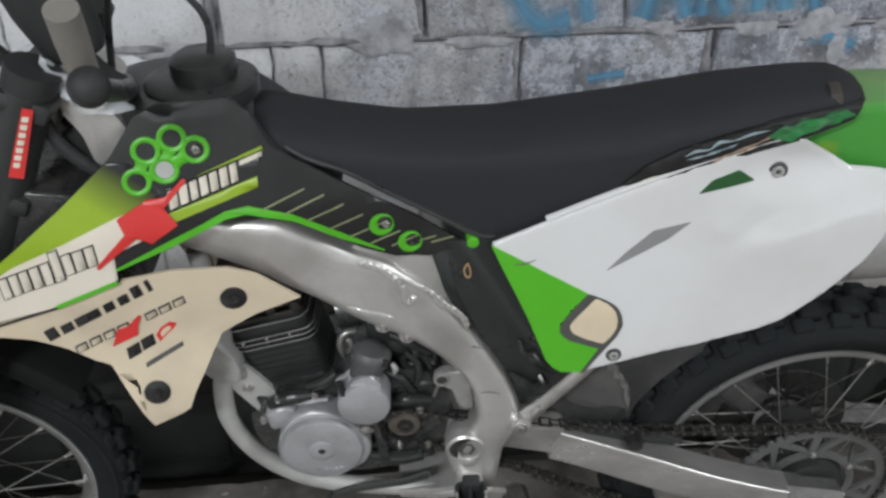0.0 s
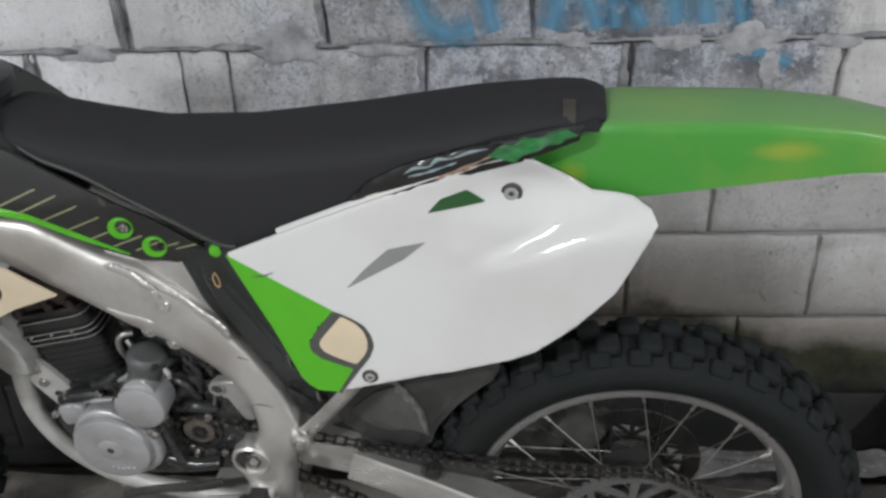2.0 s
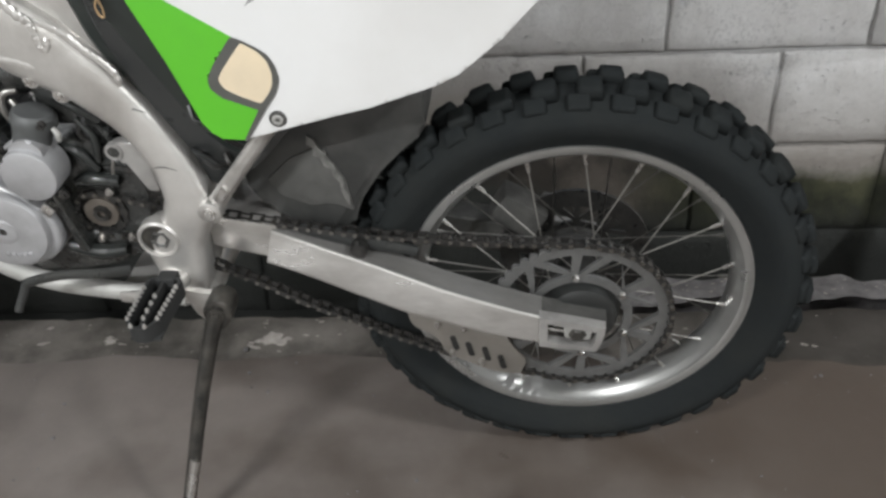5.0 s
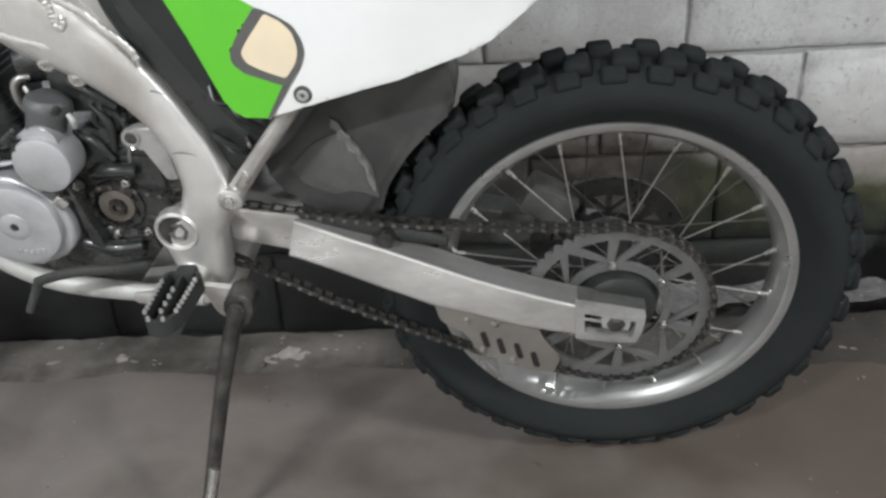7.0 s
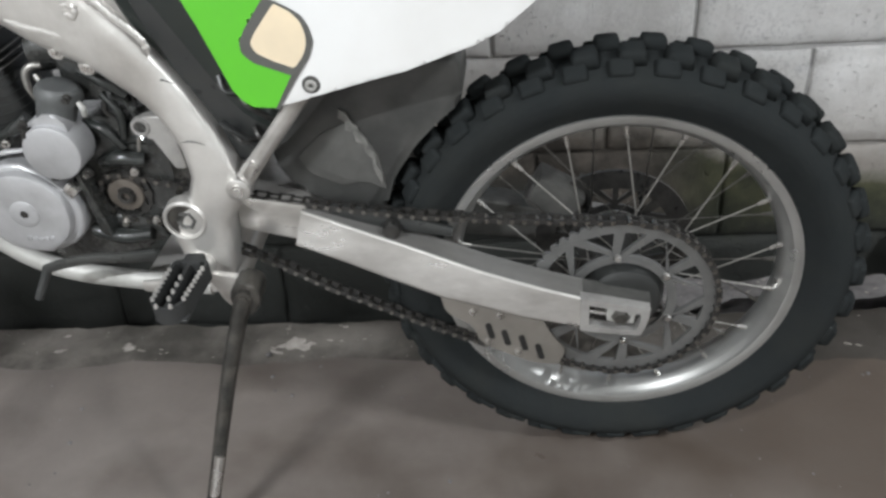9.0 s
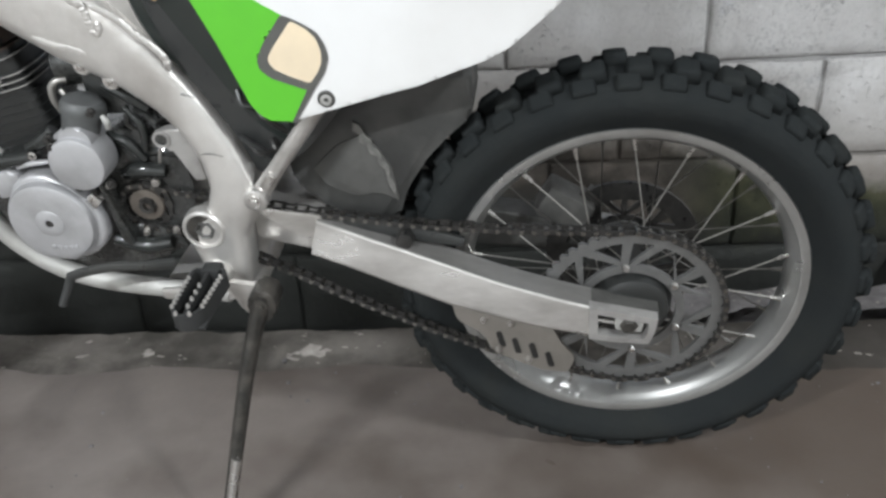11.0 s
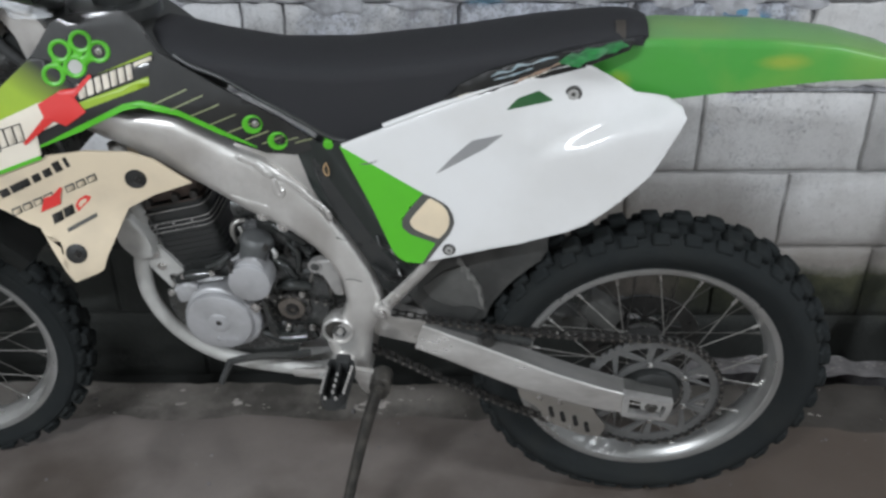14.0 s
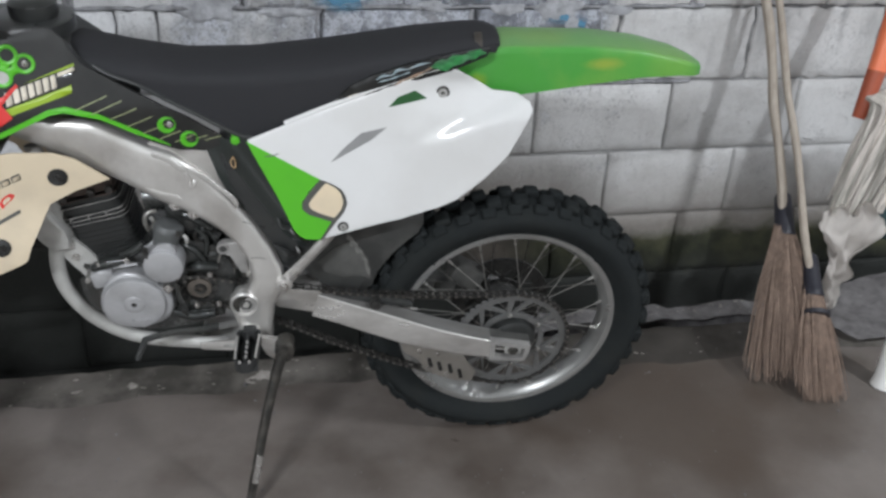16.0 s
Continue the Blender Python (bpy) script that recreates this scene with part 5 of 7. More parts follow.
TORN = [(-0.352, 0.268), (-0.343, 0.262), (-0.337, 0.248), (-0.330, 0.243), (-0.331, 0.233), (-0.322, 0.226), (-0.319, 0.212), (-0.312, 0.205), (-0.313, 0.190), (-0.306, 0.176), (-0.308, 0.160),
        (-0.313, 0.172), (-0.317, 0.186), (-0.317, 0.199), (-0.325, 0.207), (-0.326, 0.219), (-0.335, 0.222), (-0.338, 0.236), (-0.347, 0.239), (-0.346, 0.250), (-0.354, 0.256)]
bm = bmesh.new()
prism(bm, TORN, -0.0500, -0.0470)
bpart("torn_edge", bm, material("chalky torn plastic", (0.17, 0.165, 0.155), 0.7, second=(0.06, 0.06, 0.055), scale=70, amount=0.95), mud)
def cover_depth(x, z):
    """Bulges along the line from the clip down to the strut."""
    d = ((x + 0.548) * 0.873 + (z - 0.470) * 0.487)
    return -0.066 - 0.013 * math.exp(-((d - 0.012) / 0.034) ** 2) * step_between(0.22, 0.30, z)


bm = bmesh.new()
sheet(bm, rounded([(-0.606, 0.492), (-0.540, 0.500), (-0.520, 0.495), (-0.430, 0.330), (-0.405, 0.290), (-0.435, 0.240), (-0.468, 0.205), (-0.500, 0.240), (-0.545, 0.320), (-0.580, 0.380), (-0.595, 0.430)], 0.01), cover_depth, 0.004, 0.008)
bpart("airbox_cover", bm, material("glossy black plastic", (0.026, 0.031, 0.029), 0.17, second=(0.030, 0.034, 0.031), scale=16, rough_var=0.10, bump=0.10, bump_scale=22), airbox, "glossy black airbox cover")
for k in range(9):
    rr = random.Random(90 + k)
    x, z = -0.500 + 0.09 * rr.random(), 0.245 + 0.10 * rr.random()
    bm = bmesh.new()
    tube(bm, [(x, -0.074, z), (x + 0.02 * rr.random(), -0.082, z - 0.02 * rr.random()), (x + 0.03 * rr.random() + 0.01, -0.074, z - 0.035 * rr.random())], 0.0025 + 0.002 * rr.random(), 7, 4)
    bpart("wire", bm, BLACK if k % 2 else DARK_STEEL, airbox)

# -- subframe strut
bm = bmesh.new()
tube(bm, [(-0.476, -0.092, 0.188), (-0.440, -0.100, 0.235), (-0.394, -0.102, 0.293), (-0.36, -0.098, 0.335)], [0.012, 0.0105, 0.0105, 0.010], 12, 3, 0.75)
strut = bpart("subframe_strut", bm, ARM_ALU, label="bare aluminium subframe strut")
bpart("strut_end", disc((-0.478, 0.187), 0.016, -0.108, -0.088, 0.003, 24), ARM_ALU, strut)
bolt(-0.478, -0.109, 0.187, 0.009, strut)
bm = bmesh.new()
box(bm, (-0.455, -0.101, 0.217), (0.022, 0.022, 0.012), (0, -52, 0), 0.003)
bpart("strut_collar", bm, STEEL, strut)

# -- swingarm: two beams of bare aluminium
ARM_TOP = [(-0.412, 0.139), (-0.346, 0.114), (-0.308, 0.102), (-0.233, 0.079), (-0.182, 0.063), (-0.123, 0.048), (-0.051, 0.029)]
ARM_LOW = [(-0.05, -0.02), (-0.123, -0.009), (-0.184, 0.003), (-0.238, 0.012), (-0.315, 0.038), (-0.391, 0.068), (-0.428, 0.083)]


def arm_y(x):
    return -0.080 - 0.038 * step_between(-0.42, -0.05, x)


def arm_mesh():
    bm = bmesh.new()
    beam(bm, along(ARM_TOP, 20), along(ARM_LOW[::-1], 20), -0.046, 0.0, 0.15, 44)
    for v in bm.verts:
        v.co.y += arm_y(v.co.x) + 0.046
    return bm


bm = arm_mesh()
bm.normal_update()
top_x, top_z = zip(*ARM_TOP)
low_x, low_z = zip(*ARM_LOW[::-1])
for f in bm.faces:  # chain oil lies on the upper face
    c = f.calc_center_median()
    middle = (np.interp(c.x, top_x, top_z) + np.interp(c.x, low_x, low_z)) / 2
    if abs(f.normal.z) > 0.8 and c.z > middle and c.y > arm_y(c.x) + 0.004:
        f.material_index = 1
other = mirrored(bm)
arm = bpart("swingarm", bm, ARM_ALU, label="bare aluminium swingarm", sharp=40)
arm.data.materials.append(material("oil-grimed alloy", (0.22, 0.215, 0.205), 0.5, metal=0.35, second=(0.11, 0.105, 0.098), scale=16, amount=0.8, stretch=(0.4, 1, 1), bump=0.15, bump_scale=60))
# the far beam takes a dark metal for the shade it stands in
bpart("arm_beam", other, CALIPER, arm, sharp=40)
bm = bmesh.new()
prism(bm, rounded([(-0.500, 0.158), (-0.405, 0.143), (-0.412, 0.086), (-0.500, 0.108)], 0.006), -0.074, 0.074, 0.006)
bpart("arm_casting", bm, ARM_ALU, arm)
# axle carriers: an end plate with a window, a hollow back, the adjuster block and the nut
END_OUT = [(-0.055, 0.03), (-0.013, 0.022), (0.035, 0.012), (0.034, -0.001), (0.031, -0.015), (0.025, -0.031), (-0.013, -0.029), (-0.054, -0.0235)]
END_IN = [(-0.043, 0.0185), (-0.013, 0.0115), (0.023, 0.0045), (0.023, -0.004), (0.022, -0.013), (0.017, -0.023), (-0.013, -0.0205), (-0.042, -0.0155)]


def end_frame(y0, y1):
    """A plate with a window through it, bevelled along its outer edge."""
    bm = bmesh.new()
    rings = [[bm.verts.new((x * k, y, z)) for x, z in pts] for pts, y, k in ((END_IN, y1, 1), (END_IN, y0, 1), (END_OUT, y0, 0.985), (END_OUT, y0 + (0.002 if y1 > y0 else -0.002), 1), (END_OUT, y1, 1))]
    for a, b in zip(rings, rings[1:] + rings[:1]):
        for k in range(len(a)):
            bm.faces.new((a[k - 1], a[k], b[k], b[k - 1]))
    return bm


for side in (-1, 1):
    bpart("arm_end", end_frame(side * 0.1195, side * 0.104), GREASY_ALU, arm, sharp=30)
    bm = bmesh.new()
    prism(bm, [(-0.055, 0.029), (0.037, 0.011), (0.038, 0.001), (-0.055, 0.017)], *sorted((side * 0.104, side * 0.074)))
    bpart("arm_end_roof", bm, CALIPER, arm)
bm = bmesh.new()
prism(bm, rounded([(-0.020, 0.012), (0.018, 0.004), (0.016, -0.016), (-0.020, -0.012)], 0.005), -0.114, -0.086, 0.002)
bpart("axle_block", bm, DULL_ALU, arm)
bm = bmesh.new()
tube(bm, [(-0.046, -0.110, 0.004), (-0.020, -0.110, -0.001)], 0.0032, 8, 1)
bpart("adjuster_bolt", bm, STEEL, arm)
bm = bmesh.new()
lathe(bm, [(0.0004, -0.120), (0.0085, -0.120), (0.0120, -0.117), (0.0120, -0.108), (0.0004, -0.108)], (-0.002, 0, -0.003), 6)
bpart("axle_nut", bm, RUSTY, arm)
bm = bmesh.new()
tube(bm, [(-0.38, -0.06, 0.128), (-0.30, -0.06, 0.112), (-0.22, -0.062, 0.095)], [0.010, 0.014, 0.008], 10, 4, 0.6)
bpart("chain_slider", bm, BLACK, arm)
bpart("slider_bolt", disc((-0.297, 0.108), 0.012, -0.084, -0.06, 0.003, 20), DARK_STEEL, arm)

# -- chain guide with slots
GUIDE = [(-0.243, 0.001), (-0.235, -0.033), (-0.199, -0.057), (-0.187, -0.089), (-0.153, -0.107), (-0.116, -0.124), (-0.079, -0.129), (-0.069, -0.1), (-0.091, -0.069), (-0.101, -0.048), (-0.107, -0.013), (-0.183, 0.001)]
bm = bmesh.new()
prism(bm, rounded(GUIDE, 0.008), -0.074, -0.070, 0.001)
guide = bpart("chain_guide", bm, material("worn tan alloy", (0.27, 0.25, 0.225), 0.5, metal=0.45, second=(0.17, 0.155, 0.14), scale=18), label="slotted alloy chain guide under the swingarm")
for x, z in ((-0.175, -0.065), (-0.153, -0.077), (-0.129, -0.086), (-0.106, -0.102)):
    bm = bmesh.new()
    prism(bm, rounded([(x - 0.007, z + 0.012), (x + 0.001, z + 0.014), (x + 0.008, z - 0.014), (x - 0.001, z - 0.015)], 0.004), -0.0752, -0.069)
    bpart("slot", bm, INK, guide)
for x, z in ((-0.198, -0.030), (-0.178, -0.084), (-0.136, -0.103), (-0.160, -0.036)):
    bolt(x, -0.075, z, 0.005, guide)


# -- wheels
def tyre_mesh(radius, rim, width):
    """Carcass turned from a profile: bead inside the rim flange, bulging sidewall, round crown."""
    bm = bmesh.new()
    crown, half = radius - 0.014, width * 0.5
    right = [(rim - 0.003, 0.029), (rim + 0.005, 0.032), (rim + 0.020, half * 0.80), (rim + 0.036, half * 0.90), (crown - 0.026, half * 0.90), (crown - 0.014, half * 0.80), (crown - 0.005, half * 0.52), (crown, 0.0)]
    lathe(bm, [(r, -y) for r, y in right] + [(r, y) for r, y in right[-2::-1]], (0, 0, 0), 96, True)
    return bm


def knob_mesh(long, wide, high):
    bm = bmesh.new()
    box(bm, (0, 0, 0), (high, wide, long))
    for v in bm.verts:  # blocks taper outwards
        if v.co.x > 0:
            v.co.y *= 0.86
            v.co.z *= 0.82
    worn = [e for e in bm.edges if max(v.co.x for v in e.verts) > 0]
    bmesh.ops.bevel(bm, geom=worn, offset=min(long, wide) * 0.16, segments=2, profile=0.6, affect="EDGES")
    for f in bm.faces:
        f.smooth = True
    bm.normal_update()
    me = bpy.data.meshes.new("knob")
    bm.to_mesh(me)
    bm.free()
    me.materials.append(RUBBER)
    return me


def add_knobs(tyre, m, radius, width, knobs, size):
    crown = radius - 0.014
    shapes = (knob_mesh(size, width * 0.29, 0.018), knob_mesh(size * 0.92, width * 0.22, 0.009))
    for pos, phase, shape in ((-0.16, 0.0, 0), (0.16, 0.5, 0), (-0.325, 0.25, 1), (0.325, 0.75, 1)):
        r, tilt = (crown - 0.001, pos * 60) if shape == 0 else (crown - 0.0105, pos * 110)
        for k in range(knobs):
            a = 2 * math.pi * (k + phase) / knobs
            ob = new("knob", shapes[shape])
            ob.parent = tyre
            ob.matrix_basis = m @ Matrix.Rotation(-a, 4, "Y") @ Matrix.Translation((r + 0.005, pos * width, 0)) @ Matrix.Rotation(radians(tilt), 4, "Z")


def rim_mesh(r, w):
    bm = bmesh.new()
    prof = [(r, -w), (r + 0.001, -w + 0.003), (r - 0.010, -w + 0.006), (r - 0.014, -w + 0.012), (r - 0.016, -w + 0.016), (r - 0.019, 0), (r - 0.016, w - 0.016), (r - 0.014, w - 0.012), (r - 0.010, w - 0.006), (r + 0.001, w - 0.003), (r, w),
            (r - 0.006, w + 0.0005), (r - 0.012, w - 0.002), (r - 0.015, w - 0.008), (r - 0.019, w - 0.012), (r - 0.025, w * 0.3), (r - 0.027, 0), (r - 0.025, -w * 0.3), (r - 0.019, -w + 0.012), (r - 0.015, -w + 0.008), (r - 0.012, -w + 0.002), (r - 0.006, -w - 0.0005)]
    lathe(bm, prof, (0, 0, 0), 96, True)
    return bm


def wheel(name, label, at, radius, rim_r, width, knobs, size, hub_r, hub_w, turn=0.0):
    """Hub, spokes with nipples, rim and knobbly tyre."""
    m = UP @ Matrix.Translation(at) @ Matrix.Rotation(radians(turn), 4, "Z")
    bm = bmesh.new()
    lathe(bm, [(0.0004, -hub_w - 0.02), (0.018, -hub_w - 0.02), (0.020, -hub_w), (hub_r, -hub_w), (hub_r, -hub_w + 0.006), (hub_r * 0.6, -hub_w + 0.012), (hub_r * 0.55, hub_w - 0.012), (hub_r, hub_w - 0.006), (hub_r, hub_w), (0.020, hub_w), (0.018, hub_w + 0.02), (0.0004, hub_w + 0.02)], (0, 0, 0), 36)
    bm.transform(m)
    hub = part(name, bm, HUB, bike, label)
    bm = tyre_mesh(radius, rim_r, width)
    bm.transform(m)
    add_knobs(part(name.split("_")[0] + "_tyre", bm, RUBBER, bike, "worn dusty knobbly off-road tyre", 60), m, radius, width, knobs, size)
    bm = rim_mesh(rim_r, 0.033)
    bm.transform(m)
    part("rim", bm, RIM, hub, "bare aluminium spoked rim", 40)
    for k in range(36):
        side = -1 if k % 2 else 1
        lean = 0.62 if (k // 2) % 2 else -0.62
        a = 2 * math.pi * k / 36
        b = a + lean
        p0 = Vector((hub_r * 0.92 * math.cos(b), side * (hub_w - 0.003), hub_r * 0.92 * math.sin(b)))
        p1 = Vector(((rim_r - 0.026) * math.cos(a), side * 0.010, (rim_r - 0.026) * math.sin(a)))
        p2 = p1 + (p0 - p1).normalized() * 0.014
        bm = bmesh.new()
        tube(bm, [p0, p2], 0.00115, 6, 1)
        bm.transform(m)
        # far-side spokes and nipples are coloured darker, as shade on that side
        part("spoke", bm, DULL_WIRE if side < 0 else SHADED_SPOKE, hub)
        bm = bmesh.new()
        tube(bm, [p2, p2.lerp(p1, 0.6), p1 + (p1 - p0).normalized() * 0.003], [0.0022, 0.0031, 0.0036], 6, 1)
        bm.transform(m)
        part("nipple", bm, STEEL if side < 0 else SHADED_SPOKE, hub)
    return hub, m


rear, rear_m = wheel("rear_wheel", "spoked rear wheel with sprocket and disc", (0, 0, 0), 0.329, 0.2435, 0.112, 36, 0.035, 0.052, 0.045)


def sprocket_mesh(r, teeth, y0, y1, holes, first=0.0):
    """A toothed ring with triangular windows, spokes and an inner ring."""
    bm = bmesh.new()

    def ring(profile):
        for pts in profile:
            a = [bm.verts.new((x, y0, z)) for x, z in pts]
            b = [bm.verts.new((x, y1, z)) for x, z in pts]
            bm.faces.new(a)
            bm.faces.new(b[::-1])
            for k in range(len(a)):
                bm.faces.new((a[k - 1], a[k], b[k], b[k - 1]))

    def at(rad, ang):
        return rad * math.cos(ang), rad * math.sin(ang)

    cells = []
    for k in range(teeth):  # toothed outer ring
        a, d = 2 * math.pi * k / teeth, math.pi / teeth
        cells.append([at(r * 0.865, a - d), at(r * 0.955, a - d), at(r, a - d * 0.35), at(r, a + d * 0.35), at(r * 0.955, a + d), at(r * 0.865, a + d)])
    for k in range(48):
        a, d = 2 * math.pi * k / 48, math.pi / 48
        cells.append([at(r * 0.49, a - d), at(r * 0.585, a - d), at(r * 0.585, a + d), at(r * 0.49, a + d)])

    def corner(ang, parts):
        """The nearest corner of a ring that is cut in this many parts."""
        return (round(ang * parts / (2 * math.pi) - 0.5) + 0.5) * 2 * math.pi / parts

    def strut(a0, a1, b0, b1):
        cells.append([at(r * 0.585, corner(a0, 48)), at(r * 0.585, corner(a1, 48)), at(r * 0.865, corner(b1, teeth)), at(r * 0.865, corner(b0, teeth))])

    for k in range(holes):  # a radial arm and two slanting struts at each bolt leave triangular windows
        a = first + 2 * math.pi * k / holes
        d = math.pi / holes
        strut(a - 0.07, a + 0.07, a - 0.06, a + 0.06)
        for s in (-1, 1):
            strut(a + s * 0.14 * d - 0.07, a + s * 0.14 * d + 0.07, a + s * 0.84 * d - 0.06, a + s * 0.84 * d + 0.06)
    ring(cells)
    bmesh.ops.remove_doubles(bm, verts=bm.verts, dist=1e-5)
    return bm


SPROCKET_AT = Matrix.Translation((0.002, 0, -0.015))
bm = sprocket_mesh(0.1275, 50, -0.066, -0.060, 6, radians(36))
bm.transform(UP @ SPROCKET_AT)
sprocket = part("sprocket", bm, SPROCKET, rear, "grey rear sprocket with triangular windows", 30)
for k in range(6):
    a = radians(36) + 2 * math.pi * k / 6
    bm = bmesh.new()
    lathe(bm, [(0.0004, -0.071), (0.004, -0.071), (0.0055, -0.069), (0.0055, -0.055), (0.0004, -0.055)], (0.071 * math.cos(a), 0, 0.071 * math.sin(a)), 8)
    bm.transform(UP @ SPROCKET_AT)
    part("sprocket_bolt", bm, STEEL, rear)
bm = bmesh.new()
lathe(bm, [(0.0004, -0.080), (0.040, -0.080), (0.048, -0.075), (0.055, -0.050), (0.0004, -0.050)], (0, 0, 0), 32)
bm.transform(UP @ Matrix.Translation((0.006, 0, -0.008)))
part("hub_cover", bm, CYL_BLACK, rear)
bm = sprocket_mesh(0.096, 60, 0.062, 0.066, 8)
lathe(bm, [(0.084, 0.0615), (0.112, 0.0615), (0.112, 0.0665), (0.084, 0.0665)], (0, 0, 0), 60, True)
bm.transform(UP)
part("brake_disc", bm, DARK_STEEL, rear)
bm = bmesh.new()
box(bm, (-0.085, 0.065, 0.075), (0.075, 0.050, 0.050), (0, 30, 0), 0.008)
box(bm, (-0.055, 0.075, 0.055), (0.03, 0.02, 0.08), (0, 30, 0), 0.004)
bpart("brake_caliper", bm, CALIPER, label="grey rear brake caliper")

front, front_m = wheel("front_wheel", "spoked front wheel", (-1.411, 0.003, -0.020), 0.305, 0.236, 0.092, 32, 0.035, 0.045, 0.05, 9.5)

# -- chain: rollers and plates along the run
FRONT_SPROCKET = (-0.647, 0.158)


def chain_path():
    pts = []
    for k in range(11):  # round the rear sprocket, over the back
        a = math.radians(88 - 200 * k / 10)
        pts.append((0.002 + 0.1285 * math.cos(a), -0.015 + 0.1285 * math.sin(a)))
    pts += [(-0.098, -0.12), (-0.185, -0.093), (-0.248, -0.067), (-0.31, -0.037), (-0.386, 0), (-0.444, 0.035), (-0.517, 0.073), (-0.603, 0.112), (-0.643, 0.121)]
    for k in range(1, 6):
        a = math.radians(-85 - 180 * k / 6)
        pts.append((FRONT_SPROCKET[0] + 0.033 * math.cos(a), FRONT_SPROCKET[1] + 0.033 * math.sin(a)))
    pts += [(-0.643, 0.188), (-0.563, 0.169), (-0.484, 0.154), (-0.367, 0.136), (-0.294, 0.126), (-0.221, 0.12), (-0.149, 0.116), (-0.077, 0.114)]
    return pts


def chain_mesh(y):
    bm = bmesh.new()
    path = smooth_path([(x, y, z) for x, z in chain_path()] + [(0.001, y, 0.1135)], 10)
    lens = [0.0]
    for a, b in zip(path, path[1:]):
        lens.append(lens[-1] + (b - a).length)
    count = int(lens[-1] / 0.0159)
    places = [Vector([np.interp(lens[-1] * k / count, lens, [p[c] for p in path]) for c in range(3)]) for k in range(count + 1)]
    for k, (a, b) in enumerate(zip(places, places[1:])):
        mid, way = (a + b) / 2, b - a
        ang = -math.degrees(math.atan2(way.z, way.x))
        for s in (-1, 1):
            off = 0.0075 if k % 2 else 0.0050
            box(bm, (mid.x, y + s * off, mid.z), (way.length * 1.2, 0.0018, 0.0082 if k % 2 else 0.0072), (0, ang, 0), 0.0)
        made = bmesh.ops.create_cone(bm, cap_ends=True, segments=8, radius1=0.0032, radius2=0.0032, depth=0.019, matrix=Matrix.Translation(a) @ Matrix.Rotation(math.pi / 2, 4, "X"))
        for f in {f for v in made["verts"] for f in v.link_faces}:
            f.material_index = 1
    return bm


chain = bpart("chain", chain_mesh(-0.063), DARK_STEEL, label="oily dark drive chain")
chain.data.materials.append(PIN)
bm = sprocket_mesh(0.036, 14, -0.066, -0.060, 3)
bm.transform(Matrix.Translation((FRONT_SPROCKET[0], 0, FRONT_SPROCKET[1])))
csprocket = bpart("drive_sprocket", bm, DARK_STEEL, label="rusty brown drive sprocket")
bpart("sprocket_plate", disc(FRONT_SPROCKET, 0.024, -0.069, -0.058, 0.002, 24), material("greasy brown plate", (0.15, 0.13, 0.11), 0.45, metal=0.4, second=(0.06, 0.05, 0.045), scale=30), csprocket)
bm = bmesh.new()
lathe(bm, [(0.006, -0.074), (0.011, -0.075), (0.013, -0.070), (0.013, -0.066), (0.006, -0.066)], (FRONT_SPROCKET[0] + 0.002, 0, FRONT_SPROCKET[1]), 8, True)
bpart("sprocket_nut", bm, DARK_STEEL, csprocket)

# -- engine
CASEBODY = [(-0.870, 0.205), (-0.845, 0.235), (-0.790, 0.250), (-0.720, 0.262), (-0.650, 0.270), (-0.590, 0.250), (-0.575, 0.190), (-0.590, 0.110), (-0.620, 0.075), (-0.700, 0.055), (-0.790, 0.050), (-0.850, 0.090), (-0.872, 0.150)]
bm = bmesh.new()
prism(bm, rounded(CASEBODY, 0.02), -0.062, 0.075, 0.012)
engine = bpart("engine", bm, ENGINE_BLACK, label="silver and black single-cylinder engine, oily and dusty")
COVER = [(-0.766 + (0.068 + 0.004 * math.cos(3 * a + 1.0)) * math.cos(a), 0.152 + (0.068 + 0.004 * math.cos(3 * a + 1.0)) * math.sin(a)) for a in (2 * math.pi * k / 22 for k in range(22))]
bm = bmesh.new()
prism(bm, COVER, -0.100, -0.058, 0.006, 3)
cover = bpart("flywheel_cover", bm, CASE, engine, "silver-painted round engine side cover")
bm = bmesh.new()
lathe(bm, [(0.0004, -0.112), (0.051, -0.112), (0.057, -0.110), (0.0595, -0.105), (0.060, -0.092), (0.0004, -0.092)], (-0.766, 0, 0.155), 56)
bpart("cover_disc", bm, CASE, engine)
bm = bmesh.new()
lathe(bm, [(0.006, -0.1135), (0.018, -0.1135), (0.0195, -0.1125), (0.0195, -0.110), (0.006, -0.110)], (-0.766, 0, 0.156), 36, True)
bpart("inspection_cap", bm, CASE, engine)
bm = bmesh.new()
lathe(bm, [(0.0004, -0.1132), (0.005, -0.1132), (0.006, -0.112), (0.0004, -0.112)], (-0.766, 0, 0.156), 6)
bpart("cap_socket", bm, DARK_STEEL, engine)
for k in range(5):
    a = math.radians(200 + 35 * k)
    bm = bmesh.new()
    box(bm, (-0.772 + 0.008 * k, -0.1125, 0.116 + 0.0012 * abs(k - 2)), (0.0055, 0.0016, 0.007), (0, 0, 0), 0.0005)
    bpart("cast_mark", bm, CASE, engine)
bpart("starter_cover", disc((-0.700, 0.243), 0.037, -0.112, -0.070, 0.004, 44), CASE, engine, "smooth silver round starter gear cover")
bm = bmesh.new()
prism(bm, rounded([(-0.722, 0.262), (-0.717, 0.280), (-0.702, 0.2925), (-0.685, 0.2925), (-0.674, 0.280), (-0.674, 0.262)], 0.008, 5), -0.104, -0.060, 0.005, 3)
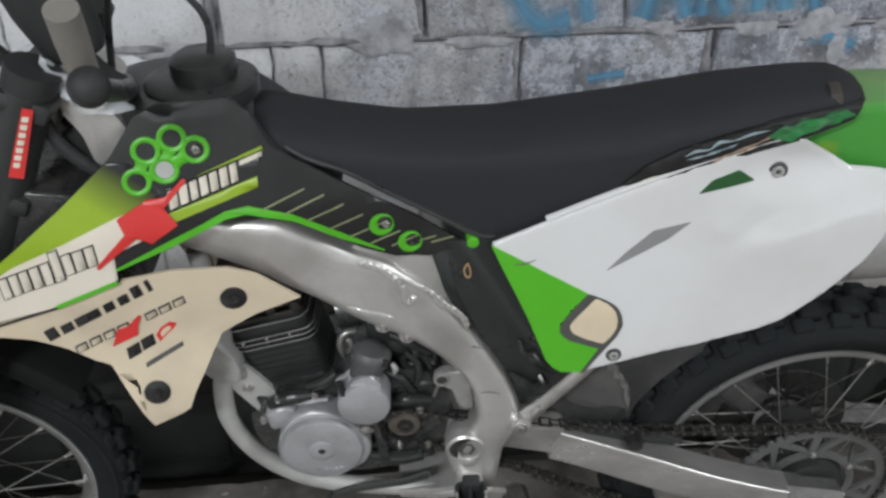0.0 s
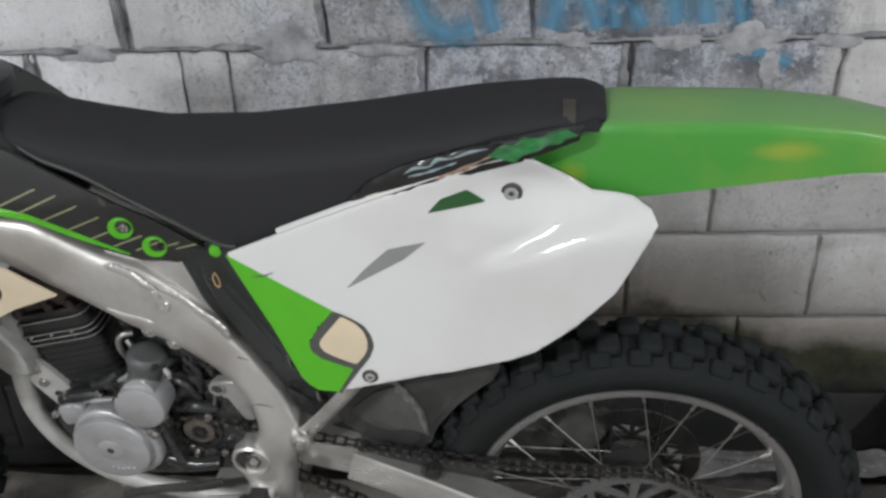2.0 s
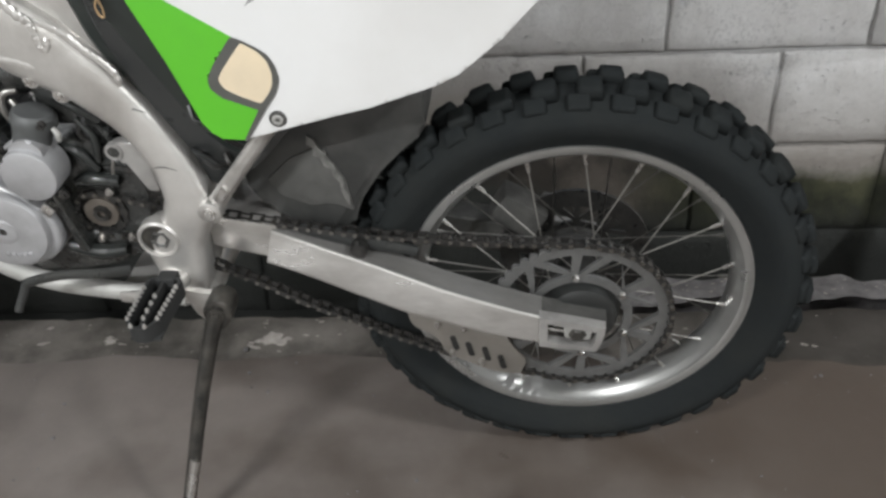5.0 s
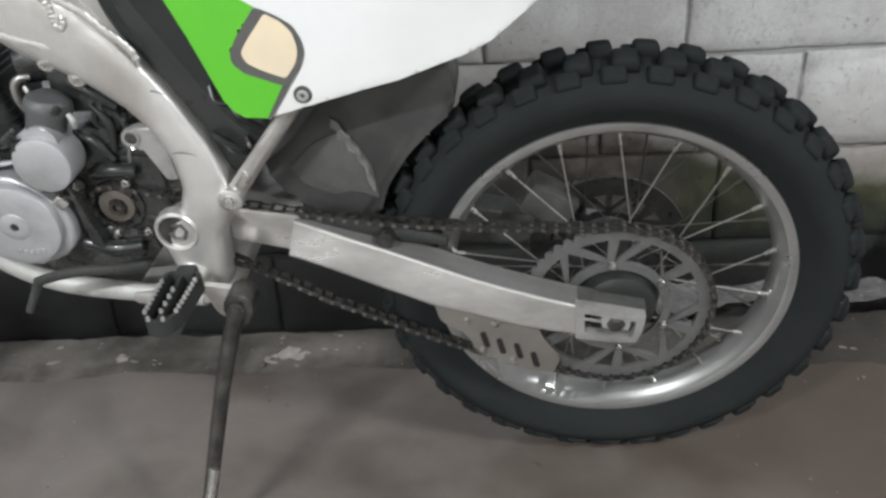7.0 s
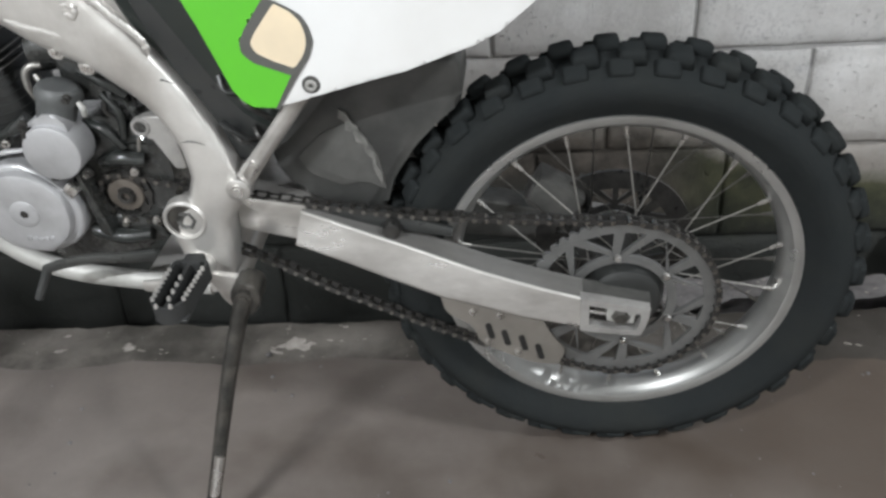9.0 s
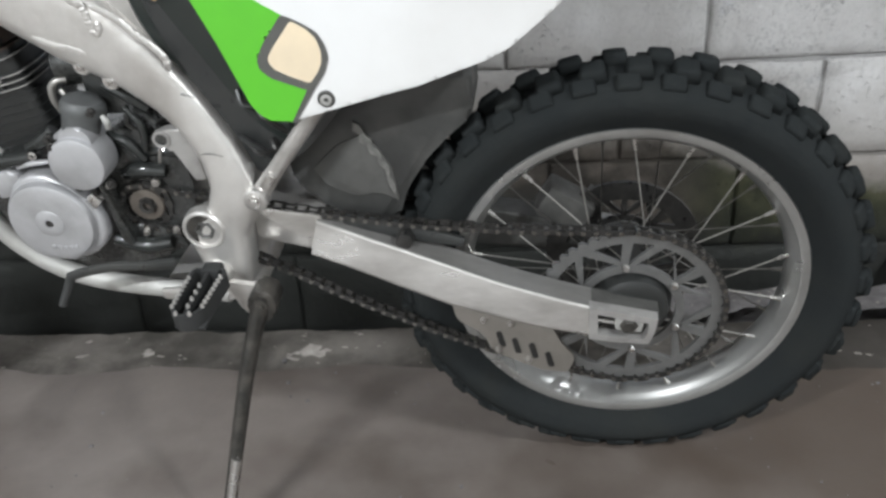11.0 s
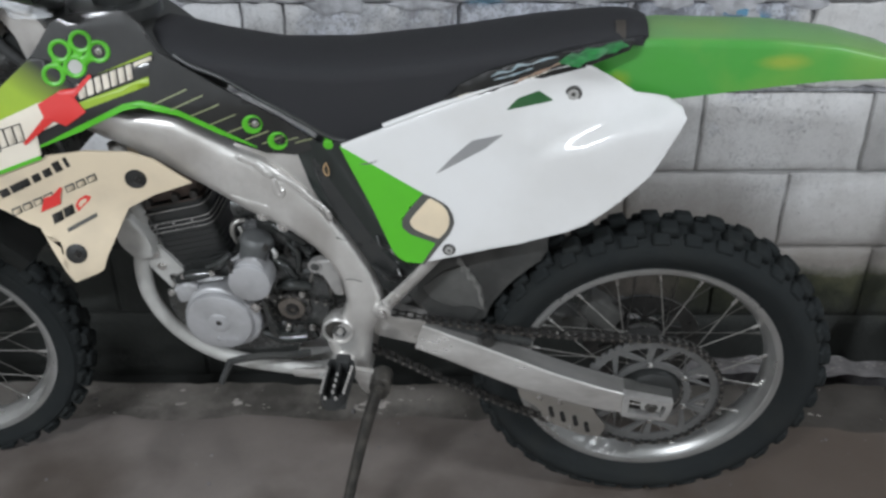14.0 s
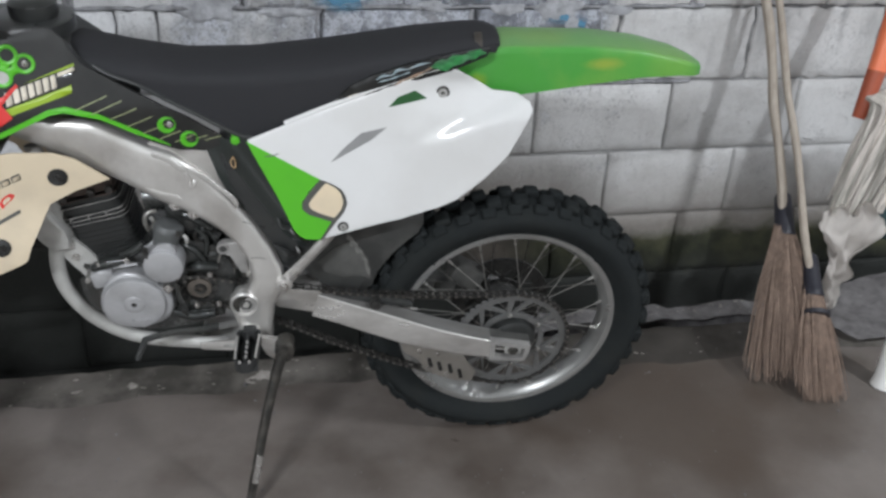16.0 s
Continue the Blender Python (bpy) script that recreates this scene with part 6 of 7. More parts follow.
bpart("starter_neck", bm, CASE, engine)
bm = bmesh.new()
tube(bm, [(-0.697, -0.080, 0.275), (-0.692, -0.077, 0.292), (-0.6905, -0.076, 0.296), (-0.688, -0.074, 0.303), (-0.686, -0.073, 0.312), (-0.685, -0.072, 0.317), (-0.684, -0.072, 0.320)], [0.023, 0.024, 0.0255, 0.0285, 0.0275, 0.024, 0.015], 26, 1)
bpart("starter_motor", bm, material("dull dark grey casting", (0.085, 0.088, 0.088), 0.5, second=(0.055, 0.058, 0.057), scale=24, bump=0.1, bump_scale=60), engine)
bm = bmesh.new()
tube(bm, [(-0.659, -0.086, 0.300), (-0.654, -0.088, 0.292), (-0.656, -0.086, 0.282)], [0.003, 0.0042, 0.003], 8, 3)
bpart("starter_clip", bm, DULL_ALU, engine)
bolt(-0.668, -0.094, 0.308, 0.006, engine, DARK_STEEL)
bolt(-0.727, -0.106, 0.268, 0.006, engine, DARK_STEEL)
for x, z in ((-0.731, 0.277), (-0.667, 0.210), (-0.712, 0.206)):
    bolt(x, -0.101, z, 0.006, engine, DARK_STEEL)
bm = bmesh.new()
prism(bm, rounded([(-0.845, 0.212), (-0.820, 0.226), (-0.800, 0.222), (-0.800, 0.190), (-0.838, 0.180)], 0.008), -0.092, -0.060, 0.005)
bpart("cover_lug", bm, CASE, engine)
bm = bmesh.new()
prism(bm, rounded([(-0.694, 0.200), (-0.688, 0.200), (-0.678, 0.150), (-0.668, 0.112), (-0.672, 0.104), (-0.684, 0.112), (-0.688, 0.150)], 0.002), -0.090, -0.066, 0.002)
bpart("chain_case_rim", bm, ENGINE_BLACK, engine)
bpart("case_step", disc((-0.700, 0.184), 0.012, -0.1025, -0.09, 0.002, 4), STEEL, engine)
GLOSS = material("oily glossy black", (0.018, 0.020, 0.019), 0.12, second=(0.03, 0.031, 0.03), scale=25, rough_var=0.08, bump=0.12, bump_scale=30)
# oily black castings, pipes and bolts round the cases
for pts, r0 in (([(-0.836, -0.078, 0.222), (-0.812, -0.082, 0.236), (-0.776, -0.080, 0.240)], 0.012), ([(-0.780, -0.074, 0.250), (-0.756, -0.078, 0.262), (-0.738, -0.074, 0.276)], 0.010),
                ([(-0.664, -0.066, 0.206), (-0.640, -0.070, 0.214), (-0.606, -0.068, 0.210)], 0.011), ([(-0.672, -0.060, 0.262), (-0.648, -0.066, 0.252), (-0.630, -0.066, 0.226)], 0.007),
                ([(-0.640, -0.062, 0.300), (-0.622, -0.066, 0.276), (-0.626, -0.066, 0.240)], 0.006), ([(-0.660, -0.058, 0.330), (-0.634, -0.064, 0.318), (-0.610, -0.060, 0.296)], 0.008),
                ([(-0.700, -0.078, 0.110), (-0.660, -0.080, 0.100), (-0.620, -0.078, 0.104)], 0.012)):
    bm = bmesh.new()
    tube(bm, pts, [r0 * 0.8, r0, r0 * 0.8], 12, 5)
    bpart("casting", bm, GLOSS, engine)
bm = bmesh.new()
tube(bm, [(-0.800, -0.084, 0.226), (-0.778, -0.088, 0.234), (-0.752, -0.086, 0.236)], [0.003, 0.0045, 0.003], 8, 4)
bpart("case_edge", bm, CASE, engine)
bm = bmesh.new()
tube(bm, [(-0.750, -0.076, 0.262), (-0.728, -0.080, 0.272), (-0.716, -0.078, 0.284)], [0.0025, 0.004, 0.0025], 8, 4)
bpart("case_edge", bm, CASE, engine)
for x, y, z in ((-0.846, -0.094, 0.206), (-0.822, -0.086, 0.238), (-0.770, -0.088, 0.246), (-0.684, -0.080, 0.196), (-0.655, -0.074, 0.118), (-0.612, -0.074, 0.122), (-0.622, -0.074, 0.196)):
    bolt(x, y, z, 0.0055, engine)
# cylinder with fins, leaning forward
CYL = Matrix.Translation((-0.800, 0, 0.250)) @ Matrix.Rotation(radians(-14), 4, "Y")


def engine_block(size, centre, bevel):
    bm = bmesh.new()
    box(bm, centre, size, (0, 0, 0), bevel)
    bm.transform(CYL)
    return bm


def round_plate(wide, deep, r, low, high, at=(0.0, -0.004)):
    """A plate with well-rounded corners, square to the cylinder's axis."""
    bm = bmesh.new()
    ring = rounded([(-wide / 2, -deep / 2), (wide / 2, -deep / 2), (wide / 2, deep / 2), (-wide / 2, deep / 2)], r, 6)
    a = [bm.verts.new((at[0] + x, at[1] + y, low)) for x, y in ring]
    b = [bm.verts.new((at[0] + x, at[1] + y, high)) for x, y in ring]
    bm.faces.new(a[::-1])
    bm.faces.new(b)
    for k in range(len(a)):
        bm.faces.new((a[k - 1], a[k], b[k], b[k - 1]))
    bm.transform(CYL)
    return bm


bpart("cylinder", round_plate(0.113, 0.099, 0.020, -0.005, 0.120, (-0.003, -0.004)), CYL_BLACK, engine)
for k in range(6):
    bpart("fin", round_plate(0.1165, 0.1025, 0.021, 0.0025 + 0.0108 * k, 0.0046 + 0.0108 * k, (-0.003, -0.004)), CYL_BLACK, engine)
FIN_METAL = material("scraped fin metal", (0.50, 0.485, 0.465), 0.4, metal=0.35, second=(0.20, 0.195, 0.19), scale=18, amount=0.9)
for h in (0.0690, 0.0775, 0.0860, 0.1075):
    bpart("fin", round_plate(0.121, 0.1085, 0.020, h - 0.0015, h + 0.0013, (-0.003, -0.004)), CYL_BLACK, engine)
    bpart("fin_edge", round_plate(0.1216, 0.1092, 0.0203, h - 0.0007, h + 0.0007, (-0.003, -0.004)), FIN_METAL, engine)
for x in (-0.046, -0.012, 0.022):
    bpart("fin_rib", engine_block((0.0035, 0.1070, 0.017), (x, -0.004, 0.0775), 0.001), CYL_BLACK, engine)
    bpart("fin_rib", engine_block((0.0040, 0.1080, 0.003), (x, -0.0045, 0.0818), 0.0008), FIN_METAL, engine)
HEAD_BROWN = material("heat-browned head metal", (0.060, 0.043, 0.036), 0.5, metal=0.3, second=(0.11, 0.075, 0.060), scale=22, amount=0.9, dirt=(0.02, 0.018, 0.016), dirt_scale=16, dirt_amount=0.7, bump=0.3, bump_scale=50)
bpart("cylinder_head", engine_block((0.120, 0.102, 0.055), (-0.003, 0, 0.148), 0.012), HEAD_BROWN, engine)
bpart("head_gasket", round_plate(0.119, 0.104, 0.018, 0.1170, 0.1195, (-0.003, -0.003)), HEAD_BROWN, engine)
for x in (-0.040, 0.012, 0.046):
    bm = disc((0, 0), 0.0075, -0.006, 0.006, 0.002, 12)
    bm.transform(CYL @ Matrix.Translation((x, -0.054, 0.128)))
    bpart("head_nut", bm, DARK_STEEL, engine)
bm = bmesh.new()
tube(bm, [(-0.708, -0.056, 0.336), (-0.720, -0.060, 0.336), (-0.728, -0.062, 0.328), (-0.730, -0.063, 0.312), (-0.726, -0.062, 0.294)], [0.0042, 0.0050, 0.0052, 0.0044, 0.0030], 12, 4)
bpart("oil_pipe", bm, DULL_WIRE, engine)
bm = bmesh.new()
tube(bm, [(-0.721, -0.055, 0.322), (-0.715, -0.058, 0.314), (-0.717, -0.058, 0.304), (-0.724, -0.056, 0.298)], 0.0042, 10, 4)
bpart("oil_pipe", bm, DULL_WIRE, engine)
# carburettor and wiring jumble behind the cylinder
bm = bmesh.new()
tube(bm, [(-0.735, -0.01, 0.340), (-0.60, -0.005, 0.355)], 0.030, 20, 1)
box(bm, (-0.665, -0.02, 0.320), (0.06, 0.06, 0.075), (0, 0, 0), 0.01)
carb = bpart("carburettor", bm, ENGINE_BLACK, label="dark carburettor behind the cylinder")
for k in range(7):
    r = random.Random(40 + k)
    p = [(-0.64 + 0.05 * r.random(), -0.045 - 0.02 * r.random(), 0.33 - 0.012 * k)]
    for j in range(3):
        p.append((p[-1][0] + 0.03 * (r.random() - 0.35), -0.045 - 0.025 * r.random(), p[-1][2] - 0.03 * r.random()))
    bm = bmesh.new()
    tube(bm, p, 0.0028 + 0.0015 * r.random(), 7, 5)
    bpart("hose", bm, BLACK if k % 3 else DARK_STEEL, carb)
bm = bmesh.new()
tube(bm, [(-0.640, -0.055, 0.232), (-0.610, -0.058, 0.236), (-0.582, -0.055, 0.230)], 0.008, 10, 4)
bpart("breather_pipe", bm, GLOSS, engine)
bm = bmesh.new()
prism(bm, rounded([(-0.672, 0.130), (-0.615, 0.118), (-0.600, 0.090), (-0.650, 0.078), (-0.690, 0.095)], 0.008), -0.070, -0.058, 0.003)
bpart("case_flange", bm, ENGINE_BLACK, engine)

# -- shift lever, peg, side stand
bm = bmesh.new()
tube(bm, [(-0.615, -0.100, 0.084), (-0.650, -0.118, 0.092), (-0.690, -0.126, 0.096), (-0.728, -0.129, 0.090), (-0.753, -0.130, 0.082)], [0.009, 0.0080, 0.0078, 0.0075, 0.0072], 10, 4, 0.7)
lever = bpart("shift_lever", bm, BLACK, label="black bent gear shift lever")
bm = bmesh.new()
tube(bm, [(-0.753, -0.128, 0.082), (-0.760, -0.133, 0.066), (-0.768, -0.140, 0.050), (-0.771, -0.143, 0.042)], [0.0068, 0.0062, 0.0058, 0.0058], 10, 3)
bpart("lever_tip", bm, BLACK, lever)
bm = bmesh.new()
prism(bm, rounded([(-0.575, 0.085), (-0.555, 0.092), (-0.532, 0.085), (-0.530, 0.066), (-0.55, 0.06), (-0.572, 0.066)], 0.006), -0.128, -0.085, 0.004)
bpart("peg_mount", bm, ALU)


def loop_band(bm, ring, thick, z0, z1):
    """An upright band of this thickness along a closed path in plan."""
    pts = [Vector((x, y)) for x, y in ring]
    n = len(pts)
    rows = []
    for k in range(n):
        t = (pts[(k + 1) % n] - pts[k - 1]).normalized()
        side = Vector((-t.y, t.x)) * thick / 2
        a, b = pts[k] + side, pts[k] - side
        rows.append([bm.verts.new(v) for v in ((*a, z0), (*b, z0), (*b, z1), (*a, z1))])
    for k in range(n):
        a, b = rows[k - 1], rows[k]
        for j in range(4):
            bm.faces.new((a[j], a[(j + 1) % 4], b[(j + 1) % 4], b[j]))
    return bm


bm = loop_band(bmesh.new(), rounded([(-0.573, -0.130), (-0.573, -0.214), (-0.562, -0.226), (-0.546, -0.226), (-0.535, -0.214), (-0.529, -0.130)], 0.008), 0.0045, 0.072, 0.097)
peg = bpart("foot_peg", bm, MATT_BLACK, label="toothed black steel foot peg")
bm = bmesh.new()
box(bm, (-0.5525, -0.176, 0.0865), (0.0045, 0.098, 0.020), (0, 0, 0), 0.001)
bpart("centre_bar", bm, MATT_BLACK, peg)
bm = bmesh.new()
box(bm, (-0.551, -0.176, 0.073), (0.040, 0.094, 0.004), (0, 0, 0), 0.001)
bpart("peg_floor", bm, MATT_BLACK, peg)
bm = bmesh.new()
box(bm, (-0.550, -0.126, 0.086), (0.026, 0.022, 0.026), (0, 0, 0), 0.004)
bpart("peg_hinge", bm, MATT_BLACK, peg)
TEETH = [(-0.5725, -0.152 - 0.0085 * k) for k in range(8)] + [(-0.5300 - 0.0006 * k, -0.150 - 0.0085 * k) for k in range(8)] + [(-0.5525, -0.168 - 0.014 * k) for k in range(4)] + [(-0.563, -0.225), (-0.545, -0.225)]
tooth = bmesh.new()
bmesh.ops.create_cone(tooth, cap_ends=True, segments=6, radius1=0.0030, radius2=0.0020, depth=0.005)
tooth_mesh = bpy.data.meshes.new("tooth")
tooth.to_mesh(tooth_mesh)
tooth.free()
# the teeth get pale alloy to stand for the glints on their steel
tooth_mesh.materials.append(ALU)
for x, y in TEETH:
    ob = new("tooth", tooth_mesh)
    ob.parent = peg
    ob.matrix_basis = UP @ Matrix.Translation((x, y, 0.0990))
bm = bmesh.new()
prism(bm, rounded([(-0.540, 0.075), (-0.505, 0.068), (-0.474, 0.066), (-0.468, 0.050), (-0.490, 0.040), (-0.508, 0.012), (-0.522, 0.030)], 0.006), -0.128, -0.118, 0.003)
bpart("stand_bracket", bm, ARM_ALU, label="pale alloy side stand bracket")
bm = bmesh.new()
tube(bm, [(-0.481, -0.140, 0.064), (-0.497, -0.155, 0.020), (-0.520, -0.180, -0.060), (-0.545, -0.215, -0.165), (-0.575, -0.265, -0.300), (-0.578, -0.270, -0.318)], [0.014, 0.0112, 0.0108, 0.0100, 0.0092, 0.0092], 12, 4)
stand = bpart("side_stand", bm, RUSTY, label="scuffed dark steel side stand")
bm = bmesh.new()
prism(bm, rounded([(-0.503, 0.060), (-0.492, 0.074), (-0.474, 0.076), (-0.462, 0.062), (-0.468, 0.036), (-0.484, 0.022), (-0.500, 0.028)], 0.006), -0.152, -0.116, 0.003)
bpart("stand_head", bm, RUSTY, stand)
bolt(-0.484, -0.154, 0.054, 0.010, stand, RUSTY)
bm = bmesh.new()
tube(bm, [(-0.543, -0.222, -0.168), (-0.556, -0.245, -0.225)], [0.0078, 0.0074], 10, 1)
bpart("bare_patch", bm, STEEL, stand, "paint worn to bright steel")
bm = bmesh.new()
box(bm, (-0.585, -0.278, -0.328), (0.060, 0.045, 0.008), (-6, 0, 20), 0.003)
bpart("stand_foot", bm, RUSTY, stand)

# -- front end: forks, clamps, bar, guards
for side in (-1, 1):
    y = side * 0.100
    bm = bmesh.new()
    tube(bm, [(-1.022, y, 0.735), (-1.165, y, 0.440)], 0.027, 22, 1)
    fork = bpart("fork_leg", bm, BLACK, label="dark fork leg with a red sticker" if side < 0 else "dark fork leg")
    bm = bmesh.new()
    tube(bm, [(-1.165, y, 0.440), (-1.395, y, -0.010)], 0.023, 18, 1)
    bpart("fork_slider", bm, BLACK, fork)
    bm = bmesh.new()
    tube(bm, [(-1.013, y, 0.752), (-1.024, y, 0.730)], 0.029, 22, 1)
    bpart("fork_cap", bm, MATT_BLACK, fork)
    if side < 0:
        bm = bmesh.new()
        sheet(bm, [(-1.025, 0.718), (-1.014, 0.715), (-1.048, 0.633), (-1.064, 0.636)], lambda x, z: y - 0.0275, 0.0010, 0.02)
        red = bpart("red_sticker", bm, RED, fork)
        for k in range(7):
            bm = bmesh.new()
            t = 0.12 + 0.11 * k
            sheet(bm, [(-1.0195 - 0.0375 * t + a, 0.7165 - 0.082 * t + b) for a, b in ((-0.0035, 0.002), (0.0035, 0.001), (0.001, -0.005), (-0.006, -0.004))], lambda x, z: y - 0.0288, 0.0006, 0.02)
            bpart("word_bar", bm, OFFWHITE, red)
for x, z in ((-1.030, 0.715), (-1.085, 0.600)):
    bm = bmesh.new()
    box(bm, (x, 0, z), (0.060, 0.250, 0.026), (0, 27, 0), 0.010)
    bpart("triple_clamp", bm, BLACK)
bm = bmesh.new()
prism(bm, rounded([(-1.004, 0.722), (-0.984, 0.713), (-0.950, 0.690), (-0.936, 0.662), (-0.950, 0.630), (-0.970, 0.600), (-0.984, 0.628), (-0.990, 0.664), (-1.010, 0.697)], 0.010), -0.084, 0.0, 0.010, 3)
bpart("frame_head", bm, ALU, label="bare aluminium frame casting at the steering head")
# crumpled clear film still wrapped round the clamp
bm = bmesh.new()
rings = []
for j in range(19):
    t = j / 18
    c = Vector((-0.988 + 0.030 * t, -0.088, 0.752 - 0.056 * t))
    ring = []
    for k in range(28):
        a = 2 * math.pi * k / 28
        out = 0.017 + 0.010 * t + 0.014 * noise.noise(Vector((math.cos(a) * 1.6, math.sin(a) * 1.6, t * 4.0))) + 0.006 * noise.noise(Vector((math.cos(a) * 5, math.sin(a) * 5, t * 9)))
        ring.append(bm.verts.new((c.x + out * math.cos(a), c.y + out * 0.6 * math.sin(a), c.z + 0.010 * math.sin(2 * a + 1) * (1 - t))))
    rings.append(ring)
for a, b in zip(rings, rings[1:]):
    for k in range(28):
        bm.faces.new((a[k - 1], a[k], b[k], b[k - 1]))
FILM = material("milky clear plastic film", (0.80, 0.82, 0.84), 0.16, second=(0.62, 0.64, 0.66), scale=30, amount=0.8, bump=0.4, bump_scale=40)
FILM.node_tree.nodes["Principled BSDF"].inputs["Alpha"].default_value = 0.42
bpart("plastic_wrap", bm, FILM, label="crumpled clear plastic film round the bar clamp", sharp=180)
bm = bmesh.new()
prism(bm, rounded([(-1.048, 0.697), (-1.017, 0.703), (-1.016, 0.679), (-1.034, 0.645), (-1.060, 0.626), (-1.060, 0.662)], 0.01), -0.078, -0.02, 0.012, 3)
bpart("clamp_casting", bm, ALU, label="grey alloy clamp at the steering head")
bm = bmesh.new()
tube(bm, [(-1.034, -0.080, 0.700), (-1.026, -0.086, 0.680), (-1.017, -0.088, 0.656), (-1.000, -0.088, 0.634), (-0.976, -0.086, 0.612)], 0.008, 10, 5)
bpart("throttle_cable", bm, MATT_BLACK)
bm = bmesh.new()
tube(bm, [(-0.902, -0.245, 0.793), (-0.915, -0.160, 0.750), (-0.950, -0.020, 0.692), (-1.010, 0.060, 0.705), (-1.045, 0.14, 0.80), (-1.075, 0.32, 0.92)], 0.0115, 14, 5)
bar = bpart("handlebar", bm, BLACK, label="black handlebar with a grey rubber grip")
bm = bmesh.new()
bmesh.ops.create_uvsphere(bm, u_segments=20, v_segments=12, radius=0.019, matrix=Matrix.Translation((-0.902, -0.245, 0.793)))
bpart("bar_end", bm, MATT_BLACK, bar)
bm = bmesh.new()
tube(bm, [(-0.924, -0.206, 0.850), (-0.929, -0.188, 0.812), (-0.934, -0.170, 0.776)], [0.0160, 0.0160, 0.0150], 18, 4)
bpart("grip", bm, material("grey worn rubber", (0.22, 0.205, 0.18), 0.7, second=(0.15, 0.14, 0.125), scale=20), bar, "grey worn rubber grip")
bm = bmesh.new()
tube(bm, [(-1.010, -0.060, 0.860), (-0.996, -0.055, 0.800), (-0.985, -0.050, 0.750), (-0.982, -0.050, 0.738)], [0.046, 0.044, 0.034, 0.016], 20, 4, 0.7)
bpart("lever_perch", bm, MATT_BLACK, bar)
bm = bmesh.new()
tube(bm, [(-0.982, -0.050, 0.745), (-0.965, -0.04, 0.715), (-0.945, -0.03, 0.692)], 0.012, 12, 3)
bpart("perch_clamp", bm, MATT_BLACK, bar)
bm = bmesh.new()
tube(bm, [(-1.09, -0.04, 0.760), (-1.045, -0.035, 0.700), (-0.985, -0.055, 0.620), (-0.965, -0.06, 0.585)], 0.010, 10, 5)
bpart("brake_hose", bm, BLACK)
bm = bmesh.new()
prism(bm, rounded([(-1.130, 0.620), (-0.975, 0.595), (-0.945, 0.470), (-1.120, 0.480)], 0.01), -0.115, 0.115, 0.01)
bpart("radiator", bm, ENGINE_BLACK, label="dark radiator between the shrouds")
ARC = [radians(40 + 72 * k / 24) for k in range(25)]
bm = bmesh.new()
beam(bm, [(-1.411 + 0.394 * math.cos(a), -0.020 + 0.394 * math.sin(a)) for a in ARC], [(-1.411 + 0.352 * math.cos(a), -0.020 + 0.352 * math.sin(a)) for a in ARC], -0.058, 0.058, 0.4, 16)
bpart("front_fender", bm, material("muddy dark fender", (0.0105, 0.0112, 0.0105), 0.8, second=(0.015, 0.0155, 0.0145), scale=14, amount=0.8, bump=0.5, bump_scale=30, spec=0.1, rough_var=0.05), label="mud-caked dark front mudguard over the tyre")


# ---- brooms, mop and clutter at the foot of the wall ----
def stick_broom(at, label, top, band, foot, spread, count, seed, tie=0.0):
    """A bundle of palm ribs bound round a bamboo handle."""
    r = random.Random(seed)
    root = thing("stick_broom", label, "broom", Matrix.Translation(at), "stick brooms by the wall")
    base = Vector(at)
    top, band, foot = (Vector(p) - base for p in (top, band, foot))
    bm = bmesh.new()
    n = 7
    tube(bm, [band.lerp(top, k / n) + Vector((0.004 * math.sin(k * 2.0 + seed), 0, 0)) for k in range(n + 1)], [(0.0125 if tie == 0 else 0.0098) + 0.0016 * (k % 2) for k in range(n + 1)], 10, 4)
    shaft = part("handle", bm, BAMBOO, root, "weathered bamboo pole")
    bm = bmesh.new()
    way = (foot - band).normalized()
    tube(bm, [band + way * -0.075, band + way * -0.06, band, band + way * 0.045, band + way * 0.05], [0.018, 0.023, 0.026, 0.031, 0.026], 14, 3)
    part("binding", bm, BINDING, root, "black rubber wrapped round the ribs")
    bm = bmesh.new()
    side = way.cross(Vector((0, 1, 0))).normalized()
    out = way.cross(side).normalized()
    for k in range(count):
        a, q = r.random() * 2 * math.pi, r.random() ** 0.5
        p0 = band + way * 0.01 + (side * math.cos(a) + out * math.sin(a)) * 0.024 * q
        length = r.uniform(0.86, 1.06)
        p2 = band + (foot - band) * length + side * math.cos(a) * spread * q * r.uniform(0.7, 1.35) + out * math.sin(a) * spread * 0.4 * q
        p2.z = max(p2.z, 0.004 - base.z)
        p1 = (p0 + p2) / 2 + side * r.uniform(-0.006, 0.006) + (side * math.cos(a)) * 0.006
        tube(bm, [p0, p1, p2], [0.0021, 0.0017, 0.0009], 4, 2)
    part("ribs", bm, BRISTLE, root, "dry brown palm ribs")
    if tie:
        bm = bmesh.new()
        mid = band + (foot - band) * tie
        tube(bm, [mid - way * 0.006, mid + way * 0.006], 0.024 + spread * tie * 0.8, 16, 1)
        part("tie", bm, BINDING, root)
    return root


stick_broom((1.40, 0.26, 0.0), "brown palm-rib stick broom with black binding, leaning on the wall", (1.405, 0.775, 1.02), (1.467, 0.470, 0.335), (1.402, 0.180, 0.01), 0.128, 430, 5)
stick_broom((1.50, 0.12, 0.0), "smaller brown palm-rib stick broom leaning beside the other", (1.440, 0.775, 1.00), (1.500, 0.330, 0.215), (1.436, 0.085, 0.01), 0.068, 340, 9, 0.30)


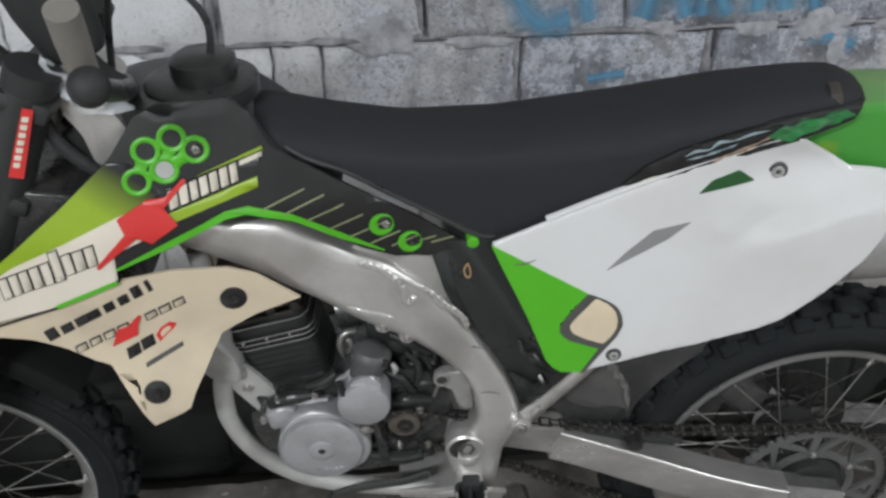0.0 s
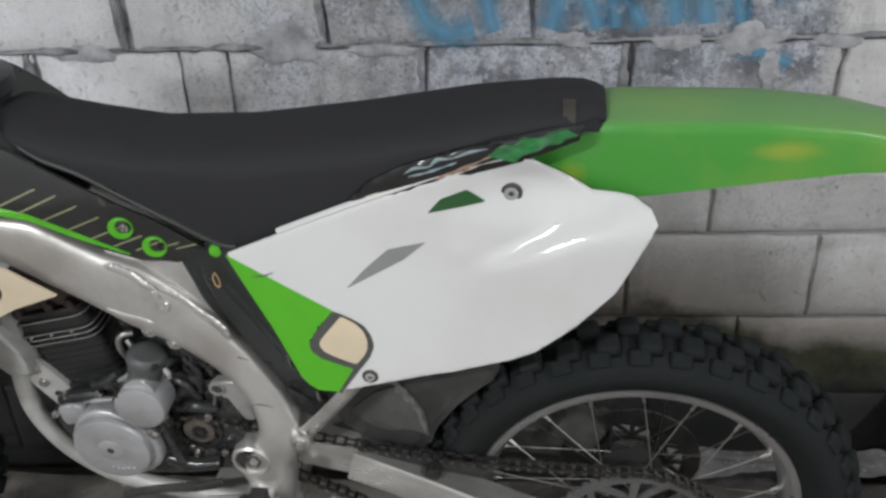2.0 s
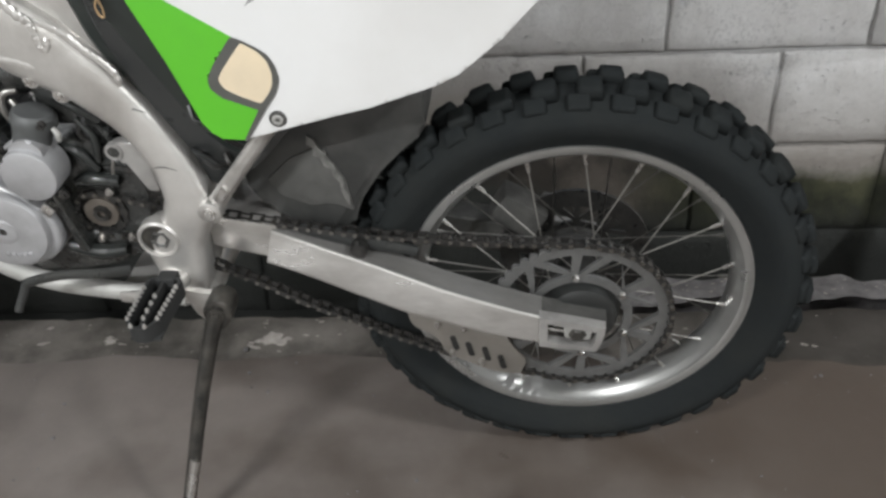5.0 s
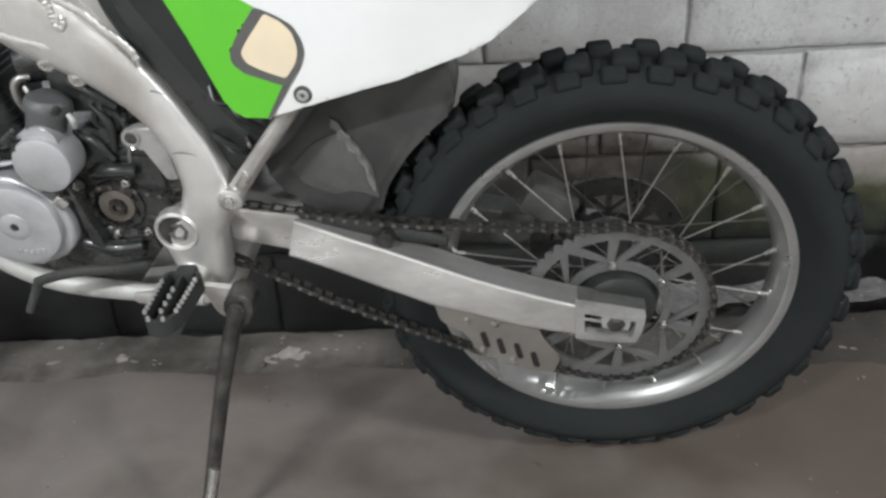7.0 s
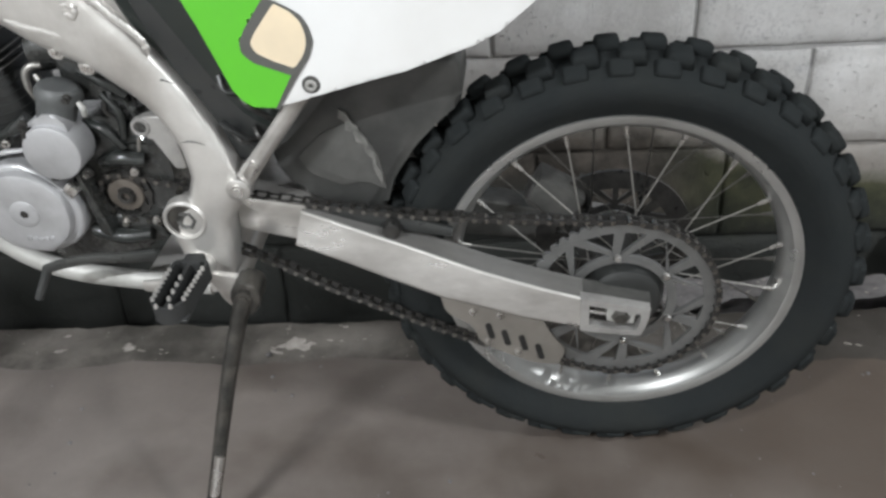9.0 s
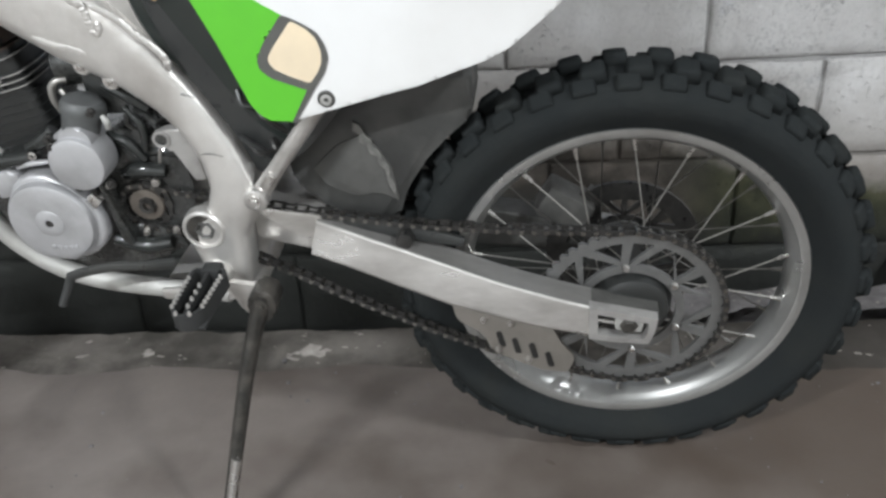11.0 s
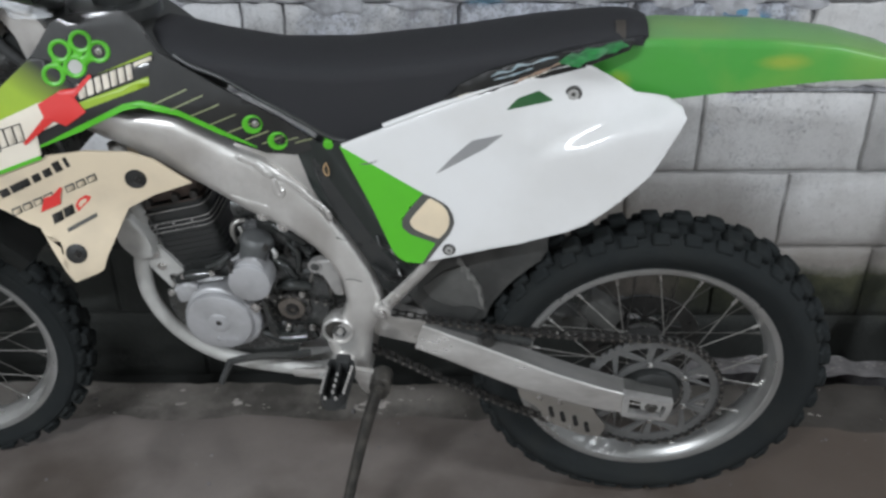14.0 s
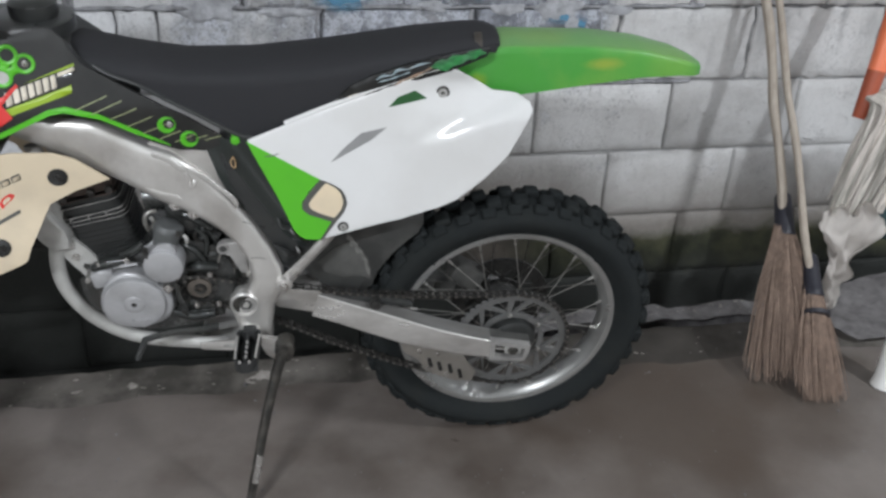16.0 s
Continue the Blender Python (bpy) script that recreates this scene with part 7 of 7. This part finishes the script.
def build_mop(at):
    root = thing("mop", "dirty cotton string mop with orange plastic pole, hung at the wall", "mop", Matrix.Translation(at))
    bm = bmesh.new()
    tube(bm, [(0.10, 0.08, 0.75), (0.00, -0.03, 0.32)], 0.024, 18, 1)
    part("pole", bm, ORANGE, root, "orange plastic pole")
    bm = bmesh.new()
    tube(bm, [(0.00, -0.03, 0.325), (-0.02, -0.045, 0.24), (-0.03, -0.05, 0.20)], [0.025, 0.022, 0.018], 14, 2)
    part("socket", bm, ORANGE_DARK, root, "dirty orange socket")
    r = random.Random(3)
    for k in range(84):
        a = (k + r.uniform(0, 0.9)) / 84
        bm = bmesh.new()
        out = r.uniform(-0.035, 0.02)
        start = Vector((-0.030 + 0.10 * a, -0.055 + out * 0.6, 0.262 + 0.012 * math.sin(a * 3)))
        crest = Vector((-0.022 + 0.185 * a + r.uniform(-0.008, 0.008), -0.085 + out, 0.240 - 0.05 * a * a))
        drop = -0.075 + 0.05 * a + 0.06 * (a > 0.8) + r.uniform(-0.035, 0.045)
        tip = Vector((-0.065 + 0.215 * a + r.uniform(-0.012, 0.012), -0.070 + out, drop))
        mid = crest.lerp(tip, 0.5) + Vector((r.uniform(-0.008, 0.018), r.uniform(-0.02, 0.0), 0.01))
        wide = r.uniform(0.8, 1.5)
        tube(bm, [start, crest, mid, tip], [0.005 * wide, 0.0070 * wide, 0.0085 * wide, 0.0035 + 0.004 * r.random()], 6, 5, r.uniform(0.45, 1.0))
        part("string", bm, MOP, root)
    return root


build_mop((1.665, 0.55, 0.42))


def build_rag():
    bm = bmesh.new()
    n = 34
    for j in range(n + 1):
        t = j / n
        half = 0.078 * (1 - t) ** 0.9 * (0.75 + 0.5 * math.sin(min(1.0, 2.2 * t) * math.pi)) + 0.014 + 0.012 * math.sin(t * 9) + 0.020 * noise.noise(Vector((t * 9, 0.3, 2.0)))
        row = []
        for k in range(23):
            s = k / 11 - 1
            fold = Vector((s * 2.2, t * 5.5, 1.7))
            crease = 0.022 * abs(noise.noise(fold)) + 0.006 * noise.noise(fold * 2.7)
            row.append(bm.verts.new((-0.030 * t + s * half, -0.005 + 0.012 * math.sin(s * 7 + t * 5) + 0.01 * math.sin(t * 17) - crease, -0.31 * t + 0.02 * math.sin(s * 5 + 2 * t))))
    bm.verts.ensure_lookup_table()
    for j in range(n):
        for k in range(22):
            a = j * 23 + k
            bm.faces.new([bm.verts[i] for i in (a, a + 1, a + 24, a + 23)])
    bmesh.ops.solidify(bm, geom=bm.faces[:], thickness=0.004)
    ob = mesh_object("rag", bm, RAG, 60)
    ob.matrix_world = Matrix.Translation((1.672, 0.44, 0.375))
    return tagged(ob, "crumpled white rag hanging below the mop strings", "rag")


build_rag()


def build_cloth():
    """A cloth hung in folds."""
    bm = bmesh.new()
    n, m = 18, 12
    for j in range(m + 1):
        for k in range(n + 1):
            s, t = k / n, j / m
            bm.verts.new((0.26 * s - 0.02 * t, 0.022 * math.sin(s * 15 + t) * (0.4 + t) + 0.01 * math.sin(t * 6), -0.22 * t * (1 - 0.08 * math.sin(s * 9))))
    bm.verts.ensure_lookup_table()
    for j in range(m):
        for k in range(n):
            a = j * (n + 1) + k
            bm.faces.new([bm.verts[i] for i in (a, a + 1, a + n + 2, a + n + 1)])
    bmesh.ops.solidify(bm, geom=bm.faces[:], thickness=0.003)
    ob = mesh_object("cloth", bm, TEAL, 60)
    ob.matrix_world = Matrix.Translation((1.815, 0.50, 0.44))
    return tagged(ob, "faded teal cloth hanging in folds behind the mop", "cloth")


build_cloth()
bm = bmesh.new()
tube(bm, [(0, 0, 0), (0.004, 0.002, 0.03), (0.022, 0.03, 0.46)], [0.031, 0.028, 0.027], 18, 1)
leg = mesh_object("plastic_pipe", bm, PIPE)
leg.matrix_world = Matrix.Translation((1.640, 0.12, 0.0))
tagged(leg, "white plastic pipe standing on the floor by the brooms", "pipe")

# loose crumbs and specks on floor and strip
r = random.Random(17)
bm = bmesh.new()
for k in range(300):
    x, y = r.uniform(-0.9, 1.9), r.uniform(-0.45, 0.46)
    s = r.uniform(0.0010, 0.0022) + 0.003 * r.random() ** 4 * (1.6 if y > 0.33 else 1)
    z = (-0.012 if y > 0.34 else 0.0) + s * 0.4
    bmesh.ops.create_icosphere(bm, subdivisions=1, radius=s, matrix=Matrix.Translation((x, y, z)) @ Matrix.Diagonal((1, r.uniform(0.6, 1.4), 0.6, 1)))
tagged(mesh_object("crumbs", bm, PALE_CONCRETE), "pale crumbs of concrete and dust lying on the floor", "debris", kind="stuff")

# pale splashes of paint and lime on the strip
r = random.Random(23)
verts, faces = [], []
spots = [(0.0, 0.405, 0.035), (0.03, 0.392, 0.022), (-0.03, 0.384, 0.010), (-0.26, 0.386, 0.012), (-0.31, 0.396, 0.020), (-0.39, 0.45, 0.008), (0.09, 0.412, 0.012), (-0.45, 0.387, 0.018), (-0.11, 0.38, 0.008), (1.02, 0.373, 0.016)]
spots += [(r.uniform(-1.4, 1.3), r.uniform(0.345, 0.465), r.uniform(0.002, 0.006) + 0.010 * r.random() ** 4) for k in range(90)]
spots += [(r.uniform(0.75, 1.75), r.uniform(0.485, 0.545), r.uniform(0.003, 0.009)) for k in range(60)]
for x, y, s in spots:
    for piece in range(1 + int(s * 120)):
        cx, cy, q = x + r.gauss(0, s * 0.8), y + r.gauss(0, s * 0.35), s * r.uniform(0.3, 0.75)
        first, count = len(verts), r.randint(7, 10)
        for k in range(count):
            a = 2 * math.pi * k / count
            u, v = cx + q * r.uniform(0.5, 1.4) * math.cos(a), cy + q * 0.6 * r.uniform(0.5, 1.4) * math.sin(a)
            low, size = (-0.0125, 0.008) if y < 0.475 else (0.0140, 0.014)
            verts.append((u, v, low + size * noise.noise(Vector((u * 9, v * 9, 1.7))) + 0.5 * size * noise.noise(Vector((u * 31, v * 31, 4.2)))))
        faces.append(list(range(first, first + count)))
me = bpy.data.meshes.new("paint_splashes")
me.from_pydata(verts, [], faces)
me.materials.append(FLECK)
tagged(new("paint_splashes", me), "pale splashes of paint and lime on the dark strip", "paint splashes", kind="stuff")

# ---- graffiti: plain blue sprayed strokes ----
def stroke(pts, w):
    """A flat ribbon on the wall; the paint is full along its middle and thins towards its edges."""
    bm = bmesh.new()
    uv = bm.loops.layers.uv.new("UVMap")
    path = smooth_path([(x, WALL_Y - 0.0115, z) for x, z in pts], 8)
    rows = []
    for k, q in enumerate(path):
        ahead = (path[min(k + 1, len(path) - 1)] - path[max(k - 1, 0)]).normalized()
        side = Vector((-ahead.z, 0, ahead.x))
        rows.append([bm.verts.new(q + side * w * s) for s in (-1, -0.5, 0, 0.5, 1)])
    for a, b in zip(rows, rows[1:]):
        for j in range(4):
            f = bm.faces.new((a[j], a[j + 1], b[j + 1], b[j]))
            for loop, c in zip(f.loops, (j, j + 1, j + 1, j)):
                loop[uv].uv = (0.5, 0.8 - 0.4 * abs(c - 2))
    return part("sprayed_stroke", bm, SPRAY, graffiti)


graffiti = thing("graffiti", "blue sprayed graffiti strokes on the block wall", "graffiti", Matrix.Identity(4))
for pts, w in (([(0.30, 1.03), (0.235, 1.02), (0.195, 0.969), (0.198, 0.930), (0.220, 0.893), (0.259, 0.876), (0.306, 0.886)], 0.042), ([(0.325, 1.03), (0.330, 0.970), (0.336, 0.917), (0.348, 0.878)], 0.032),
               ([(0.458, 0.880), (0.475, 0.945), (0.488, 1.03)], 0.040), ([(0.488, 1.02), (0.510, 0.965), (0.535, 0.925), (0.553, 0.880)], 0.038), ([(0.565, 1.03), (0.573, 0.970), (0.583, 0.880)], 0.030),
               ([(0.575, 0.955), (0.609, 0.928), (0.640, 0.880)], 0.028), ([(0.600, 0.935), (0.640, 0.970), (0.650, 1.03)], 0.028), ([(0.690, 1.02), (0.692, 0.955), (0.702, 0.885)], 0.045), ([(0.760, 0.885), (0.755, 0.950), (0.770, 1.02)], 0.048), ([(0.806, 1.02), (0.808, 0.960), (0.826, 0.885)], 0.034),
               ([(0.825, 0.832), (0.852, 0.829), (0.880, 0.826)], 0.026), ([(0.880, 0.936), (0.908, 0.945), (0.935, 0.948)], 0.030), ([(0.905, 0.812), (0.930, 0.805)], 0.024), ([(0.35, 0.756), (0.40, 0.762), (0.43, 0.764)], 0.016)):
    stroke(pts, w)

# ---- ceiling tube fittings over the bay ----
for at, watts, length, turn in LAMPS:
    lamp = thing("ceiling_lamp", "white fluorescent batten under the ceiling", "lamp", pose(at[0], at[1], at[2], 0, 0, turn))
    bm = bmesh.new()
    box(bm, (0, 0, 0.045), (length + 0.06, 0.07, 0.05), (0, 0, 0), 0.006)
    part("batten", bm, PIPE, lamp)
    bm = bmesh.new()
    for s in (-1, 1):
        tube(bm, [(s * length * 0.35, 0, 0.07), (s * length * 0.35, 0, ROOM[3] - at[2])], 0.004, 6, 1)
    part("hanger", bm, STEEL, lamp)

# ---- the blocks of the wall ----
PITCH = 0.4125
COURSES = [(-0.232, 0.30), (-0.0145, 0.08), (0.202, 0.23), (0.4185, 0.40), (0.635, 0.207), (0.8515, 0.01), (1.068, 0.22), (1.2845, 0.01)]
EXTRA = {4: [-0.3065], 5: [-0.42]}


def block_mesh(w, h, seed, high):
    """A block face with chipped, rounded edges and a slightly uneven front."""
    bm = bmesh.new()
    nx, nz = 15, 9
    rough = 0.0100 if high else 0.0040

    def spread(k, n, size):
        """Grid lines: a narrow arris at each end, even between."""
        return (-0.5 * size, -0.5 * size + 0.005)[k] if k < 2 else (0.5 * size - 0.005, 0.5 * size)[k - n + 1] if k > n - 2 else (-0.5 * size + 0.005) + (size - 0.010) * (k - 1) / (n - 2)

    rows = []
    for j in range(nz + 1):
        row = []
        for k in range(nx + 1):
            x, z = spread(k, nx, w), spread(j, nz, h)
            edge = min(k, nx - k, j, nz - j)
            y = 0.0016 * noise.noise(Vector((x * 12 + seed, 0, z * 12))) + (0.0042 if edge == 0 else 0)
            if edge < 2:
                x += rough * noise.noise(Vector((z * 22, seed, 1)))
                z += rough * noise.noise(Vector((x * 28, seed, 5)))
            row.append(bm.verts.new((x, y, z)))
        rows.append(row)
    for a, b in zip(rows, rows[1:]):
        for k in range(nx):
            bm.faces.new((a[k], a[k + 1], b[k + 1], b[k]))
    rim = rows[0] + [r[-1] for r in rows[1:]] + rows[-1][-2::-1] + [r[0] for r in rows[-2:0:-1]]
    deep = [bm.verts.new((v.co.x, 0.03, v.co.z)) for v in rim]
    for k in range(len(rim)):
        bm.faces.new((rim[k - 1], rim[k], deep[k], deep[k - 1]))
    finish(bm, 70)
    me = bpy.data.meshes.new("block")
    bm.to_mesh(me)
    bm.free()
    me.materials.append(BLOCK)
    return me


for c, (z, start) in enumerate(COURSES):
    cuts = [start + PITCH * k for k in range(-9, 10)] + EXTRA.get(c, [])
    cuts = sorted(x for x in cuts if ROOM[0] < x < ROOM[1])
    for k, (a, b) in enumerate(zip(cuts, cuts[1:])):
        if b - a < 0.05:
            continue
        r = random.Random(c * 100 + k)
        gap = 0.0065 + (0.009 * r.random() ** 2 if c > 3 else 0.003 * r.random())
        ob = new("block", block_mesh(b - a - gap, 0.2165 - gap - r.uniform(0, 0.003), c * 31 + k, c > 3))
        ob.location = ((a + b) / 2, WALL_Y - (0.005 + r.uniform(0, 0.004) if c > 3 else 0.0040 + r.uniform(0, 0.0012)), z + 0.108 + r.uniform(-0.002, 0.002))
        ob.rotation_euler = (r.uniform(-0.008, 0.008), r.uniform(-0.006, 0.006), r.uniform(-0.008, 0.008))
        ob.parent = wall_north

# ---- cement squeezed out of the upper joints and smeared over the block edges ----
def pointing(name, spine, half, seed, gap=0.0):
    """A lumpy ribbon of cement along a joint: bulging in the middle, thin and ragged at its edges."""
    bm = bmesh.new()
    rows = []
    for k, (x, z, dx, dz) in enumerate(spine):
        lump = noise.noise(Vector((x * 11, seed, z * 11)))
        wide = [half * (0.55 + 1.5 * max(0, lump + 0.25 * s) + 0.35 * noise.noise(Vector((x * 70, seed + s, z * 70)))) for s in (-1, 1)]
        rise = 0.0065 + 0.008 * lump + 0.003 * noise.noise(Vector((x * 60, seed, z * 60)))
        rise = max(rise, 0.001) if abs(lump) < 2 else rise
        row = []
        for s in (-1.0, -0.8, -0.4, 0.0, 0.4, 0.8, 1.0):
            w = (wide[0] if s < 0 else wide[1]) * s + gap
            proud = rise * (1 - s * s) ** 0.5 + 0.0025 * noise.noise(Vector((x * 90 + s, seed, z * 90)))
            row.append(bm.verts.new((x - dz * w, WALL_Y - 0.0045 - (proud if abs(s) < 1 else -0.006), z + dx * w)))
        rows.append(row)
    for a, b in zip(rows, rows[1:]):
        for j in range(len(a) - 1):
            bm.faces.new((a[j], b[j], b[j + 1], a[j + 1]))
    return part(name, bm, CEMENT, wall_north, "", 60)


for c in (4, 5, 6):
    z, start = COURSES[c]
    pointing("mortar_joint", [(-1.6 + 0.006 * k, z + 0.002 + 0.004 * noise.noise(Vector((k * 0.05, c, 0))), 1.0, 0.0) for k in range(480)], 0.0075, c * 3.7)
    for k in range(-4, 4):
        x = start + PITCH * k
        if -1.6 < x < 1.25 and (k + c) % 3:
            pointing("mortar_joint", [(x + 0.003 * noise.noise(Vector((j * 0.2, k, c))), z + 0.004 + 0.006 * j, 0.0, 1.0) for j in range(36)], 0.010, c * 5.1 + k * 1.3, 0.011)


def smear(x, z, wide, high, seed):
    """A trowelled patch of cement with a ragged outline."""
    bm = bmesh.new()
    rings = []
    for r in (0.0, 0.35, 0.65, 0.88, 1.0):
        ring = []
        for k in range(36):
            a = 2 * math.pi * k / 36
            out = r * (1 + 0.45 * noise.noise(Vector((math.cos(a) * 1.6, math.sin(a) * 1.6, seed))) + 0.25 * noise.noise(Vector((math.cos(a) * 5, math.sin(a) * 5, seed))))
            px, pz = x + wide * out * math.cos(a), z + high * out * math.sin(a)
            y = WALL_Y - 0.0105 - 0.003 * (1 - r) - 0.002 * noise.noise(Vector((px * 60, seed, pz * 60))) + (0.008 if r == 1.0 else 0)
            ring.append(bm.verts.new((px, y, pz)))
        rings.append(ring)
    for a, b in zip(rings, rings[1:]):
        for k in range(36):
            bm.faces.new((a[k - 1], a[k], b[k], b[k - 1]))
    bmesh.ops.remove_doubles(bm, verts=bm.verts, dist=1e-5)
    return part("cement_smear", bm, SMEAR, wall_north, "", 60)


for k, (x, z, wide, high) in enumerate(((-0.073, 0.862, 0.085, 0.040), (0.855, 0.852, 0.060, 0.034), (0.498, 0.856, 0.045, 0.016), (0.706, 0.850, 0.050, 0.018), (0.117, 0.843, 0.075, 0.014), (0.89, 0.80, 0.026, 0.040), (-0.50, 0.850, 0.07, 0.02), (1.02, 0.845, 0.05, 0.015))):
    smear(x, z, wide, high, k * 2.3)
